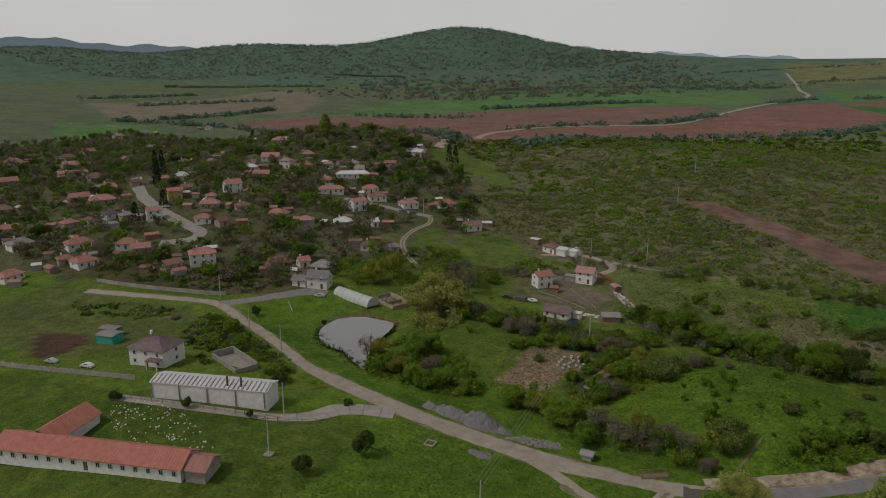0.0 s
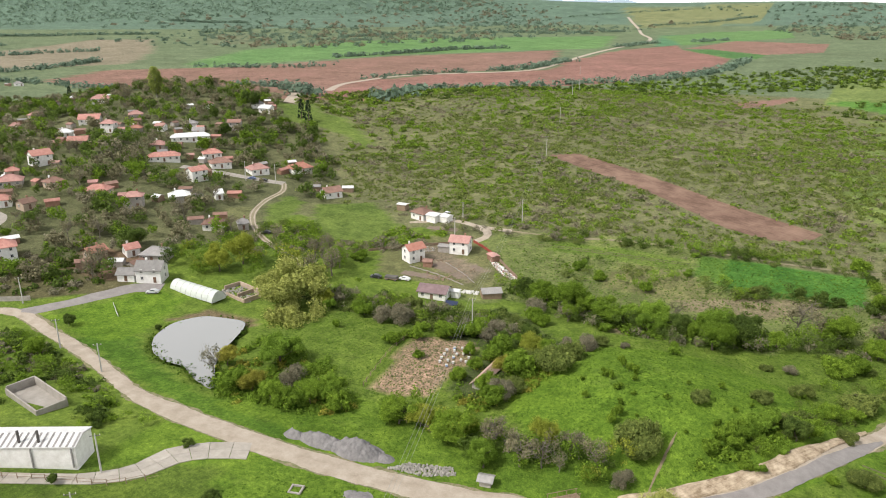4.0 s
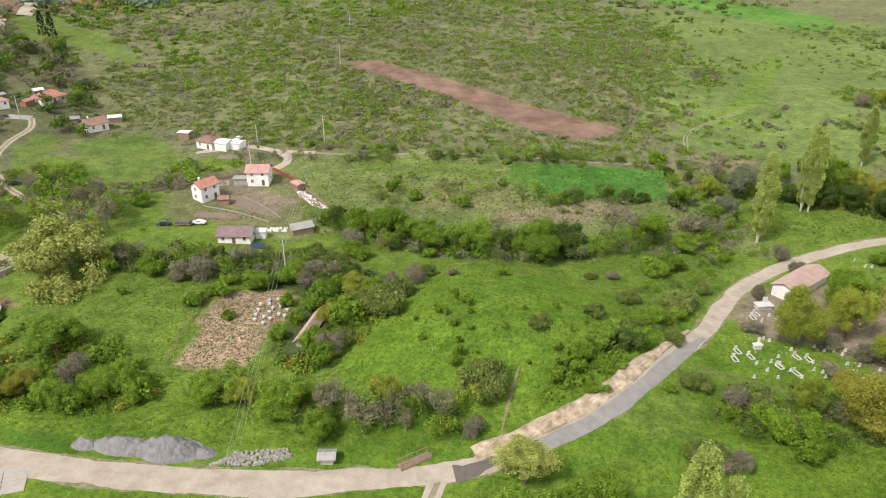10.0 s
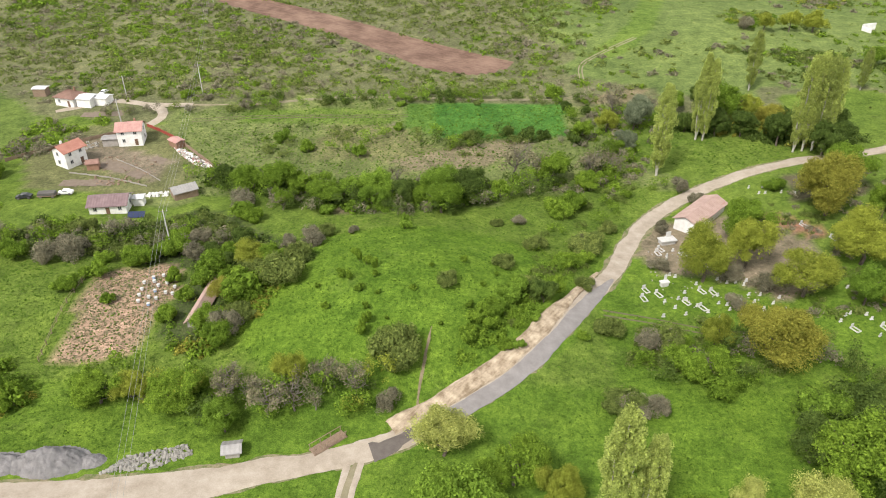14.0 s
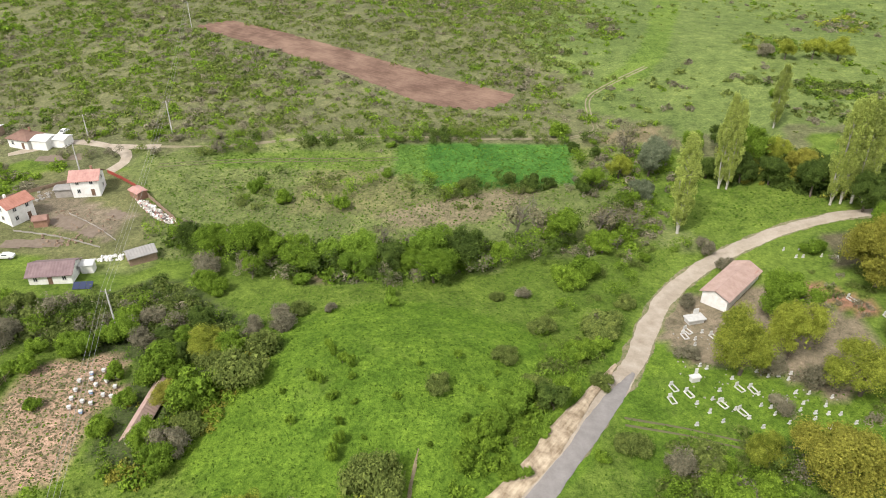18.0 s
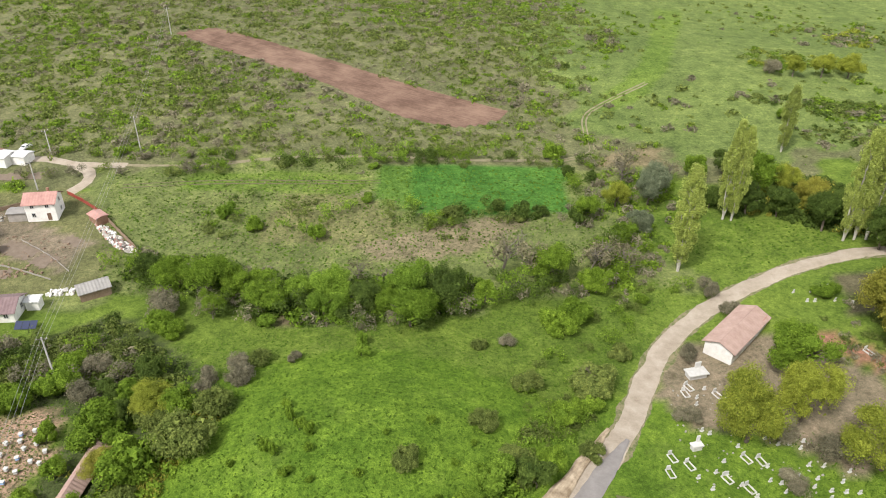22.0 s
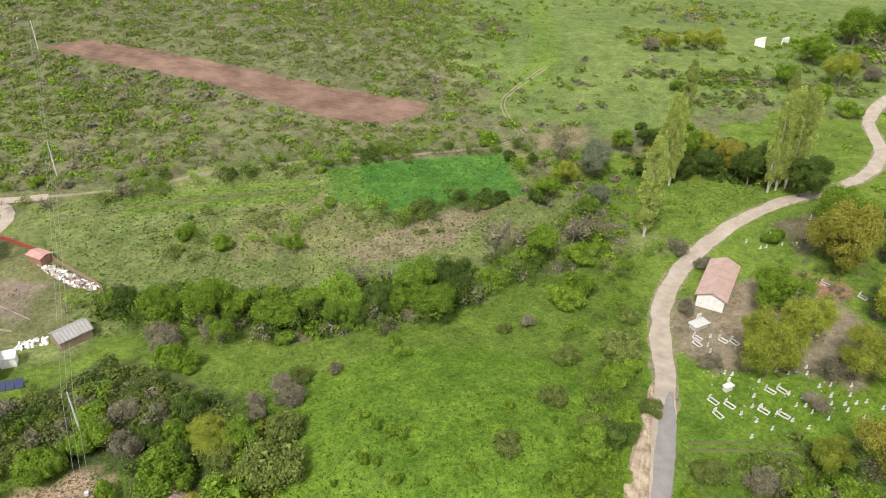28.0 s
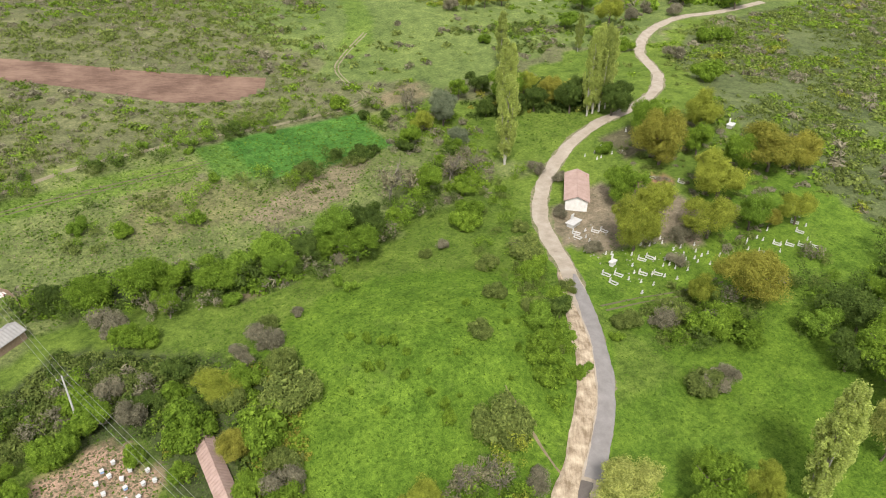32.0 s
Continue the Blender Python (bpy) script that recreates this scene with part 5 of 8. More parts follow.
def wild_growth():
    strewn("scrub", 3400, SLOPE, "scrub", 0.6, 1.6, 24, 0.6, 41, "dull low brambles on the slope", dense=0.09, clear=ROADS_CLEAR)
    strewn("scrub", 4600, SLOPE, "greyscrub", 0.6, 1.7, 18, 0.55, 43, "grey leafless brush on the slope", tall=0.45, clear=ROADS_CLEAR)
    domes("bushes", 2400, SLOPE, "scrub", 0.9, 2.8, 141, "dull green bramble mats on the slope", 0.05, -0.3, ROADS_CLEAR, 8, 14, 0.6, 0.42, 1.7)
    domes("bushes", 1500, SLOPE, "green", 0.8, 2.6, 142, "green rounded bushes on the slope", 0.045, 0.0, ROADS_CLEAR, 7, 16, 0.55, 0.55, 1.35)
    domes("bushes", 700, SLOPE, "bright", 0.8, 2.4, 143, "fresh light green bushes on the slope", 0.04, 0.1, ROADS_CLEAR, 7, 16, 0.55, 0.5, 1.4)
    domes("bushes", 380, SLOPE, "dark", 0.8, 2.2, 144, "dark green bushes on the slope", 0.06, 0.2, ROADS_CLEAR)
    domes("bushes", 900, SLOPE, "greyscrub", 1.0, 2.6, 145, "grey-brown leafless bushes on the slope", 0.06, 0.3, ROADS_CLEAR)
    domes("bushes", 1500, NEAR_SLOPE, "scrub", 0.6, 2.2, 230, "dull green bramble mats low on the slope", 0.07, -0.9, ROADS_CLEAR, 8, 14, 0.55, 0.45, 1.9)
    domes("bushes", 800, NEAR_SLOPE, "green", 0.5, 1.9, 231, "small green bushes low on the slope", 0.06, -0.5, ROADS_CLEAR, 7, 14, 0.55, 0.6, 1.3)
    domes("bushes", 500, NEAR_SLOPE, "greyscrub", 0.6, 2.0, 232, "grey dry brush low on the slope", 0.08, -0.2, ROADS_CLEAR, 7, 14, 0.55, 0.45, 1.6)
    domes("bushes", 900, UPPER, "green", 1.4, 3.6, 146, "crowded green bushes at the top of the slope", 0.04, -0.6, ROADS_CLEAR)
    domes("bushes", 800, BAND, "dark", 2.0, 4.5, 147, "dark thicket along the ploughed land", 0, 0, (), 6, 12)
    domes("bushes", 500, BAND, "green", 2.0, 4.2, 148, "green thicket along the ploughed land", 0, 0, (), 6, 12)
    strewn("scrub", 450, MEADOW_EAST, "scrub", 0.5, 1.3, 15, 0.8, 45, "low tufts over the far meadow", tall=0.4, clear=ROADS_CLEAR)
    domes("bushes", 380, MEADOW_EAST, "green", 0.8, 2.4, 151, "bushes dotted over the far meadow", 0.05, 0.5, ROADS_CLEAR)
    domes("bushes", 420, MEADOW_EAST, "scrub", 0.8, 2.4, 152, "dull bramble clumps over the far meadow", 0.05, 0.4, ROADS_CLEAR)
    domes("bushes", 80, MEADOW_EAST, "greyscrub", 1.0, 2.6, 153, "grey brush over the far meadow", 0.05, 0.7, ROADS_CLEAR)
    strewn("scrub", 3000, EAST, "scrub", 0.8, 2.0, 24, 0.55, 46, "dense low scrub beyond the road", dense=0.12, clear=ROADS_CLEAR)
    domes("bushes", 800, EAST, "green", 0.9, 3.0, 154, "green bushes beyond the road", 0.08, -0.6, ROADS_CLEAR, 7, 14, 0.6, 0.5, 1.5)
    domes("bushes", 1100, EAST, "scrub", 0.9, 3.0, 155, "dull green bramble mats beyond the road", 0.08, -0.8, ROADS_CLEAR, 8, 14, 0.6, 0.42, 1.8)
    domes("bushes", 380, EAST, "greyscrub", 1.0, 3.0, 156, "grey leafless bushes beyond the road", 0.08, -0.2, ROADS_CLEAR)
    domes("bushes", 50, EAST, "olive", 1.4, 3.6, 157, "yellowish bushes beyond the road", 0.08, -0.2, ROADS_CLEAR)
    for area, n, mix in (([(98, 284), (110, 295), (140, 282), (134, 267), (97, 264)], 30, ("olive", "green", "scrub")), ([(105.5, 245), (127, 239), (122, 229), (103, 234)], 28, ("scrub", "dark", "green")),
                         ([(140, 321), (172, 343), (165, 313), (145, 301)], 24, ("greyscrub", "dark", "olive")), ([(52, 300), (62, 306), (60, 280), (50, 276)], 14, ("greyscrub", "green", "scrub"))):
        for k, leaf in enumerate(mix):
            domes("bushes", n, area, leaf, 1.0, 2.8, 240 + 3 * n + k, "hedge of wild bushes on the far meadow", 0, 0, ROADS_CLEAR, 7, 16, 0.55, 0.6, 1.3)
    domes("bushes", 900, FAR_EAST, "dark", 2.0, 5.5, 158, "trees and hedges over the distant meadows", 0.02, 0.3, (), 6, 10)
    domes("bushes", 500, FAR_EAST, "scrub", 2.0, 5.0, 159, "pale scrub over the distant meadows", 0.02, 0.0, (), 6, 10)
    domes("bushes", 420, [(150, 262), (175, 236), (215, 226), (300, 240), (420, 330), (330, 360), (230, 300)], "green", 2.0, 5.0, 160, "dense trees beyond the bend of the road", 0, 0, (), 7, 14)
    domes("bushes", 200, [(150, 262), (175, 236), (215, 226), (300, 240), (420, 330), (330, 360), (230, 300)], "greyscrub", 2.0, 4.5, 161, "leafless trees beyond the bend of the road", 0, 0, (), 7, 14)
    # the thicket by the pond, the stream bank and the brambles round the yards
    domes("bushes", 90, [(-97, 88), (-92, 100), (-80, 97), (-66, 91), (-58, 84), (-64, 76), (-80, 73), (-92, 77)], "green", 1.4, 2.8, 162, "crowded green bushes beside the pond", 0, 0, ROADS_CLEAR, per=30, size=0.41)
    domes("bushes", 45, [(-97, 88), (-92, 100), (-80, 97), (-66, 91), (-58, 84), (-64, 76), (-80, 73), (-92, 77)], "bright", 1.2, 2.6, 163, "light green bushes beside the pond", 0, 0, ROADS_CLEAR, per=30, size=0.41)
    domes("bushes", 30, [(-97, 88), (-92, 100), (-80, 97), (-66, 91), (-58, 84), (-64, 76), (-80, 73), (-92, 77)], "rust", 1.0, 2.2, 164, "brownish bushes beside the pond", 0, 0, ROADS_CLEAR, per=30, size=0.41)
    bank = [(-104, 125), (-84, 132), (-64, 135), (-44, 137), (-36, 120), (-46, 124), (-60, 124), (-86, 121)]
    domes("bushes", 170, bank, "scrub", 1.2, 3.0, 165, "dull bramble bank above the stream", 0, 0, (), per=30, size=0.41)
    domes("bushes", 90, bank, "dark", 1.0, 2.6, 166, "dark bushes on the stream bank", 0, 0, (), per=30, size=0.41)
    domes("bushes", 60, bank, "greyscrub", 1.0, 2.4, 167, "grey brush on the stream bank", 0, 0, (), per=30, size=0.41)
    yards = [(-128, 140), (-112, 146), (-96, 152), (-92, 168), (-100, 184), (-120, 190), (-150, 172), (-150, 140)]
    domes("bushes", 170, yards, "green", 1.2, 3.2, 168, "green bushes behind the white houses", 0.09, 0.2, ((TRACK, 2.5),), per=30, size=0.41)
    domes("bushes", 90, yards, "greyscrub", 1.2, 3.0, 169, "grey bushes behind the white houses", 0.09, 0.2, ((TRACK, 2.5),), per=30, size=0.41)
    shed_side = [(-48, 132), (-34.8, 127.9), (-24.2, 118.7), (-27.1, 112.1), (-33, 100), (-38, 92), (-46, 97), (-46, 115)]
    for n, leaf, seed, label in ((40, "green", 181, "green bushes in the thicket by the sunken shed"), (30, "dark", 182, "dark bushes in the thicket by the sunken shed"), (14, "bright", 183, "light green bushes in the thicket by the sunken shed"),
                                 (14, "rust", 184, "brownish bushes in the thicket by the sunken shed"), (30, "scrub", 185, "brambles in the thicket by the sunken shed")):
        domes("bushes", n, shed_side, leaf, 0.9, 2.5, seed, label, 0, 0, ROADS_CLEAR, per=30, size=0.41)
    left_slope = [(-70, 131), (-62, 134), (-54.4, 144), (-48, 140), (-50, 130), (-53.8, 123.5), (-60, 120), (-72, 124)]
    domes("bushes", 90, left_slope, "scrub", 0.9, 2.2, 186, "dull brambles on the bank below the yards", 0, 0, (), per=30, size=0.41)
    domes("bushes", 50, left_slope, "dark", 0.9, 2.0, 187, "dark brambles on the bank below the yards", 0, 0, (), per=30, size=0.41)
    belt = [(-57, 164), (-42, 163), (-22, 155), (10, 157), (8, 146), (-18, 141), (-34.8, 147.5), (-46.9, 153.5), (-57, 156.7)]
    for n, leaf, seed, label in ((150, "dark", 188, "dark growth along the stream"), (90, "green", 189, "green growth along the stream"), (30, "bright", 190, "fresh green growth along the stream"), (50, "greyscrub", 191, "grey brush along the stream")):
        domes("bushes", n, belt, leaf, 1.2, 3.0, seed, label, 0, 0, (), per=30, size=0.41)
    domes("bushes", 70, [(-33.4, 189.0), (-5.1, 184.9), (8.2, 164.7), (-17.0, 166), (-34.6, 168)], "scrub", 0.8, 2.2, 192, "low brambles in the valley", 0.1, 0.6, (), per=30, size=0.41)
    domes("bushes", 60, [(12.5, 110.4), (19, 110), (15, 101), (6, 90), (0.5, 89.6), (3.4, 98.2)], "green", 0.8, 2.0, 193, "bushes on the bank above the road", 0, 0, ((ROAD_WEST, 4.4),), per=30, size=0.41)
    plain = [(-1300, 950), (-900, 760), (-640, 900), (-450, 1250), (-330, 1700), (-120, 2000), (-60, 1700), (100, 1300), (500, 1500), (300, 2300), (-900, 2100), (-1300, 1500)]
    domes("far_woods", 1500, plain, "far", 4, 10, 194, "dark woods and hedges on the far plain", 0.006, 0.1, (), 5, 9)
    domes("far_woods", 500, plain, "greyscrub", 5, 12, 195, "leafless brown woods on the far plain", 0.006, 0.1, (), 5, 9)
    for n, leaf, seed, label in ((70, "scrub", 196, "low brush along the far meadow terrace"), (40, "dark", 197, "dark bushes along the far meadow terrace"), (40, "greyscrub", 198, "grey brush along the far meadow terrace")):
        domes("bushes", n, [(84, 243), (104, 238), (126, 227), (150, 214), (154, 220), (128, 234), (106, 243), (88, 249)], leaf, 0.8, 2.2, seed, label, 0, 0, ROADS_CLEAR, tall=0.5)
        domes("bushes", n // 2, [(94, 228), (118, 228), (120, 217), (98, 215)], leaf, 0.8, 2.0, seed + 10, label, 0, 0, ROADS_CLEAR, tall=0.5)
    garden = GARDEN
    for n, leaf, seed, label in ((90, "green", 210, "garden bushes beside the villa"), (60, "dark", 211, "dark garden bushes beside the villa"), (30, "greyscrub", 212, "bare garden bushes beside the villa")):
        domes("bushes", n, garden, leaf, 0.8, 2.2, seed, label, 0, 0, ROADS_CLEAR)
        domes("bushes", n // 2, GARDEN_ROAD, leaf, 0.7, 1.8, seed + 5, label, 0, 0, ROADS_CLEAR)
    domes("bushes", 34, [(-103, 108), (-100, 117), (-92, 118), (-88, 112), (-91, 106), (-98, 105)], "pale", 1.8, 3.4, 220, "pale yellow-green willow growth beside the pond", 0, 0, (), per=40, size=0.36, tall=1.7)
    yard = [(-214, 70), (-186, 80), (-163, 88), (-152, 100), (-160, 112), (-200, 104), (-240, 92)]
    for n, leaf, seed, label in ((70, "dark", 221, "dark garden bushes in the village yards"), (50, "green", 222, "green garden bushes in the village yards"), (40, "greyscrub", 223, "bare bushes in the village yards")):
        domes("bushes", n, yard, leaf, 1.0, 2.8, seed, label, 0, 0, ROADS_CLEAR)
    near_stream = [(20, 152), (36, 150), (52, 168), (58, 200), (42, 206), (30, 184), (36, 172)]
    domes("bushes", 90, near_stream, "green", 1.0, 2.6, 170, "green undergrowth along the stream", 0, 0, ROADS_CLEAR, per=30, size=0.41)
    domes("bushes", 60, near_stream, "greyscrub", 1.0, 2.6, 171, "grey undergrowth along the stream", 0, 0, ROADS_CLEAR, per=30, size=0.41)
    behind = [(58, 186), (70, 180), (80, 174), (92, 168), (104, 174), (100, 190), (86, 200), (66, 206)]
    domes("bushes", 130, behind, "dark", 1.4, 3.4, 172, "dark thicket behind the poplars", 0, 0, ROADS_CLEAR, per=30, size=0.41)
    domes("bushes", 60, behind, "rust", 1.2, 2.8, 173, "brownish bushes behind the poplars", 0, 0, ROADS_CLEAR, per=30, size=0.41)
    graves = [(60, 104), (80, 110), (104, 116), (108, 150), (92, 157), (70, 150), (62, 138), (74, 128), (66, 118)]
    domes("bushes", 110, graves, "greyscrub", 0.7, 2.0, 174, "dead grey brush among the graves", 0, 0, ROADS_CLEAR, tall=0.5, per=30, size=0.41)
    domes("bushes", 120, graves, "scrub", 0.7, 2.0, 175, "low brambles among the graves", 0, 0, ROADS_CLEAR, tall=0.5, per=30, size=0.41)
    domes("bushes", 60, [(27, 92), (44, 92), (50, 100), (42, 104), (30, 102)], "scrub", 0.9, 2.2, 176, "bramble patches below the graves", 0, 0, ((ROAD_WEST, 4.4),), tall=0.5, per=30, size=0.41)
    domes("bushes", 60, [(9, 96), (14, 96), (24, 112), (31, 126), (28, 130), (18, 120), (10, 106)], "bright", 0.6, 1.8, 177, "young leafy bushes on the side of the hillock", 0, 0, ((ROAD_WEST, 4.4),), per=30, size=0.41)
    domes("bushes", 60, [(9, 96), (14, 96), (24, 112), (31, 126), (28, 130), (18, 120), (10, 106)], "scrub", 0.6, 1.8, 178, "brambles on the side of the hillock", 0, 0, ((ROAD_WEST, 4.4),), per=30, size=0.41)
    domes("bushes", 60, [(-45, 94), (-42, 116), (-30, 122), (-26, 112), (-32, 98), (-38, 92)], "green", 0.8, 2.2, 179, "bushes round the long shed", 0, 0, ((((-43.5, 96.5), (-36.5, 112.5)), 1.2),), per=30, size=0.41)
    domes("bushes", 40, [(-45, 94), (-42, 116), (-30, 122), (-26, 112), (-32, 98), (-38, 92)], "rust", 0.8, 1.9, 180, "brown bushes round the long shed", 0, 0, ((((-43.5, 96.5), (-36.5, 112.5)), 1.2),), per=30, size=0.41)
    far = [(-700, 330), (-420, 330), (-250, 330), (-60, 620), (60, 430), (330, 340), (700, 900), (500, 1600), (-200, 1700), (-900, 1500), (-1300, 900)]
    hill = [(-2700, 800), (-1500, 900), (-900, 1700), (-900, 2500), (-1800, 2500), (-2800, 1600)]
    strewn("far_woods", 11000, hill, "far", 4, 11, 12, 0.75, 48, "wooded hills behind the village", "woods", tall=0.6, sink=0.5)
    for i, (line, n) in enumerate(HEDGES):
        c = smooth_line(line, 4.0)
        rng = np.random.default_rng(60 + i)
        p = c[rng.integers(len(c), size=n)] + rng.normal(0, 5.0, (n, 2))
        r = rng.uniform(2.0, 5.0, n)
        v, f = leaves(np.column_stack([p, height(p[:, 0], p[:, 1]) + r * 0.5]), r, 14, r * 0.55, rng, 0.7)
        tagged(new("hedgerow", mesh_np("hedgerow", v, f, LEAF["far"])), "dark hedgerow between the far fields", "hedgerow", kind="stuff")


HEDGES = [
    ([(-255, 335), (-300, 360), (-420, 395), (-600, 420), (-760, 380)], 260),
    ([(-222, 358), (-227, 550), (-122, 705), (-76, 793), (-60, 930)], 330),
    ([(-546, 782), (-496, 872), (-455, 971), (-399, 1019)], 210),
    ([(-296, 724), (-268, 770), (-257, 858)], 120),
    ([(-375, 600), (-362, 640), (-320, 688)], 36),
    ([(-254, 1115), (-218, 1214)], 70),
    ([(-742, 420), (-732, 509), (-758, 589)], 160),
    ([(-610, 600), (-521, 646), (-483, 690)], 46),
    ([(-941, 501), (-906, 607), (-876, 684)], 110),
    ([(-338, 1819), (-218, 1903), (-124, 2002)], 130),
    ([(-592, 1956), (-440, 2100), (-200, 2200)], 130),
    ([(-736, 1084), (-628, 1335), (-364, 1610)], 260),
    ([(-159, 1255), (-120, 1330)], 50),
    ([(-1328, 789), (-1215, 824), (-1141, 899), (-1047, 957)], 260),
    ([(-1245, 1179), (-1157, 1199), (-1091, 1240)], 150),
    ([(-1016, 1034), (-964, 1095)], 80),
    ([(-1116, 520), (-1085, 592), (-1059, 673)], 110),
]


def tufts(name, n, area, leaf, lo, hi, seed, label, clear=ROADS_CLEAR, upright=0.8):
    """Grass tufts as single bent blades."""
    rng = np.random.default_rng(seed)
    xs, ys = [p[0] for p in area], [p[1] for p in area]
    x, y = rng.uniform(min(xs), max(xs), n * 2), rng.uniform(min(ys), max(ys), n * 2)
    ok = inside(area, x, y)
    for keep, gap in clear:
        ok &= near_line(keep, x, y) > gap
    for poly in (STRIP, POND, PAD):
        ok &= ~inside(poly, x, y)
    x, y = x[ok][:n], y[ok][:n]
    m = len(x)
    h = rng.uniform(lo, hi, m)
    a = rng.uniform(0, 6.28, m)
    d = np.stack([np.cos(a), np.sin(a), np.zeros(m)], 1)
    side = np.stack([-np.sin(a), np.cos(a), np.zeros(m)], 1)
    base = np.stack([x, y, height(x, y) - 0.02], 1)
    top = base + d * (h * (1 - upright) * 2.2)[:, None] + np.array([0, 0, 1.0]) * (h * upright)[:, None]
    w = (h * rng.uniform(0.5, 1.0, m))[:, None]
    v = np.stack([base - side * w, base + side * w, top + side * w * 0.7, top - side * w * 0.7], 1).reshape(-1, 3)
    return tagged(new(name, mesh_np(name, v, np.arange(4 * m).reshape(m, 4), LEAF[leaf])), label, "grass", kind="stuff")


HILLOCK = [(-60, 70), (-20, 78), (5, 86), (24, 108), (34, 132), (45, 150), (46, 165), (10, 150), (-30, 140), (-60, 125), (-95, 122), (-100, 105), (-88, 72)]
FRONT = [(-70, 20), (30, 30), (70, 70), (90, 95), (48, 125), (30, 112), (12, 88), (-8, 72), (-60, 60)]
VALLEY = [(-75, 195), (-60, 150), (-20, 152), (20, 165), (45, 165), (62, 158), (90, 168), (60, 185), (32, 205), (-20, 204)]
tufts("grass", 30000, HILLOCK, "grass", 0.1, 0.26, 51, "meadow grass on the hillock", upright=0.6)
tufts("grass", 20000, FRONT, "grass", 0.1, 0.26, 52, "meadow grass by the road", upright=0.6)
tufts("grass", 9000, VALLEY, "grass", 0.15, 0.4, 53, "rough grass in the valley", upright=0.6)
tufts("dry_grass", 5000, [(-52, 168), (-30, 160), (-8, 160), (16, 166), (28, 178), (8, 182), (-12, 190), (-25, 199), (-45, 195), (-58, 180)], "straw", 0.1, 0.25, 54, "dry straw-coloured stalks in the valley", upright=0.55)
tufts("dry_grass", 2500, PATCH, "straw", 0.1, 0.3, 55, "dry stalks on the cleared plot", upright=0.4)
tufts("grass", 2500, MEADOW_EAST, "grass", 0.2, 0.4, 56, "tall grass on the far meadow", upright=0.5)


# ---- buildings ----
PLASTER = surface("white_plaster", (0.56, 0.54, 0.51), (0.80, 0.79, 0.77), 0.8, 0.9, 0.2, 8.0, per_object=0.08)
PLASTER_WARM = surface("warm_plaster", (0.30, 0.225, 0.165), (0.44, 0.355, 0.28), 0.8, 0.9, 0.2, 8.0, per_object=0.12)
PLASTER_GREY = surface("grey_render", (0.24, 0.215, 0.19), (0.40, 0.37, 0.34), 0.8, 0.9, 0.3, 8.0, per_object=0.12)
BRICK = surface("bare_brick", (0.18, 0.10, 0.065), (0.30, 0.18, 0.125), 1.2, 0.9, 0.4, 12.0, per_object=0.12)
TILES = {
    "red": surface("red_tiles", (0.26, 0.115, 0.092), (0.46, 0.25, 0.205), 0.7, 0.85, 0.5, 7.0, per_object=0.15),
    "orange": surface("orange_tiles", (0.26, 0.11, 0.08), (0.41, 0.205, 0.155), 0.7, 0.85, 0.5, 7.0, per_object=0.15),
    "pink": surface("faded_tiles", (0.29, 0.155, 0.135), (0.45, 0.27, 0.235), 0.7, 0.85, 0.5, 7.0, per_object=0.15),
    "brown": surface("old_brown_tiles", (0.155, 0.092, 0.072), (0.27, 0.165, 0.13), 0.7, 0.9, 0.5, 7.0, per_object=0.2),
    "dark": surface("dark_roofing", (0.07, 0.066, 0.063), (0.135, 0.122, 0.115), 0.7, 0.8, 0.3, 7.0, per_object=0.2),
    "grey": surface("grey_sheeting", (0.18, 0.173, 0.167), (0.29, 0.277, 0.265), 0.7, 0.7, 0.3, 7.0, per_object=0.2),
    "white": surface("white_sheeting", (0.50, 0.50, 0.495), (0.68, 0.68, 0.675), 0.7, 0.6, 0.2, 7.0, per_object=0.05),
    "pale": surface("worn_pale_tiles", (0.29, 0.195, 0.165), (0.45, 0.325, 0.28), 0.7, 0.9, 0.5, 7.0),
    "plum": surface("plum_tiles", (0.13, 0.085, 0.09), (0.24, 0.17, 0.17), 0.7, 0.6, 0.4, 7.0),
}
ROOF_WORD = {"red": "red tiled", "orange": "orange tiled", "pink": "faded pink tiled", "brown": "old brown tiled", "dark": "dark", "grey": "grey sheet", "white": "white sheet", "plum": "dark plum", "pale": "worn pale tiled"}
GLASS = surface("window_glass", (0.02, 0.025, 0.03), (0.06, 0.07, 0.08), 0.5, 0.12, 0.0, spec=0.6)
FRAME = surface("painted_frame", (0.42, 0.41, 0.39), (0.56, 0.55, 0.53), 3.0, 0.6, 0.1)
WOODEN = surface("weathered_wood", (0.16, 0.11, 0.075), (0.30, 0.22, 0.16), 2.0, 0.9, 0.5, 14.0)
DOORWOOD = surface("brown_door", (0.10, 0.06, 0.04), (0.20, 0.12, 0.08), 2.0, 0.7, 0.3, 14.0)
HOUSE_SPOTS = []
HOUSE_LINES = []
SHARED = {}


def box(bm, c, s, turn=0.0):
    """Adds a box of size s about c."""
    made = bmesh.ops.create_cube(bm, size=1)["verts"]
    bmesh.ops.transform(bm, matrix=pose(*c, 0, 0, turn) @ Matrix.Diagonal((*s, 1)), verts=made)
    return bm


def shared_box(name, s, material):
    key = (name, tuple(round(v, 2) for v in s), material.name)
    if key not in SHARED:
        bm = box(bmesh.new(), (0, 0, 0), s)
        bmesh.ops.bevel(bm, geom=bm.edges[:], offset=min(s) * 0.12, segments=1, affect="EDGES")
        mesh = bpy.data.meshes.new(name)
        bm.to_mesh(mesh)
        bm.free()
        mesh.materials.append(material)
        SHARED[key] = mesh
    return SHARED[key]


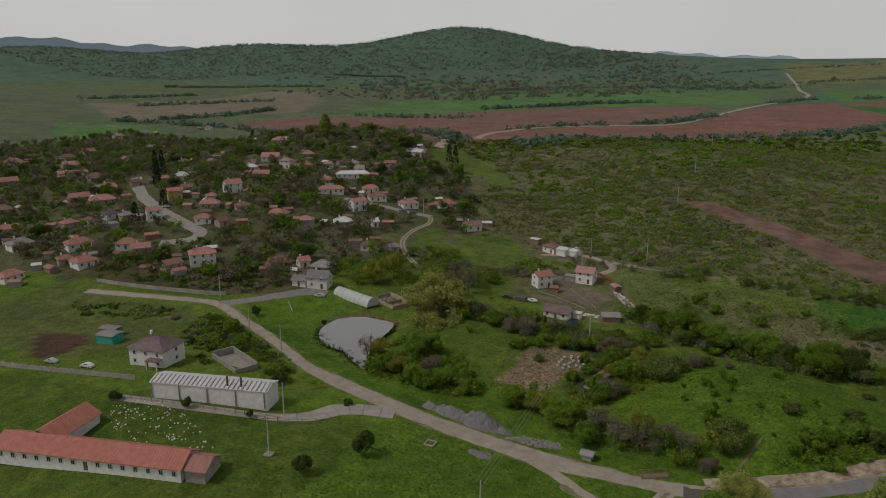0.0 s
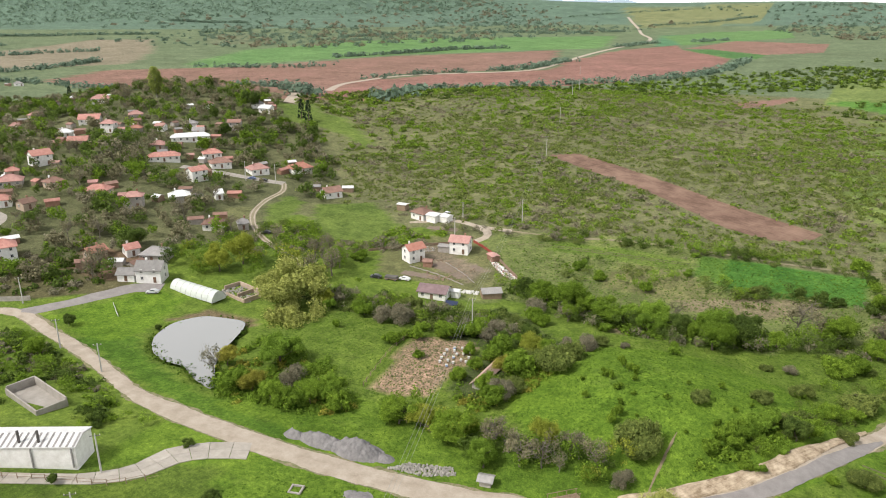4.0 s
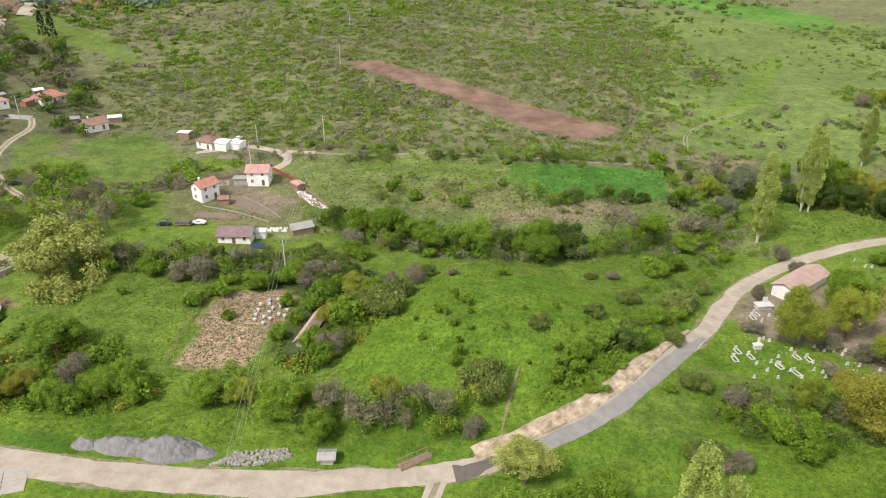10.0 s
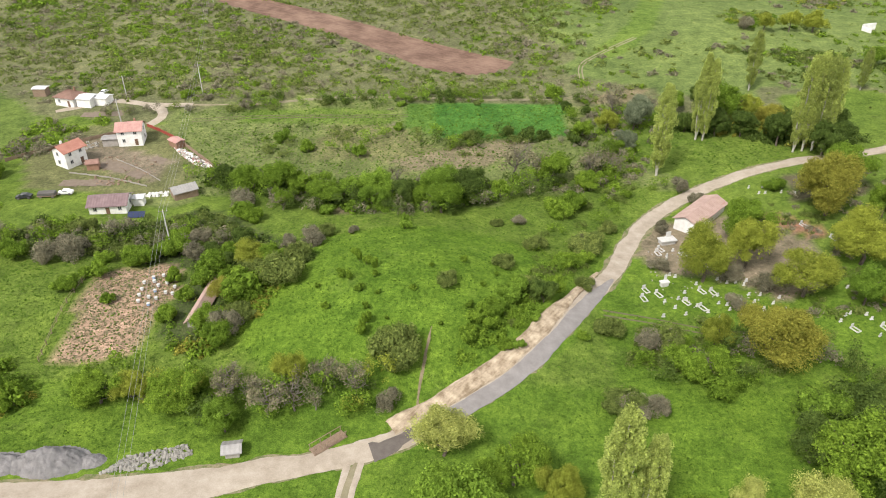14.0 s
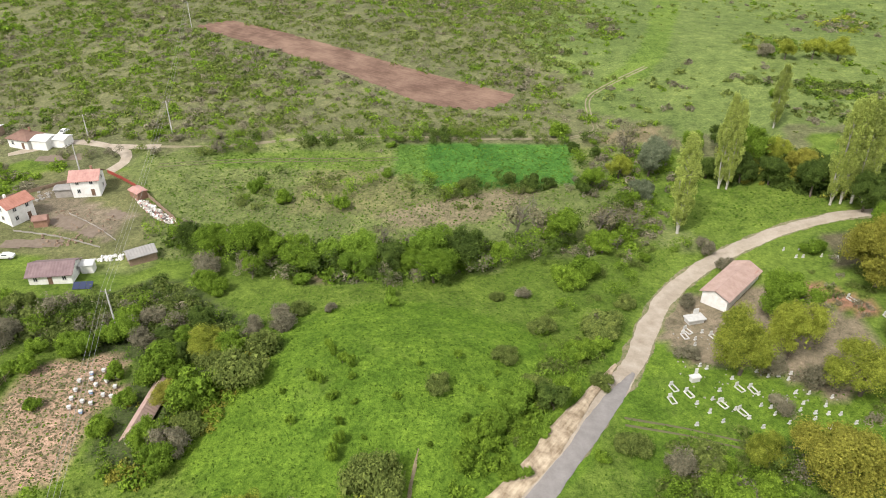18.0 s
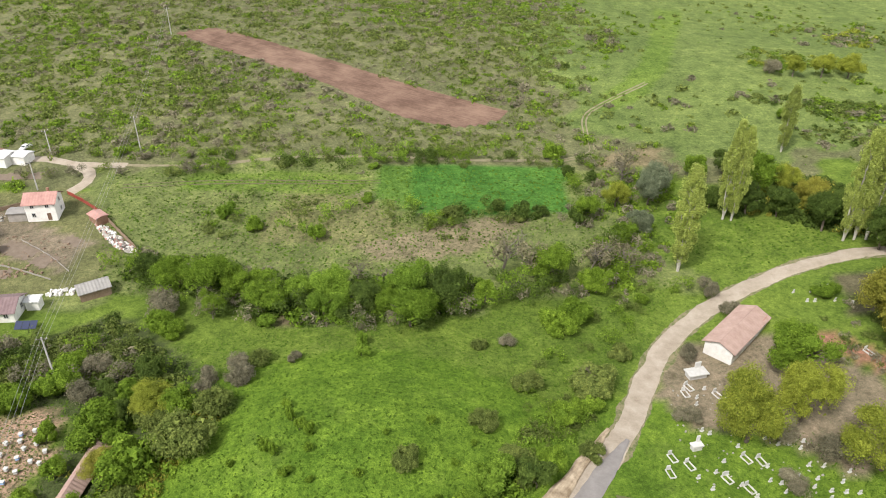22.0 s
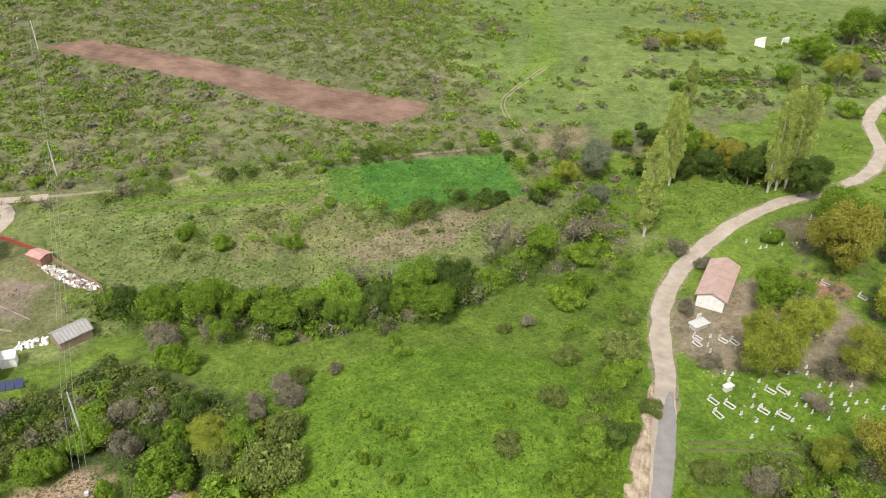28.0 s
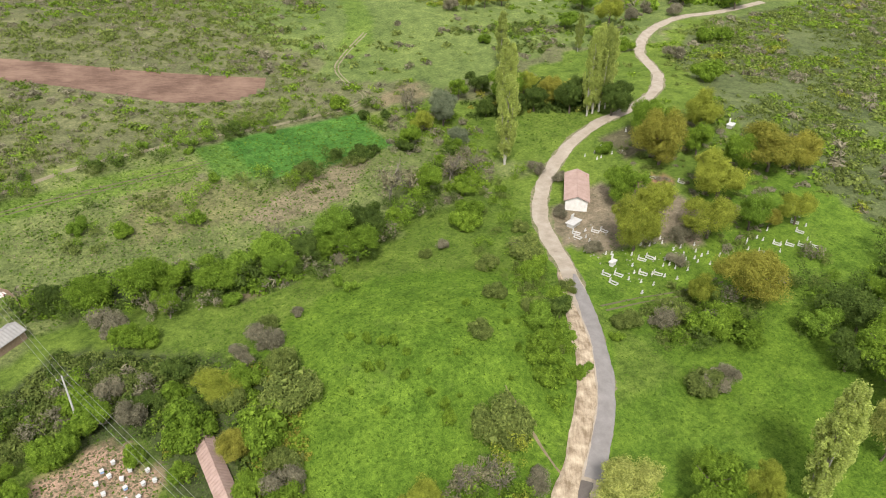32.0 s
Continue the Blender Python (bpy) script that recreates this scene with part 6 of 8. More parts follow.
def piece(name, s, material, parent, at, turn=0.0, label=""):
    ob = part(name, shared_box(name, s, material), None, parent, label)
    ob.matrix_basis = pose(*at, 0, 0, turn)
    return ob


def window(parent, at, turn, w=0.72, h=0.9):
    """A framed window with a dark pane and a sill; it faces the local -y."""
    key = ("window", round(w, 2), round(h, 2))
    if key not in SHARED:
        bm = bmesh.new()
        for c, s in (((-w / 2, 0, 0), (0.09, 0.1, h)), ((w / 2, 0, 0), (0.09, 0.1, h)), ((0, 0, h / 2), (w + 0.09, 0.1, 0.09)), ((0, 0, -h / 2), (w + 0.2, 0.16, 0.08)), ((0, 0, 0), (0.06, 0.08, h))):
            box(bm, c, s)
        mesh = bpy.data.meshes.new("window")
        bm.to_mesh(mesh)
        bm.free()
        mesh.materials.append(FRAME)
        SHARED[key] = mesh
    ob = part("window", SHARED[key], None, parent)
    ob.matrix_basis = pose(*at, 0, 0, turn)
    pane = part("pane", shared_box("pane", (w - 0.04, 0.03, h - 0.04), GLASS), None, ob)
    pane.matrix_basis = pose(0, 0.015, 0)
    return ob


def roof_mesh(length, depth, rise, over, hip, pitch_step=0.55):
    """A ribbed tiled roof with thickness: gabled, or hipped where hip is set back from the ends."""
    L, D = length / 2 + over, depth / 2 + over
    ridge = max(L - hip, 0.3) if hip else L
    drop = rise * over / (depth / 2)
    verts, faces = [], []

    def slope(a0, a1, b1, b0):
        """Ribs across a slope from its eave a0-a1 to its ridge b0-b1."""
        a0, a1, b0, b1 = map(np.array, (a0, a1, b0, b1))
        n = max(4, int(np.linalg.norm(a1 - a0) / pitch_step)) * 2
        nor = np.cross(a1 - a0, b0 - a0 + 1e-6)
        nor = nor / np.linalg.norm(nor)
        if nor[2] < 0:
            nor = -nor
        base = len(verts)
        for i in range(n + 1):
            u = i / n
            e, r = a0 + (a1 - a0) * u, b0 + (b1 - b0) * u
            up = nor * (0.05 if i % 2 else 0.0)
            verts.extend([tuple(e + up), tuple(r + up), tuple(e - nor * 0.12)])
        for i in range(n):
            k = base + 3 * i
            faces.append((k, k + 3, k + 4, k + 1))
            faces.append((k + 2, k + 5, k + 3, k))

    slope((-L, -D, -drop), (L, -D, -drop), (ridge, 0, rise), (-ridge, 0, rise))
    slope((L, D, -drop), (-L, D, -drop), (-ridge, 0, rise), (ridge, 0, rise))
    if hip:
        slope((L, -D, -drop), (L, D, -drop), (ridge, 0, rise), (ridge, 0, rise))
        slope((-L, D, -drop), (-L, -D, -drop), (-ridge, 0, rise), (-ridge, 0, rise))
    k = len(verts)
    verts.extend([(-L, -D, -drop - 0.1), (L, -D, -drop - 0.1), (L, D, -drop - 0.1), (-L, D, -drop - 0.1)])
    if hip:
        faces.append((k, k + 3, k + 2, k + 1))
    else:
        verts.extend([(-L, 0, rise - 0.12), (L, 0, rise - 0.12)])
        faces.extend([(k, k + 4, k + 5, k + 1), (k + 3, k + 2, k + 5, k + 4)])
    return mesh_of("roof", verts, faces)


def wall_mesh(length, depth, tall, rise, hip):
    """Outer walls; the ends rise to a gable where the roof is not hipped."""
    L, D = length / 2, depth / 2
    v = [(-L, -D, -0.8), (L, -D, -0.8), (L, D, -0.8), (-L, D, -0.8), (-L, -D, tall), (L, -D, tall), (L, D, tall), (-L, D, tall)]
    f = [(0, 1, 5, 4), (2, 3, 7, 6), (0, 3, 2, 1), (4, 5, 6, 7)]
    if hip:
        f += [(1, 2, 6, 5), (3, 0, 4, 7)]
    else:
        v += [(-L, 0, tall + rise - 0.13), (L, 0, tall + rise - 0.13)]
        f += [(1, 2, 6, 9, 5), (3, 0, 4, 8, 7)]
    return mesh_of("wall", v, f)


def house(x, y, length, depth, tall, turn, roof, wall=None, hip=None, label="", rise=None, windows=True, chimney=True, name="house", z=None, over=0.45, door=True):
    """A village house: walls, ribbed roof, chimney, windows and a door."""
    n = len(HOUSE_SPOTS)
    wall = wall or (PLASTER, PLASTER_WARM, PLASTER, PLASTER_GREY, BRICK)[n % 5]
    hip = (depth * 0.5 if n % 3 else 0) if hip is None else hip
    rise = rise or depth * 0.26
    HOUSE_SPOTS.append((x, y, length * 0.5 + 0.8))
    half = max(0.1, (length - depth) / 2)
    ux, uy = math.cos(radians(turn)) * half, math.sin(radians(turn)) * half
    HOUSE_LINES.append(([(x - ux, y - uy), (x + ux, y + uy)], depth / 2 + 0.3))
    root = new(name)
    tagged(root, label or f"village house with {ROOF_WORD[roof]} roof and {wall.name.replace('_', ' ')} walls", "house")
    root.matrix_basis = pose(x, y, ground_at(x, y) + 0.05 if z is None else z, 0, 0, turn)
    part("wall", wall_mesh(length, depth, tall, rise, hip), wall, root)
    top = part("roof", roof_mesh(length, depth, rise, over, hip), TILES[roof], root)
    top.matrix_basis = pose(0, 0, tall + 0.1)
    if chimney:
        c = part("chimney", shared_box("chimney", (0.5, 0.5, 1.1), BRICK if n % 2 else PLASTER), None, root)
        c.matrix_basis = pose(length * (0.22 if n % 2 else -0.2), depth * 0.12, tall + rise * 0.85 + 0.35)
    if windows:
        for floor in range(1 if tall < 3.5 else 2):
            zc = 1.3 + 2.0 * floor
            k = max(1, int(length / 2.4))
            for i in range(k):
                u = (i + 0.5) / k - 0.5
                if floor == 0 and i == k // 2 and door:
                    d = part("door", shared_box("door", (0.78, 0.1, 1.62), DOORWOOD), None, root)
                    d.matrix_basis = pose(u * length, -depth / 2 - 0.02, 0.8)
                    continue
                window(root, (u * length, -depth / 2 - 0.03, zc), 0)
            window(root, (length / 2 + 0.03, 0.1 * depth, zc), 90)
            window(root, (-length / 2 - 0.03, 0.1 * depth, zc), -90)
    return root


def shed_roof_building(name, x, y, length, depth, tall, turn, roof, wall, label, rise=0.5, category="shed"):
    """A plain building with a one-way or low roof."""
    root = house(x, y, length, depth, tall, turn, roof, wall, 0, label, rise, windows=False, chimney=False, name=name, over=0.25)
    root["category"] = category
    return root


# houses of the village
# roof, walls (2: two storeys), place and frontage
VILLAGE = [
    ("red", "w", -420.7, 165.5, 21.2), ("brown", "w", -383.4, 160.7, 10.7), ("red", "g", -326.4, 139.2, 10.8), ("red", "b", -316.5, 119.3, 11.8),
    ("red", "b", -294.6, 119.6, 14.0), ("dark", "w", -266.0, 108.1, 7.7), ("pink", "w2", -245.6, 115.7, 7.4), ("red", "b", -306.8, 159.0, 7.6),
    ("white", "w", -303.0, 165.7, 9.1), ("orange", "y2", -264.6, 137.5, 8.0), ("pink", "g", -238.0, 137.4, 10.0), ("red", "b", -248.4, 145.2, 5.2),
    ("red", "w2", -252.0, 159.2, 9.3), ("red", "w", -224.5, 124.6, 8.2), ("white", "w", -285.7, 195.8, 7.6), ("red", "w", -297.0, 218.3, 12.2),
    ("pink", "w2", -276.5, 211.7, 7.7), ("pink", "w", -328.5, 200.8, 5.7), ("red", "b", -267.0, 188.0, 10.1), ("red", "b", -206.5, 147.8, 10.5),
    ("red", "w2", -187.3, 98.9, 11.1), ("orange", "b", -166.6, 113.2, 6.8), ("red", "w", -242.8, 83.2, 11.7), ("red", "w", -224.8, 93.0, 10.1),
    ("red", "b", -216.4, 92.9, 7.6), ("red", "w", -221.6, 74.7, 9.7), ("red", "b", -231.3, 72.4, 6.2), ("brown", "b", -192.4, 89.9, 8.0),
    ("red", "b", -272.8, 93.7, 7.7), ("brown", "b", -509.9, 203.8, 13.9), ("pink", "b", -465.8, 185.0, 12.7), ("pink", "g", -284.6, 234.5, 8.1),
    ("orange", "g", -266.2, 217.8, 6.7), ("pink", "w", -260.5, 227.4, 5.2), ("pink", "g", -238.0, 204.8, 8.4), ("white", "w", -239.1, 223.9, 21.9),
    ("grey", "w", -243.4, 233.6, 6.6), ("red", "w", -223.3, 193.4, 16.0), ("grey", "w", -253.8, 240.1, 6.2), ("brown", "g2", -237.2, 251.5, 7.7),
    ("brown", "w", -270.5, 268.7, 7.3), ("grey", "w", -253.7, 287.9, 8.4), ("white", "w", -245.2, 284.8, 8.2), ("red", "w", -215.0, 211.7, 9.5),
    ("brown", "w", -203.3, 203.8, 10.5), ("red", "w2", -196.5, 184.0, 8.6), ("pink", "w", -188.0, 208.6, 9.8), ("orange", "w", -177.3, 222.8, 11.7),
    ("brown", "w", -149.5, 205.2, 9.0), ("pink", "g2", -189.1, 147.4, 7.8), ("white", "g", -182.9, 161.6, 9.1), ("white", "w", -176.5, 173.4, 3.5),
    ("brown", "w", -155.6, 148.7, 7.8), ("grey", "g", -149.2, 155.1, 4.1), ("red", "w", -160.0, 120.0, 4.9), ("grey", "g", -150.8, 120.9, 9.5),
    ("pink", "w2", -595.6, 290.0, 12.1), ("grey", "w", -620.5, 328.8, 9.9), ("grey", "w", -614.4, 395.2, 9.1), ("pink", "w", -331.3, 253.3, 12.6),
    ("grey", "w", -512.3, 271.5, 9.8), ("white", "w", -372.7, 267.3, 4.7), ("pink", "b", -448.8, 214.7, 10.6), ("brown", "g", -529.0, 228.6, 12.1),
    ("brown", "b", -351.5, 198.3, 8.7), ("pink", "b", -342.3, 221.6, 7.8), ("grey", "w", -419.4, 227.1, 8.1), ("brown", "b", -316.5, 148.7, 7.6),
    ("grey", "b", -257.3, 110.3, 6.3), ("brown", "b", -215.8, 127.2, 5.8), ("brown", "b", -225.0, 144.6, 7.3), ("brown", "w", -267.3, 99.7, 6.4),
    ("brown", "b", -272.2, 148.7, 6.1), ("red", "w", -231.4, 54.0, 10.0), ("grey", "w", -264.4, 71.5, 11.3), ("red", "b", -429.2, 131.9, 13.5),
    ("pink", "w", -516.3, 170.2, 13.8), ("brown", "b", -335.3, 92.4, 10.8), ("red", "b", -291.6, 78.5, 8.1),
]
WALLS = {"w": PLASTER, "g": PLASTER_GREY, "b": PLASTER_WARM, "y": surface("yellow_plaster", (0.42, 0.29, 0.09), (0.56, 0.41, 0.16), 0.8, 0.9, 0.2, 8.0)}
jitter = np.random.default_rng(15)
for roof, walls, x, y, front in VILLAGE:
    long_house = front > 14.5
    front = front * 0.76
    deep = 5.2 if long_house else float(np.clip(front * jitter.uniform(0.68, 0.92), 4.2, 7.4))
    facing = math.degrees(math.atan2(-x, y)) + (float(jitter.uniform(-6, 6)) if long_house else float(jitter.uniform(-32, 32)))
    away = math.hypot(x, y)
    house(x + x / away * deep * 0.5, y + y / away * deep * 0.5, front, deep, 4.1 if "2" in walls else 2.3, facing, roof, WALLS[walls[0]])

# the white houses on the slope
house(-81.6, 177.9, 5.9, 5.2, 3.9, 10, "pink", PLASTER, 0, "white two-storey house with a faded red gable roof", 1.35)
house(-91.6, 165.2, 5.6, 4.3, 4.1, 62, "orange", PLASTER, 0, "white two-storey house with an orange tiled roof", 1.25)
house(-108.0, 202.0, 6.4, 5.4, 2.5, -18, "brown", PLASTER, 3.4, "white cottage with a hipped brown tiled roof", 1.5)
shed_roof_building("annex", -102.6, 200.8, 4.2, 4.6, 2.3, -10, "white", PLASTER, "low white annex with a pale sheet roof beside the cottage", 0.5, "annex")
shed_roof_building("annex", -98.6, 201.6, 3.8, 3.6, 2.0, -10, "white", PLASTER, "small white outbuilding with a pale sheet roof", 0.4, "annex")
house(-73.2, 143.4, 7.6, 5.4, 2.1, 8, "plum", PLASTER, 0, "low white house with a plum-brown roof", 1.2, chimney=False)
shed_roof_building("shed", -68.2, 146.0, 2.2, 2.0, 1.8, 8, "white", PLASTER, "small white garden shed with a flat roof", 0.2)
shed_roof_building("shed", -85.6, 163.2, 2.6, 2.3, 1.6, 15, "brown", BRICK, "small brick shed with a red-brown roof", 0.6)
shed_roof_building("shed", -69.7, 176.0, 3.6, 2.4, 1.6, -40, "pink", BRICK, "low shed with faded red sheets by the garden fence", 0.3)
shed_roof_building("lean_to", -60.0, 151.0, 5.2, 3.6, 1.7, 35, "grey", WOODEN, "sagging lean-to with silvery sheet roof", 0.9)
shed_roof_building("shed", -86.4, 176.2, 3.6, 2.8, 1.8, 10, "grey", PLASTER_GREY, "low grey outbuilding beside the white house", 0.3)
shed_roof_building("canopy", -119.5, 208.0, 3.6, 2.6, 2.2, 0, "white", WOODEN, "small open shelter with a white roof", 0.2)
# the farm by the road: store, villa, long barn
store = house(-96.4, 39.9, 25.5, 5.4, 3.6, 27.0, "white", PLASTER, 0, "long white store with a ribbed light metal roof", 0.75, windows=False, chimney=False, name="store", over=0.2)
store["category"] = "store"
for k in range(5):
    piece("pilaster", (0.22, 0.14, 3.4), TILES["grey"], store, (-12.6 + k * 6.2, -2.84, 1.7))
for k in (4.0, 7.0):
    piece("flue", (0.32, 0.32, 2.2), TILES["dark"], store, (k, -1.9, 4.9), label="black stove pipe")
for k in range(26):
    piece("roof_rib", (0.3, 2.9, 0.08), TILES["grey"], store, (-12.4 + k, -1.45, 4.11)).rotation_euler = (math.atan(0.75 / 2.8), 0, 0)
villa = house(-125.2, 44.2, 9.5, 7.6, 4.4, 20, "plum", PLASTER, 4.4, "two-storey villa with a dark plum hipped roof", 2.2)
piece("porch_roof", (3.4, 2.6, 0.2), TILES["plum"], villa, (3.0, -4.7, 2.5), label="small plum porch roof")
for k in (1.6, 4.4):
    piece("porch_post", (0.2, 0.2, 2.4), PLASTER, villa, (k, -5.8, 1.2))
TILES["barn"] = surface("barn_tiles", (0.34, 0.12, 0.085), (0.52, 0.225, 0.165), 0.7, 0.85, 0.5, 7.0)
ROOF_WORD["barn"] = "weathered red tiled"
barn = house(-93.2, 13.4, 36, 6.2, 2.4, 26.5, "barn", PLASTER, 0, "long farm building with weathered red tiles and small windows", 1.7, chimney=False, name="barn")
barn["category"] = "barn"
house(-106.2, 14.0, 11, 6.0, 2.5, 112, "barn", PLASTER, 0, "short wing of the farm with red tiles", 1.7, chimney=False, name="barn_wing", windows=False)
house(-74.9, 22.4, 3.6, 5.2, 2.2, 26.5, "red", PLASTER_GREY, 0, "low end annex of the long barn", 1.2, chimney=False, name="annex", windows=False)
shed_roof_building("shed", -149.7, 45.4, 5.0, 4.0, 2.2, 20, "grey", WOODEN, "garden shed with a teal tarpaulin roof", 0.3).children[1].data.materials[0] = surface("teal_tarpaulin", (0.03, 0.28, 0.22), (0.06, 0.42, 0.33), 0.8, 0.6, 0.3)
shed_roof_building("shed", -155.2, 48.5, 5.0, 3.0, 2.0, 20, "grey", WOODEN, "low shed with a bluish sheet roof", 0.3)
# the roofless concrete shell behind the store
shell = new("ruined_shell")
tagged(shell, "roofless concrete shell in the long grass", "ruin")
shell.matrix_basis = pose(-110.5, 55.0, ground_at(-110.5, 55.0), 0, 0, -12)
for c, s in (((0, 2.6, 0.8), (13, 0.3, 2.0)), ((0, -2.6, 0.6), (13, 0.3, 1.6)), ((6.4, 0, 0.6), (0.3, 5, 1.6)), ((-6.4, 0, 0.8), (0.3, 5, 2.0))):
    piece("wall", s, CONCRETE, shell, c)
piece("slab", (12.6, 5, 0.2), CONCRETE, shell, (0, 0, 0.05))
# white house and the long greenhouse by the pond
house(-144.0, 112.6, 6.8, 5.2, 3.6, 25, "grey", PLASTER, 0, "white two-storey house with a grey gable roof", 1.8)
house(-149.5, 109.5, 4.6, 3.8, 2.0, 25, "grey", PLASTER, 0, "low white garage with a grey roof", 1.2, chimney=False)
green_house = new("greenhouse")
tagged(green_house, "long greenhouse with a whitish film cover", "greenhouse")
green_house.matrix_basis = pose(-127.5, 112.2, ground_at(-127.5, 112.2), 0, 0, -7)
arch = [(math.cos(a) * 2.2, math.sin(a) * 2.6) for a in np.linspace(0, math.pi, 11)]
gv = [(xx, ay, az) for xx in np.linspace(-8.5, 8.5, 18) for ay, az in arch]
gf = [(i * 11 + k, i * 11 + k + 1, (i + 1) * 11 + k + 1, (i + 1) * 11 + k) for i in range(17) for k in range(10)]
gf += [tuple(range(11)), tuple(17 * 11 + k for k in range(10, -1, -1))]
part("film_cover", mesh_of("film_cover", gv, gf), surface("film", (0.42, 0.45, 0.42), (0.54, 0.57, 0.54), 0.8, 0.45, 0.1), green_house)
for k in range(9):
    hoop_v, hoop_f = tube([(-8.5 + k * 2.125, ay * 1.01, az * 1.01) for ay, az in arch], [0.04] * 11, 4)
    part("hoop", mesh_of("hoop", hoop_v, hoop_f), TILES["grey"], green_house)
# brick ruin beside the greenhouse
ruin = new("ruined_house")
tagged(ruin, "broken walls of a roofless house with rubble", "ruin")
ruin.matrix_basis = pose(-117.5, 118.0, ground_at(-117.5, 118), 0, 0, -15)
for c, s in (((0, 3, 0.6), (11, 0.4, 1.7)), ((1.5, -3, 0.3), (8, 0.4, 0.9)), ((5.4, 0, 0.4), (0.4, 6, 1.2)), ((-5.4, 0.6, 0.6), (0.4, 4.8, 1.7)), ((1, 0.4, 0.4), (0.3, 5, 1.2))):
    piece("wall", s, PLASTER_WARM, ruin, c)
# the low building by the graves
chapel = house(52.1, 139.9, 13.2, 4.7, 2.3, 47, "pale", PLASTER, 0, "long low white building with a worn pale red roof", 1.0, chimney=False, name="chapel", windows=False)
chapel["category"] = "chapel"
window(chapel, (-6.34, 0.8, 1.3), -90, 0.5, 0.6)
piece("door", (0.1, 0.8, 1.6), WOODEN, chapel, (-6.33, -0.7, 0.8))
piece("end_cloth", (1.6, 0.1, 0.5), TILES["red"], chapel, (5.6, -2.2, 2.3), label="red strip at the eave")
# the sunken shed roof on the hillock's flank
sunk = house(-41.2, 105.6, 12.4, 1.9, 0.9, 87, "pale", PLASTER_GREY, 0, "half-sunken shed with a long rusty pink roof", 0.8, chimney=False, name="sunken_shed", windows=False)
sunk["category"] = "shed"
# stone hut by the road
hut = house(-28.4, 73.6, 1.8, 1.5, 1.25, 10, "grey", PLASTER_GREY, 0, "tiny stone hut with a slab roof", 0.35, chimney=False, name="hut", windows=False)
hut["category"] = "hut"
# white ruin on the far meadow
shell2 = new("ruined_house")
tagged(shell2, "small white ruined walls on the meadow", "ruin")
shell2.matrix_basis = pose(148.5, 265, ground_at(148.5, 265), 0, 0, 20)
for c, s in (((0, 2, 1.0), (6, 0.4, 2.6)), ((-3, 0, 0.6), (0.4, 4, 1.8)), ((9, -2, 0.9), (4, 0.4, 2.4))):
    piece("wall", s, PLASTER, shell2, c)
# small outbuildings among the gardens
rng = np.random.default_rng(17)
for hx, hy, hr in HOUSE_SPOTS[:78] + HOUSE_SPOTS[:78]:
    a, far = rng.uniform(0, 6.28), hr + rng.uniform(2.5, 6.0)
    x, y = hx + far * math.cos(a), hy + far * math.sin(a)
    if min(near_line(STREET, x, y), near_line(STREET_EAST, x, y), near_line(ROAD_WEST, x, y), near_line(TRACK, x, y)) < 5.5:
        continue
    if any((x - p) ** 2 + (y - q) ** 2 < (r + 1.5) ** 2 for p, q, r in HOUSE_SPOTS):
        continue
    roof = ("grey", "brown", "red", "pink", "brown", "white")[int(rng.integers(6))]
    shed_roof_building("outbuilding", x, y, float(rng.uniform(2.6, 5)), float(rng.uniform(2.2, 3.2)), 1.7, float(rng.uniform(0, 90)), roof, (PLASTER_GREY, BRICK, WOODEN)[int(rng.integers(3))], f"low garden outbuilding with {ROOF_WORD[roof]} roof", 0.6, "outbuilding")
HOUSE_LINES += [([(-136, 113), (-119, 111)], 2.8), ([(-122, 119), (-113, 117)], 3.5), ([(-117, 56), (-104, 54)], 3.2)]
near_trees()
thickets()
wild_growth()
village_trees()


# ---- smaller things ----
def water():
    mat, nt, bsdf = tree_of("pond_water")
    bsdf.inputs["Base Color"].default_value = (0.2, 0.2, 0.19, 1)
    bsdf.inputs["Roughness"].default_value = 0.06
    bsdf.inputs["Specular IOR Level"].default_value = 1.0
    bsdf.inputs["IOR"].default_value = 1.9
    ripple = node(nt, "ShaderNodeTexNoise", Scale=1.2, Detail=4.0)
    b = node(nt, "ShaderNodeBump", Strength=0.05, Distance=0.05)
    nt.links.new(ripple.outputs["Fac"], b.inputs["Height"])
    nt.links.new(b.outputs[0], bsdf.inputs["Normal"])
    shore = smooth_line([*POND, POND[0]], 1.0)
    c = shore.mean(0)
    top = max(float(height(*p)) for p in shore) + 0.03
    verts = [(*(c + (p - c) * 1.02), top) for p in shore] + [(*c, top)]
    faces = [(i, (i + 1) % len(shore), len(shore)) for i in range(len(shore))]
    tagged(new("water", mesh_of("water", verts, faces, mat)), "still grey pond that mirrors the pale sky", "pond", kind="structure")
    rng = np.random.default_rng(5)
    p = np.repeat(shore, 4, 0) + rng.normal(0, 0.9, (len(shore) * 4, 2))
    v, f = leaves(np.column_stack([p, height(p[:, 0], p[:, 1]) + 0.4]), rng.uniform(0.2, 0.5, len(p)), 8, 0.28, rng, 1.0)
    tagged(new("reeds", mesh_np("reeds", v, f, LEAF["grass"])), "dull green reeds round the pond", "reeds", kind="stuff")


water()

# utility poles with cross-arms, insulators and three wires
POLE = surface("pole_concrete", (0.34, 0.33, 0.31), (0.48, 0.465, 0.44), 2.0, 0.85, 0.2)


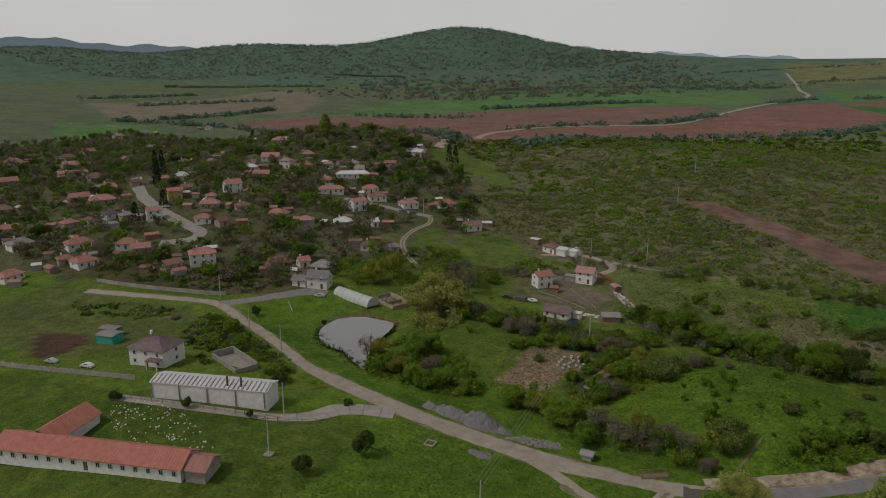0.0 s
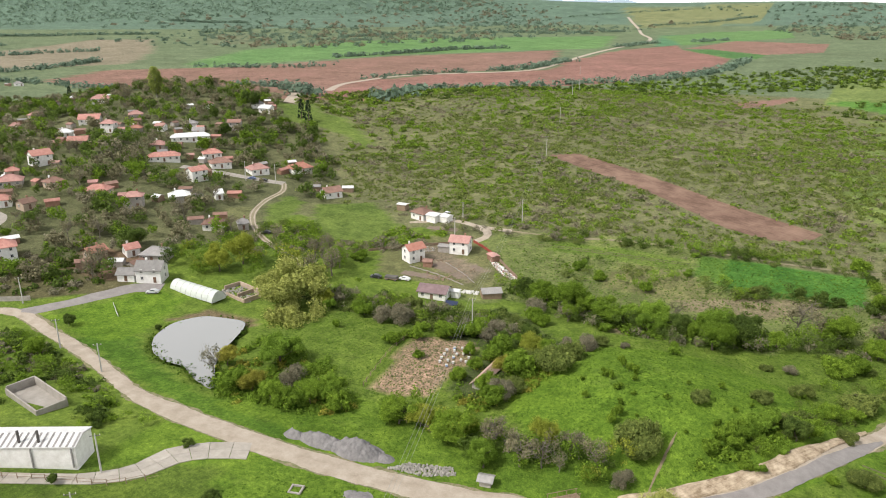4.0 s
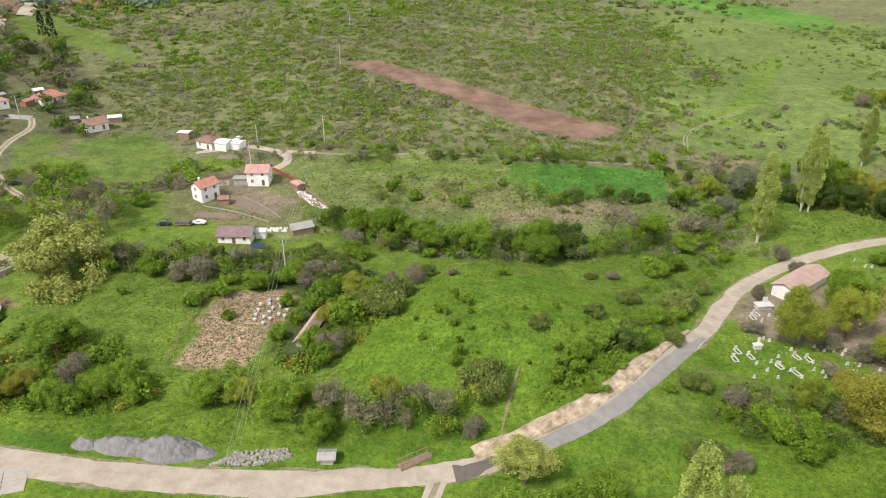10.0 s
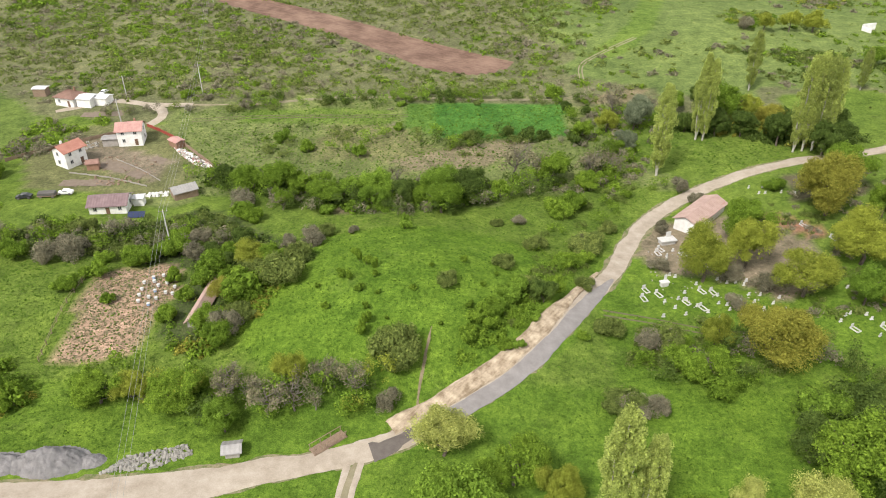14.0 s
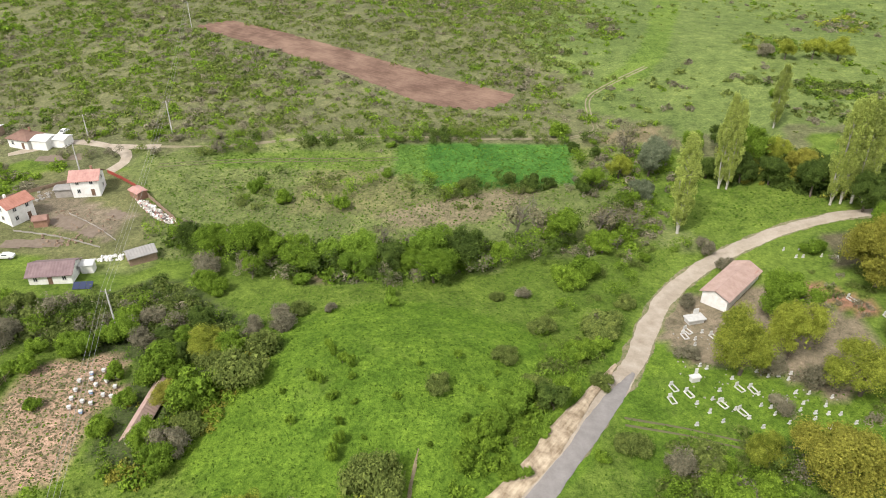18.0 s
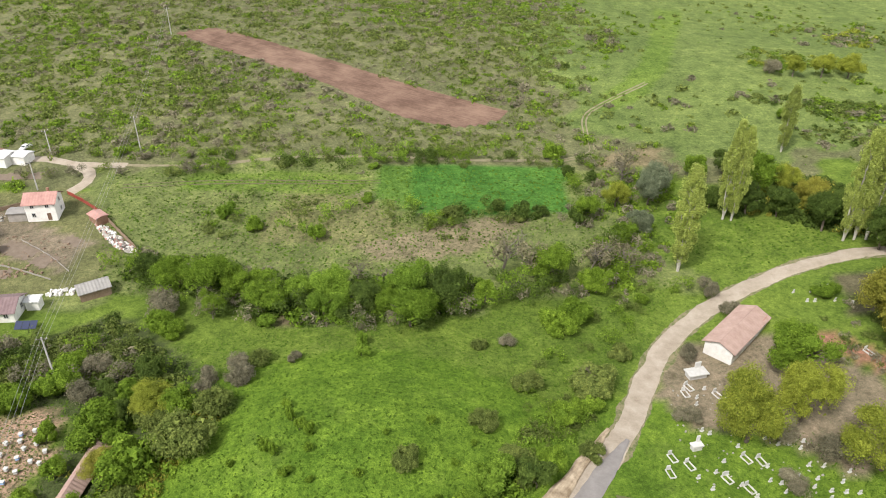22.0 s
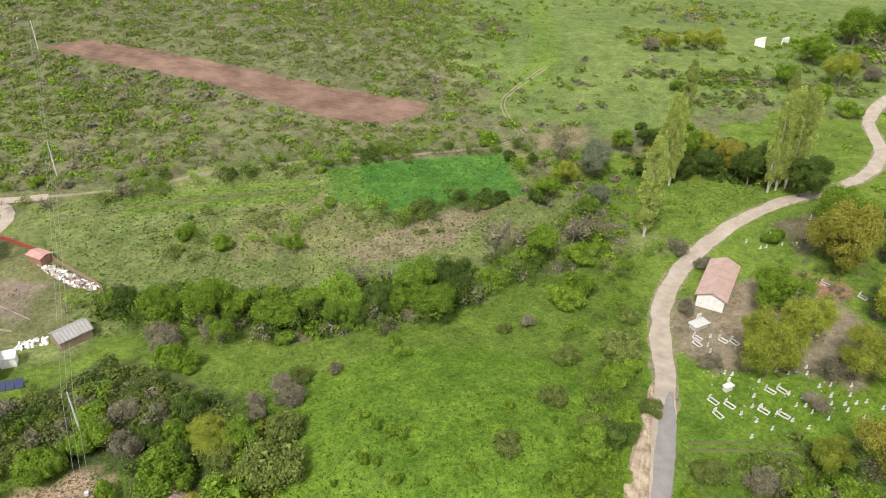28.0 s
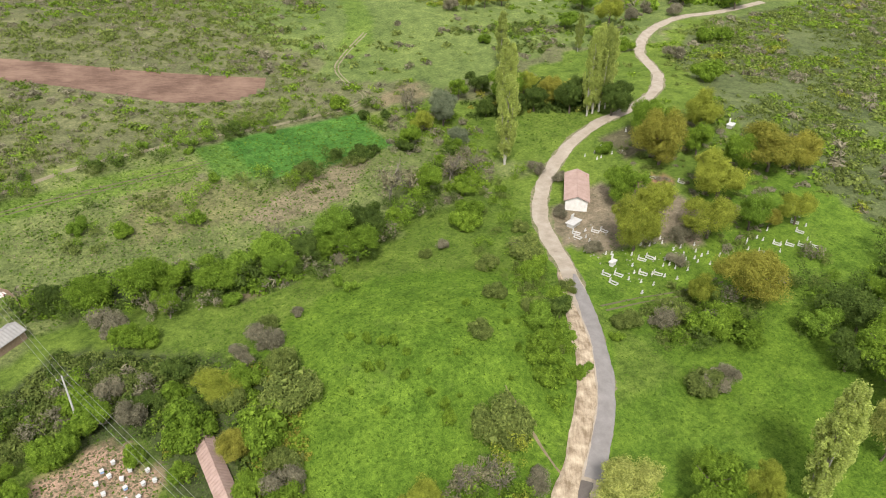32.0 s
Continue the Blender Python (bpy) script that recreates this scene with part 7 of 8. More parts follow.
def pole(x, y, tall, turn=0.0, lamp=False, label="pale concrete utility pole with a cross-arm"):
    root = new("utility_pole")
    tagged(root, label, "utility pole", "power line poles")
    root.matrix_basis = pose(x, y, ground_at(x, y) - 0.05, 0, 0, turn)
    v, f = tube([(0, 0, -0.2), (0, 0, tall)], [0.17, 0.1], 8)
    f.append(tuple(range(8, 16)))
    part("post", mesh_of("post", v, f, POLE), None, root)
    piece("cross_arm", (1.6, 0.1, 0.1), TILES["dark"], root, (0, 0, tall - 0.35))
    for k in (-0.7, 0, 0.7):
        piece("insulator", (0.09, 0.09, 0.2), FRAME, root, (k, 0, tall - 0.2))
    return root


LINE = [(-31, 42), (-53.8, 124.8), (-71.7, 206.2), (-90.8, 287.6), (-103, 345), (-125, 440), (-154.5, 559.4), (-200, 720)]
for x, y in LINE:
    pole(x, y, 9.0, 12)
wire_material = surface("wire", (0.22, 0.22, 0.2), (0.32, 0.32, 0.3), 3.0, 0.5, 0.0)
for (x0, y0), (x1, y1) in zip(LINE[:3], LINE[1:4]):
    for off in (-0.7, 0.0, 0.7):
        pts = []
        for u in np.linspace(0, 1, 13):
            z = (ground_at(x0, y0) + 8.9) * (1 - u) + (ground_at(x1, y1) + 8.9) * u - 4 * 0.9 * u * (1 - u)
            pts.append((x0 + (x1 - x0) * u + off, y0 + (y1 - y0) * u, z))
        v, f = tube(pts, [0.02] * 13, 3)
        tagged(new("power_wire", mesh_of("power_wire", v, f, wire_material)), "thin sagging power wire between the poles", "wire", "power line wires")
for x, y, t in ((-70.9, 33.2, 7.5), (-93.5, 205.2, 6.5), (-80.3, 44.5, 7), (-130, 74, 7), (-160, 86, 7), (-186, 199, 8), (-176, 205, 8), (-112, 70.0, 6.5), (-88.5, 188, 7)):
    pole(x, y, t, 40, label="slender wooden service pole")
piece("pole_base", (1.6, 1.6, 0.25), CONCRETE, None, (-70.9, 33.2, ground_at(-70.9, 33.2) + 0.1), 20)
tagged(bpy.data.objects["pole_base"], "square concrete footing round a pole", "footing")


def heap(name, x, y, w, d, h, material, label, category, turn=0.0, seed=1):
    """A tipped pile: several cones run together, with a rough face."""
    rng = np.random.default_rng(seed)
    n, m = 64, 30
    u, v = np.meshgrid(np.linspace(-1, 1, n), np.linspace(-1, 1, m))
    tips = [(rng.uniform(-0.55, 0.55), rng.uniform(-0.25, 0.25), rng.uniform(0.55, 1.0), rng.uniform(0.5, 0.85)) for _ in range(5)] + [(0.1, 0, 1.0, 0.9)]
    z = np.zeros_like(u)
    for a, b, k, r in tips:
        z = np.maximum(z, k - np.hypot((u - a) / r, (v - b) / (r * 0.95)) * k)
    edge = np.clip((1 - np.hypot(u, v)) * 4, 0, 1)
    z = (z**0.85 + rng.normal(0, 0.035, z.shape) + 0.06 * np.sin(u * 17 + v * 9) * np.sin(v * 13 - u * 5)) * edge * h - 0.12
    ids = np.arange(n * m).reshape(m, n)
    faces = np.stack([ids[:-1, :-1], ids[:-1, 1:], ids[1:, 1:], ids[1:, :-1]], -1)[(edge[:-1, :-1] + edge[1:, 1:]) > 0]
    used, inv = np.unique(faces, return_inverse=True)
    verts = np.stack([u * w / 2, v * d / 2, z], -1).reshape(-1, 3)[used]
    ob = tagged(new(name, mesh_np(name, verts, inv.reshape(faces.shape), material)), label, category)
    ob.matrix_basis = pose(x, y, ground_at(x, y) - 0.05, 0, 0, turn)
    return ob


GRAVEL = surface("grey_gravel", (0.13, 0.124, 0.124), (0.26, 0.248, 0.245), 1.0, 0.95, 0.9, 9.0)
STONE = surface("pale_stone", (0.23, 0.215, 0.19), (0.42, 0.40, 0.36), 1.5, 0.9, 0.6, 9.0, per_object=0.15)
heap("gravel_mound", -51.5, 70.8, 11, 6.4, 3.2, GRAVEL, "tall heap of grey road gravel", "gravel", 8, 1)
heap("gravel_mound", -58.5, 70.2, 11, 5.0, 2.3, GRAVEL, "long low heap of grey gravel", "gravel", 3, 2)
heap("gravel_mound", -63.5, 69.6, 5.0, 3.4, 1.5, GRAVEL, "small heap of grey gravel at the verge", "gravel", 0, 4)
heap("gravel_mound", -46.5, 71.5, 5.0, 3.6, 1.1, GRAVEL, "flat heap of pale gravel", "gravel", 10, 3)
heap("gravel_mound", -44.5, 60.5, 5.5, 4.0, 0.5, GRAVEL, "spread patch of grey gravel on the verge", "gravel", 10, 6)


def rocks(name, area, n, lo, hi, material, label, category, seed):
    """Loose stones, each a squashed block, joined."""
    rng = np.random.default_rng(seed)
    xs, ys = [p[0] for p in area], [p[1] for p in area]
    verts, faces = [], []
    cube = np.array([(a, b, c) for a in (-1, 1) for b in (-1, 1) for c in (-1, 1)], float)
    quads = [(0, 1, 3, 2), (4, 6, 7, 5), (0, 4, 5, 1), (2, 3, 7, 6), (0, 2, 6, 4), (1, 5, 7, 3)]
    while n:
        x, y = rng.uniform(min(xs), max(xs)), rng.uniform(min(ys), max(ys))
        if not inside(area, x, y):
            continue
        n -= 1
        s = rng.uniform(lo, hi)
        turn = np.array(Euler(rng.uniform(0, 3, 3)).to_matrix())
        v = (cube * rng.uniform(0.6, 1.0, (8, 1)) * [s, s * 0.8, s * 0.6]) @ turn.T + [x, y, ground_at(x, y) + s * 0.25]
        k = len(verts)
        verts += v.tolist()
        faces += [tuple(i + k for i in q) for q in quads]
    return tagged(new(name, mesh_of(name, verts, faces, material)), label, category, kind="stuff")


rocks("rubble", [(-44, 69.6), (-42, 72.6), (-35, 75), (-33.5, 73.4), (-38, 70.6)], 420, 0.08, 0.32, STONE, "pale broken stones dumped along the verge", "rubble", 1)
rocks("rubble", [(-112, 27), (-100, 33), (-80, 28), (-76, 25), (-84, 20), (-104, 20)], 160, 0.08, 0.24, PLASTER, "white stones strewn in the grass behind the barn", "rubble", 2)
rocks("rubble", [(-124, 122), (-113, 120), (-112, 114), (-123, 115)], 160, 0.12, 0.4, STONE, "pale rubble among the broken walls", "rubble", 21)
SCRAP = [(-70.5, 175.5), (-66.7, 173.3), (-62.8, 170.1), (-58.1, 166), (-58.8, 164.9), (-63.0, 167.0), (-68.0, 172.0)]
rocks("scrap", SCRAP, 130, 0.15, 0.5, STONE, "grey scrap and stones along the fence", "scrap", 17)
rocks("scrap", SCRAP, 110, 0.15, 0.45, PLASTER, "pile of white scrap and rags along the fence", "scrap", 3)
rocks("scrap", SCRAP, 60, 0.15, 0.45, TILES["pink"], "faded red rags in the scrap pile", "scrap", 13)
rocks("scrap", SCRAP, 50, 0.15, 0.4, TILES["dark"], "dark junk in the scrap pile", "scrap", 14)
rocks("scrap", [(-86, 158), (-76, 161), (-72, 157), (-80, 154)], 40, 0.1, 0.4, WOODEN, "old boards lying in the garden", "timber", 15)
rocks("scrap", [(-98, 172), (-92, 178), (-88, 176), (-94, 169)], 50, 0.12, 0.4, STONE, "stones and junk behind the house", "scrap", 16)
rocks("rubble", [(-68.5, 149.5), (-63.8, 150.5), (-64, 152.5), (-68.5, 151.5)], 40, 0.2, 0.45, PLASTER, "white sacks and jars in the yard", "sacks", 4)
rocks("rubble", [(5, 84), (10, 88), (22, 104), (27, 112), (25, 113), (19, 104), (8, 89), (4, 86)], 70, 0.06, 0.2, STONE, "stones along the washed-out road edge", "rubble", 5)
rocks("rubble", [(-90, 168), (-78, 171), (-70, 166), (-72, 158), (-88, 162)], 60, 0.1, 0.35, WOODEN, "bits of timber lying in the yard", "timber", 6)
rocks("rubble", [(38, 132), (47, 130), (60, 112), (52, 107), (36, 109)], 90, 0.08, 0.2, STONE, "loose stones between the graves", "rubble", 7)

# beehives on the cleared plot
HIVE_W = surface("hive_white", (0.44, 0.44, 0.43), (0.58, 0.58, 0.57), 2.0, 0.6, 0.1)
HIVE_B = surface("hive_blue", (0.22, 0.33, 0.55), (0.32, 0.45, 0.66), 2.0, 0.6, 0.1)
rng = np.random.default_rng(9)
for k, (x, y) in enumerate(((-52.9, 106.0), (-54.0, 111.7), (-53.0, 113.5), (-51.5, 114.3), (-48.8, 112.9), (-48.2, 110.5), (-49.2, 108.7), (-51.2, 109.2), (-51.2, 110.9), (-51.6, 107.3),
                            (-53.6, 109.6), (-50.0, 111.8), (-49.8, 114.6), (-53.4, 107.8), (-50.2, 106.9), (-52.4, 112.2), (-47.9, 108.4), (-50.9, 105.2))):
    hive = new("beehive")
    blue = k % 5 == 2
    tagged(hive, "pale blue wooden beehive on the dry plot" if blue else "white wooden beehive on the dry plot", "beehive", "beehives on the plot")
    hive.matrix_basis = pose(x, y, ground_at(x, y), 0, 0, float(rng.uniform(-20, 20)))
    piece("stand", (0.5, 0.5, 0.2), WOODEN, hive, (0, 0, 0.1))
    piece("body", (0.46, 0.42, 0.42), HIVE_B if blue else HIVE_W, hive, (0, 0, 0.4))
    piece("lid", (0.54, 0.5, 0.1), HIVE_W, hive, (0, 0, 0.65))

# graves: stone kerb frames with a headstone
MARBLE = surface("white_marble", (0.42, 0.41, 0.39), (0.58, 0.57, 0.55), 1.5, 0.5, 0.1, per_object=0.1)
rng = np.random.default_rng(10)


def grave(x, y, framed, turn, w=1.0, l=1.9):
    root = new("grave")
    tagged(root, "white kerbed grave with a small headstone" if framed else "small white headstone in the grass", "grave", "graves of the cemetery")
    root.matrix_basis = pose(x, y, ground_at(x, y), 0, 0, turn) @ Matrix.Scale(0.8, 4)
    if framed:
        for c, s in (((-w / 2, 0, 0.12), (0.13, l, 0.3)), ((w / 2, 0, 0.12), (0.13, l, 0.3)), ((0, -l / 2, 0.12), (w + 0.13, 0.13, 0.3)), ((0, l / 2, 0.12), (w + 0.13, 0.13, 0.3))):
            piece("kerb", s, MARBLE, root, c)
        piece("headstone", (0.75, 0.16, 1.0), MARBLE, root, (0, l / 2 - 0.05, 0.55))
    else:
        piece("headstone", (0.55, 0.18, 0.85), MARBLE, root, (0, 0, 0.38))
        piece("plinth", (0.75, 0.4, 0.18), MARBLE, root, (0, 0, 0.06))


for k, (x, y) in enumerate(((41.2, 128.0), (40.3, 126.6), (45.1, 126.5), (46.7, 125.6), (34.8, 113.2), (33.8, 110.4), (36.8, 112.0), (45.0, 113.7), (46.9, 113.4), (41.2, 110.0), (43.6, 108.5),
                            (71.8, 102.6), (73.6, 101.0), (75.3, 99.4), (77, 98), (66.8, 102.4), (79.5, 102.7), (71.8, 135.5), (75.4, 130.1), (81.8, 105.4))):
    grave(x, y, True, 20 + float(rng.uniform(-8, 8)))
for k, (x, y) in enumerate(((38.6, 115.3), (40.0, 111.1), (41.7, 113.1), (47.4, 112.5), (48.8, 111.3), (48.1, 109.6), (49.0, 117.7), (50.4, 116.6), (52.0, 116.7), (53.2, 115.9), (54.1, 117.2), (53.0, 112.8),
                            (55.0, 112.7), (58.0, 111.8), (53.2, 110.5), (54.1, 108.5), (55.9, 108.3), (44.6, 116.0), (41.4, 118.3), (40.5, 118.9), (41.8, 125.8), (41.3, 124.3), (43.5, 127.8))):
    grave(x, y, False, 20 + float(rng.uniform(-15, 15)))
for k in range(18):
    grave(36 + 1.35 * k, 105.5 + (k * 5 % 7) * 0.9, False, 20 + float(rng.uniform(-15, 15)))
for k in range(26):
    grave(float(rng.uniform(60, 88)), float(rng.uniform(99, 116)) if k % 2 else float(rng.uniform(148, 156)), False, 20 + float(rng.uniform(-20, 20)))
for x, y, s in ((43.1, 130.9, 1.0), (38.6, 115.3, 0.5), (105.4, 140.3, 0.8)):
    tomb = new("tomb")
    tagged(tomb, "large white stone slab tomb", "tomb")
    tomb.matrix_basis = pose(x, y, ground_at(x, y), 0, 0, 15)
    piece("slab", (3.4 * s, 2.0 * s, 0.25), MARBLE, tomb, (0, 0, 0.85))
    piece("base", (3.0 * s, 1.6 * s, 0.85), MARBLE, tomb, (0, 0, 0.35))
    piece("headstone", (1.0 * s, 0.2, 1.3), MARBLE, tomb, (0.6 * s, 0.8 * s, 1.4))
# cars
def car(x, y, turn, paint, label):
    root = new("car")
    tagged(root, label, "car")
    root.matrix_basis = pose(x, y, ground_at(x, y) + 0.05, 0, 0, turn) @ Matrix.Scale(0.8, 4)
    side = [(-2.05, 0.3), (-2.0, 0.75), (-1.2, 0.88), (-0.55, 1.38), (0.85, 1.4), (1.55, 0.95), (2.05, 0.85), (2.1, 0.35)]
    v = [(a, s * (0.82 if h < 1 else 0.66), h) for s in (-1, 1) for a, h in side]
    n = len(side)
    f = [tuple(range(n)), tuple(range(2 * n - 1, n - 1, -1))] + [(i, i + n, (i + 1) % n + n, (i + 1) % n) for i in range(n)]
    part("body", mesh_of("body", v, f, paint), None, root)
    piece("windscreen", (0.06, 1.25, 0.5), GLASS, root, (-0.92, 0, 1.13)).rotation_euler = (0, 0.92, 0)
    for s in (-1, 1):
        piece("side_window", (1.2, 0.04, 0.34), GLASS, root, (0.15, s * 0.75, 1.14))
        for a in (-1.3, 1.3):
            wv, wf = tube([(a, s * 0.68, 0.3), (a, s * 0.86, 0.3)], [0.32, 0.32], 12)
            wf += [tuple(range(12)), tuple(range(23, 11, -1))]
            part("wheel", mesh_of("wheel", wv, wf, TILES["dark"]), None, root)
    return root


def paint_of(name, rgb):
    return surface(name, tuple(c * 0.9 for c in rgb), rgb, 0.8, 0.3, 0.0, spec=0.5)


car(-93.6, 146.5, 10, paint_of("black_paint", (0.03, 0.03, 0.035)), "dark car parked on the grass")
car(-86.0, 149.5, 5, paint_of("white_paint", (0.7, 0.7, 0.7)), "white car parked on the grass")
car(-147.0, 29.5, 20, paint_of("silver_paint", (0.45, 0.46, 0.47)), "silver car parked by the fence")
car(-135.5, 32.5, 20, paint_of("white_car_paint", (0.68, 0.68, 0.67)), "white car by the farm gate")
car(-137.5, 106.5, 30, paint_of("silver_paint", (0.45, 0.46, 0.47)), "silver car parked on the grass by the pond")
car(-186.0, 202.5, 15, paint_of("blue_paint", (0.08, 0.11, 0.2)), "dark blue car in the village street")
car(-181.5, 204.0, 15, paint_of("black_paint", (0.03, 0.03, 0.035)), "black car in the village street")
car(-101.5, 208.5, 80, paint_of("white_paint", (0.7, 0.7, 0.7)), "white car behind the cottage")
car(-142.0, 157.5, 30, paint_of("black_paint", (0.03, 0.03, 0.035)), "black car beside the dirt track")
car(-258.0, 128.5, 65, paint_of("white_car_paint", (0.68, 0.68, 0.67)), "white car parked in the broad street")
trailer = new("trailer")
tagged(trailer, "dark flat trailer on the grass", "trailer")
trailer.matrix_basis = pose(-89.2, 147.8, ground_at(-89.2, 147.8), 0, 0, 8) @ Matrix.Scale(0.8, 4)
piece("load", (4.6, 2.0, 0.9), TILES["dark"], trailer, (0, 0, 1.1))
piece("bed", (5.0, 2.1, 0.2), WOODEN, trailer, (0, 0, 0.58))
for a in (-1.6, 1.6):
    for s in (-0.9, 0.9):
        piece("wheel", (0.7, 0.22, 0.7), TILES["dark"], trailer, (a, s, 0.34))
panel = new("solar_panel")
tagged(panel, "dark blue solar panel propped in the grass", "solar panel")
panel.matrix_basis = pose(-66.5, 139.8, ground_at(-66.5, 139.8), 0, 0, 5)
for k in range(3):
    ob = piece("cell_panel", (1.15, 1.6, 0.05), paint_of("cell_blue", (0.02, 0.03, 0.08)), panel, (-1.2 + 1.2 * k, 0, 0.55))
    ob.rotation_euler = (0.5, 0, 0)
    piece("support", (0.06, 0.06, 0.8), TILES["grey"], panel, (-1.2 + 1.2 * k, 0.5, 0.4))


# fences and walls
def fence(name, line, tall, material, label, gap=2.5, rails=2, solid=False):
    root = new(name)
    c = smooth_line(line, gap)
    x0, y0 = c[0]
    root.matrix_basis = pose(x0, y0, 0)
    tagged(root, label, "fence")
    for (ax, ay), (bx, by) in zip(c, c[1:]):
        za, zb = ground_at(ax, ay), ground_at(bx, by)
        piece("post", (0.1, 0.1, tall + 0.3), material, root, (ax - x0, ay - y0, za + tall / 2 - 0.1))
        d = math.hypot(bx - ax, by - ay)
        turn = math.degrees(math.atan2(by - ay, bx - ax))
        if solid:
            piece("panel", (round(d, 1), 0.08, tall), material, root, ((ax + bx) / 2 - x0, (ay + by) / 2 - y0, (za + zb) / 2 + tall / 2), turn)
        else:
            for k in range(rails):
                piece("rail", (round(d, 1), 0.04, 0.06), material, root, ((ax + bx) / 2 - x0, (ay + by) / 2 - y0, (za + zb) / 2 + tall * (k + 1) / (rails + 0.3)), turn)
    return root


fence("garden_fence", [(-80.9, 186.3), (-76, 183), (-70.5, 178.8)], 0.9, surface("red_paint", (0.2, 0.04, 0.03), (0.32, 0.07, 0.05), 1.5, 0.6, 0.1), "low bright red sheet fence by the garden", 2.0, solid=True)
fence("yard_fence", [(-70.5, 178.8), (-63, 171), (-57.5, 165), (-56.5, 160)], 1.1, WOODEN, "weathered plank fence round the yard", 2.2, solid=True)
fence("yard_wall", [(-107, 164), (-100, 172), (-90, 180), (-82, 185.5)], 0.9, WOODEN, "weathered plank fence behind the houses", 2.6, solid=True)
fence("garden_edge", [(-90, 160), (-80, 158.5), (-70, 155)], 0.35, CONCRETE, "pale kerb along the garden beds", 2.4, solid=True)
fence("garden_edge", [(-82, 168), (-74, 163), (-68, 158)], 0.3, CONCRETE, "pale plank edge between the beds", 2.4, solid=True)
fence("farm_fence", [(-112, 27.5), (-98, 33.5), (-84, 39.8), (-77, 42.8), (-72, 48)], 1.1, WOODEN, "wire fence on thin posts before the store", 2.0)
fence("lane_wall", [(-165, 20), (-150, 24), (-135, 28.5), (-118, 34.5)], 1.2, PLASTER_GREY, "long low grey wall along the farm lane", 3.0, solid=True)
fence("road_wall", [(-205, 70), (-185, 76), (-166, 84), (-160, 88)], 1.3, PLASTER_GREY, "pale street wall along the village road", 3.0, solid=True)
fence("plot_fence", [(-62.5, 91), (-64.5, 105), (-64.5, 115.5)], 1.0, WOODEN, "thin post fence beside the cleared plot", 2.2)
fence("meadow_rail", [(-141, 97), (-134, 92.5)], 0.5, FRAME, "long white pipe lying on the green", 3.0, solid=True)
# foot bridge over the ditch
bridge = new("footbridge")
tagged(bridge, "small wooden footbridge with plank rails over the ditch", "bridge")
bridge.matrix_basis = pose(-16.2, 75.6, ground_at(-16.2, 75.6) + 0.1, 0, 0, 42)
for k in range(14):
    piece("plank", (0.33, 1.4, 0.07), WOODEN, bridge, (-2.4 + 0.37 * k, 0, 0.12))
for s in (-0.65, 0.65):
    piece("rail", (5.2, 0.07, 0.1), WOODEN, bridge, (0, s, 1.0))
    piece("beam", (5.2, 0.16, 0.2), WOODEN, bridge, (0, s, -0.02))
    for k in range(4):
        piece("rail_post", (0.09, 0.09, 1.0), WOODEN, bridge, (-2.4 + 1.6 * k, s, 0.55))
# sheds of the yard: well cover on the verge
cover = new("manhole")
tagged(cover, "square concrete well cover in the grass", "well cover")
cover.matrix_basis = pose(-53.0, 57.0, ground_at(-53, 57), 0, 0, 15)
for c, s in (((-0.9, 0, 0.12), (0.3, 2.1, 0.3)), ((0.9, 0, 0.12), (0.3, 2.1, 0.3)), ((0, -0.9, 0.12), (1.5, 0.3, 0.3)), ((0, 0.9, 0.12), (1.5, 0.3, 0.3))):
    piece("kerb", s, CONCRETE, cover, c)

# concrete yard of the store: slabs with open joints
def slabs():
    yard = tagged(new("yard_paving"), "pale cracked concrete slabs round the store", "pavement", kind="structure")
    line = smooth_line([(-113, 27.5), (-99, 33.0), (-88, 38.2), (-80.0, 43.0), (-76, 48.0), (-75.0, 53.5), (-71.5, 58.0), (-66, 61.5)], 3.1)
    d = np.gradient(line, axis=0)
    d /= np.linalg.norm(d, axis=1)[:, None]
    nrm = np.stack([-d[:, 1], d[:, 0]], 1)
    wide = np.where(np.arange(len(line)) < len(line) * 0.62, 2.6, 5.2)
    wide = np.convolve(np.pad(wide, 2, "edge"), np.ones(5) / 5, "valid")
    for i in range(len(line) - 1):
        for k in (-1, 0):
            q = []
            for j, s in ((i, 0.015), (i + 1, -0.015)):
                for e in (k + 0.012, k + 0.988):
                    q.append(line[j] + d[j] * s * 3 + nrm[j] * e * wide[j] / 2 * 1.0)
            q = [q[0], q[2], q[3], q[1]]
            v = [(*p, ground_at(*p) + 0.12) for p in q] + [(*p, ground_at(*p) - 0.2) for p in q]
            f = [(0, 1, 2, 3), (0, 4, 5, 1), (1, 5, 6, 2), (2, 6, 7, 3), (3, 7, 4, 0)]
            part("slab", mesh_of("slab", v, f, CONCRETE_V), None, yard)


CONCRETE_V = surface("slab_concrete", (0.26, 0.235, 0.20), (0.39, 0.36, 0.315), 0.5, 0.9, 0.3, 5.0, per_object=0.12)
slabs()
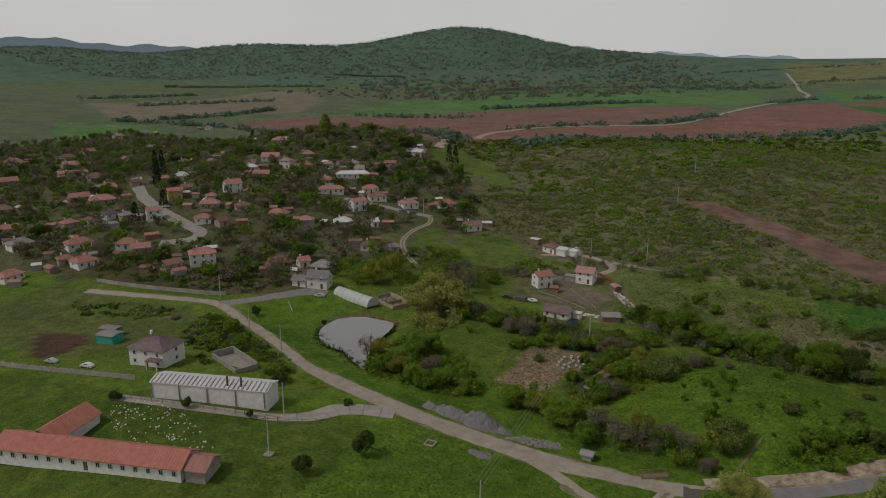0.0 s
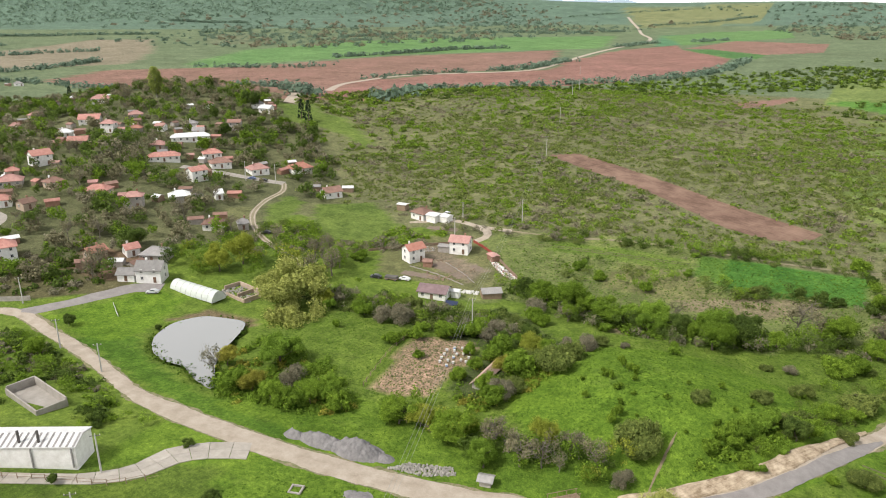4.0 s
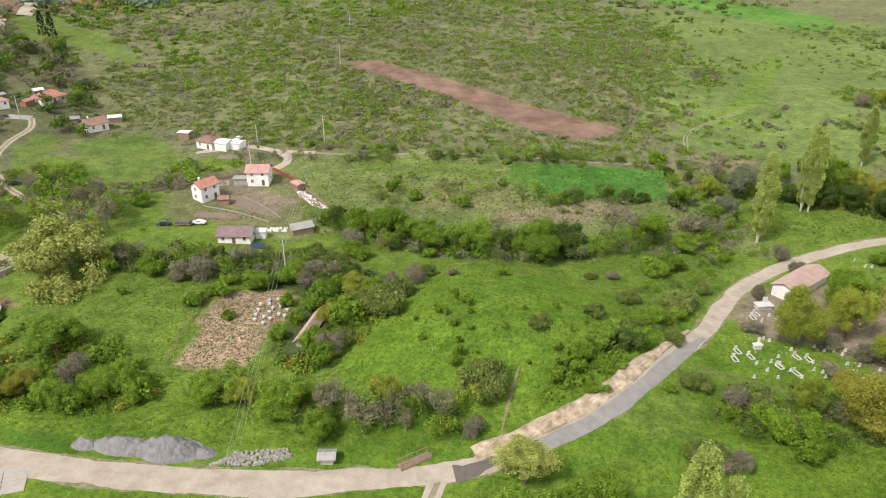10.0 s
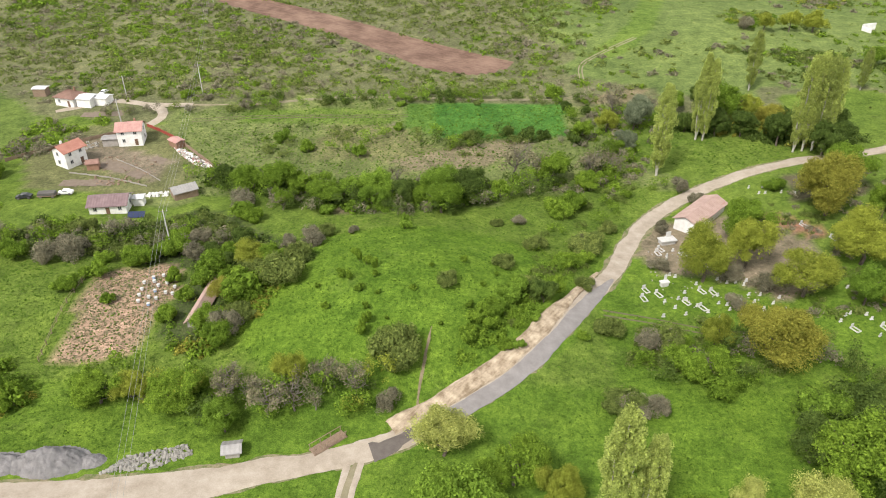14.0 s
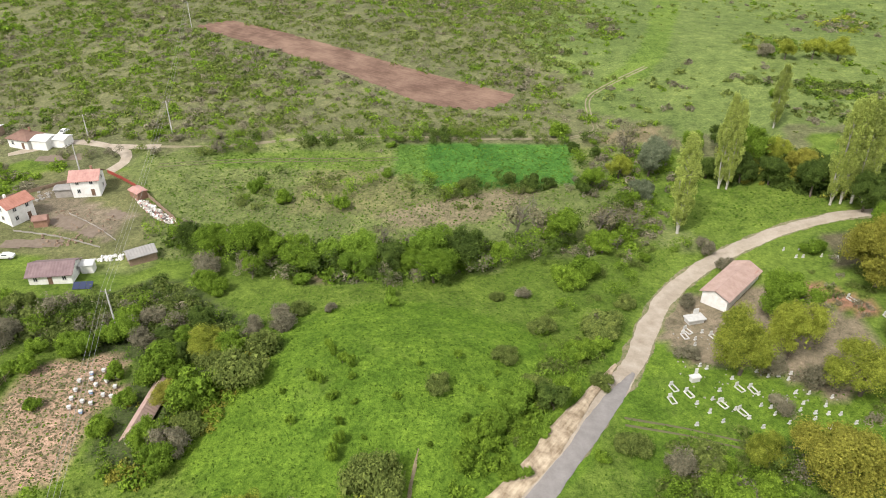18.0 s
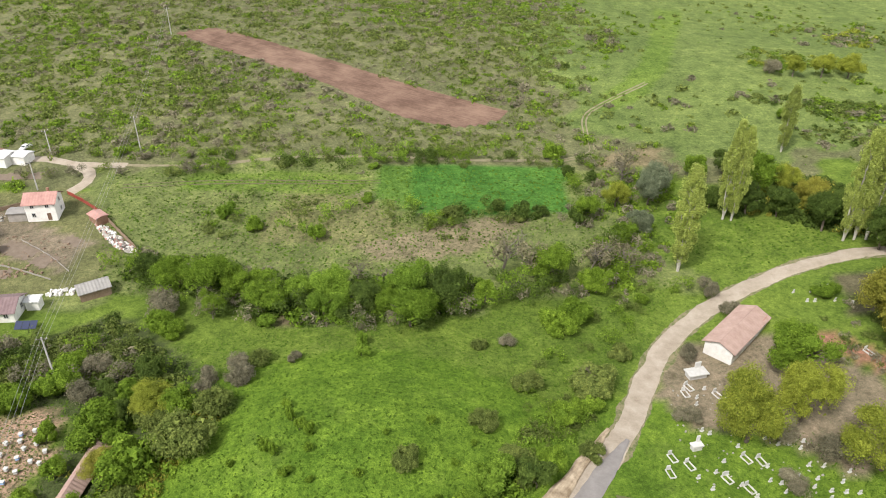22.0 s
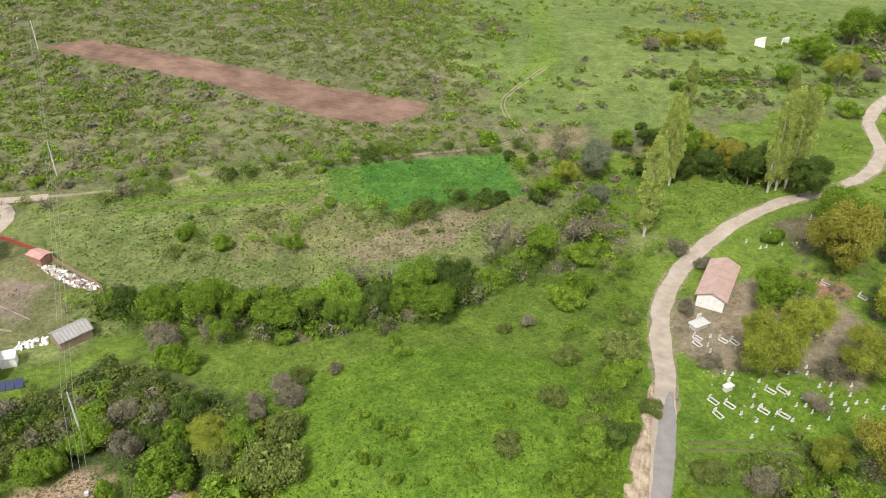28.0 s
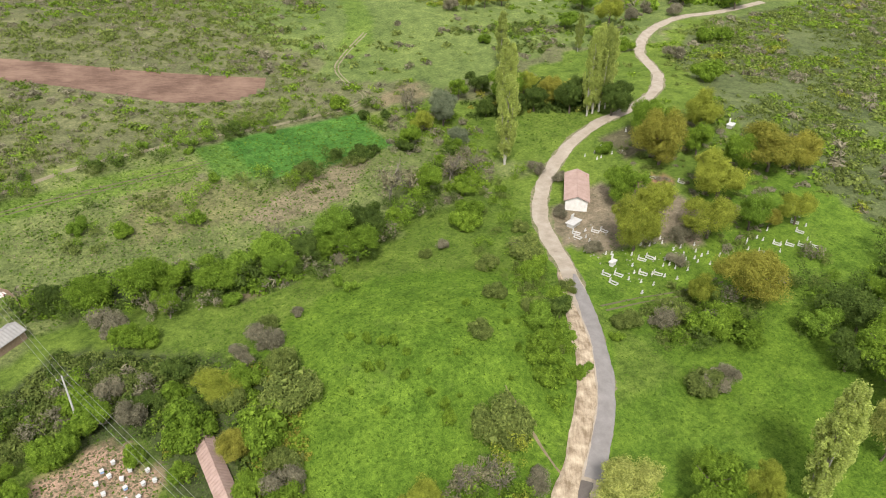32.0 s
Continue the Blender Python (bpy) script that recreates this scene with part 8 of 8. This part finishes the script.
# the worn asphalt lane on the bend, the washed bank beside it, wheel ruts
BEND = [(-7, 76.6), (-2, 80.0), (2.3, 83.2), (8.5, 88.4), (14.8, 95.6), (21.3, 105.4), (28.6, 116.4)]
ribbon("road_asphalt", BEND[1:], lambda x, y: 0.3 + 2.4 * float(np.clip((29.4 - x) / 5, 0, 1)), ASPHALT, "worn grey asphalt on the bend of the gravel road", 0.2, category="road", ragged=0.09, step=0.8, offset=-0.75)
BANK = surface("washed_bank", (0.19, 0.14, 0.09), (0.50, 0.41, 0.30), 0.5, 0.95, 0.9, 2.0, along=53, sharp=0.16)
ribbon("bank", BEND, lambda x, y: 0.5 + 2.3 * float(np.clip((29.5 - x) / 12, 0, 1)), BANK, "washed-out pale earth bank along the road", 0.32, ragged=0.1, crown=0.08, category="bank", seed=4, step=0.7, lanes=14, offset=2.1, ruts=0.16)
RUT = surface("green_rut", (0.085, 0.09, 0.04), (0.14, 0.13, 0.065), 0.5, 0.95, 0.4)
for off in (-0.7, 0.7):
    ribbon("wheel_rut", [(-70, 190), (-50, 192.5), (-30, 194), (-12, 196)], 0.5, RUT, "faint wheel rut across the meadow", 0.03, lanes=2, offset=off, ragged=0.05, category="track")
    ribbon("wheel_rut", [(25.6, 105.0), (33.9, 104.1), (43.8, 101.5), (52, 101)], 0.5, RUT, "faint wheel rut past the graves", 0.03, lanes=2, offset=off, ragged=0.05, category="track")
TRODDEN = surface("trodden_earth", (0.13, 0.11, 0.06), (0.26, 0.21, 0.13), 0.8, 0.95, 0.4)
ribbon("footpath", [(-2.8, 96.1), (-3.7, 91.6), (-4.3, 86.3), (-4.5, 82.4), (-4.4, 79.5)], 0.42, TRODDEN, "narrow trodden path up the hillock", 0.03, lanes=2, ragged=0.1, step=0.8, category="path")
ribbon("footpath", [(-1.0, 83.6), (0.8, 85.2), (3.1, 87.6), (5.9, 90.1)], 0.5, TRODDEN, "short trodden path along the foot of the hillock", 0.03, lanes=2, ragged=0.12, step=0.8, category="path")
ribbon("wet_patch", [(-10.5, 74.6), (-7.5, 75.8), (-4.5, 77.8), (-2.5, 79.6)], 2.4, surface("wet_asphalt", (0.09, 0.075, 0.065), (0.15, 0.13, 0.115), 0.8, 0.5, 0.2), "dark damp patch where the road forks", 0.2, step=0.8, ragged=0.3, seed=8)
# garden beds of the houses on the slope
for k, (x, y, w, l, a) in enumerate(((-81, 164.5, 9, 5, -20), (-74.5, 161.5, 5, 5, -25), (-84, 155.5, 12, 4, 8), (-96, 206 - 12, 12, 4, 5), (-72, 168.5, 5, 3.5, -25))):
    ca, sa = math.cos(radians(a)), math.sin(radians(a))
    q = [(x + u * w / 2 * ca - v * l / 2 * sa, y + u * w / 2 * sa + v * l / 2 * ca) for u, v in ((-1, -1), (1, -1), (1, 1), (-1, 1))]
    drape("garden_bed", q, surface("garden_soil", (0.135, 0.103, 0.077), (0.225, 0.18, 0.14), 0.8, 0.95, 0.6), 0.08, "dug garden bed of pale brown soil", 0.6, category="garden bed", kind="")

# distance: ridges on the horizon, their haze put into the pale blue colour
def far_ridge(name, dist, az0, az1, base, tops, colour, label):
    """A long low mountain outline far behind everything."""
    n = 120
    verts, faces = [], []
    for i in range(n + 1):
        az = radians(az0 + (az1 - az0) * i / n)
        u = i / n * (len(tops) - 1)
        k = min(int(u), len(tops) - 2)
        w = u - k
        w = w * w * (3 - 2 * w)
        h = tops[k] * (1 - w) + tops[k + 1] * w + 6 * math.sin(i * 1.7) + 4 * math.sin(i * 0.61 + 2)
        x, y = -math.sin(az) * dist, math.cos(az) * dist
        verts += [(x, y, base), (x, y, h)]
        if i:
            faces.append((2 * i - 2, 2 * i, 2 * i + 1, 2 * i - 1))
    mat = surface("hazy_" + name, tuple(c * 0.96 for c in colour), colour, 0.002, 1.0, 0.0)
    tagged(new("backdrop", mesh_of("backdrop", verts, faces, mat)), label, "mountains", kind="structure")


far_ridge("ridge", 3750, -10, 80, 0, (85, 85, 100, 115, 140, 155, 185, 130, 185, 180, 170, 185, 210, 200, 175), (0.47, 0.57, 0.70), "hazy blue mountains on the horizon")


# the plan above is drawn in units of 1.25 m; turn it into metres
PLAN_UNIT = 1.25
for ob in [o for o in scene.objects if o.parent is None and o.type in {"MESH", "EMPTY"}]:
    ob.matrix_basis = Matrix.Scale(PLAN_UNIT, 4) @ ob.matrix_basis
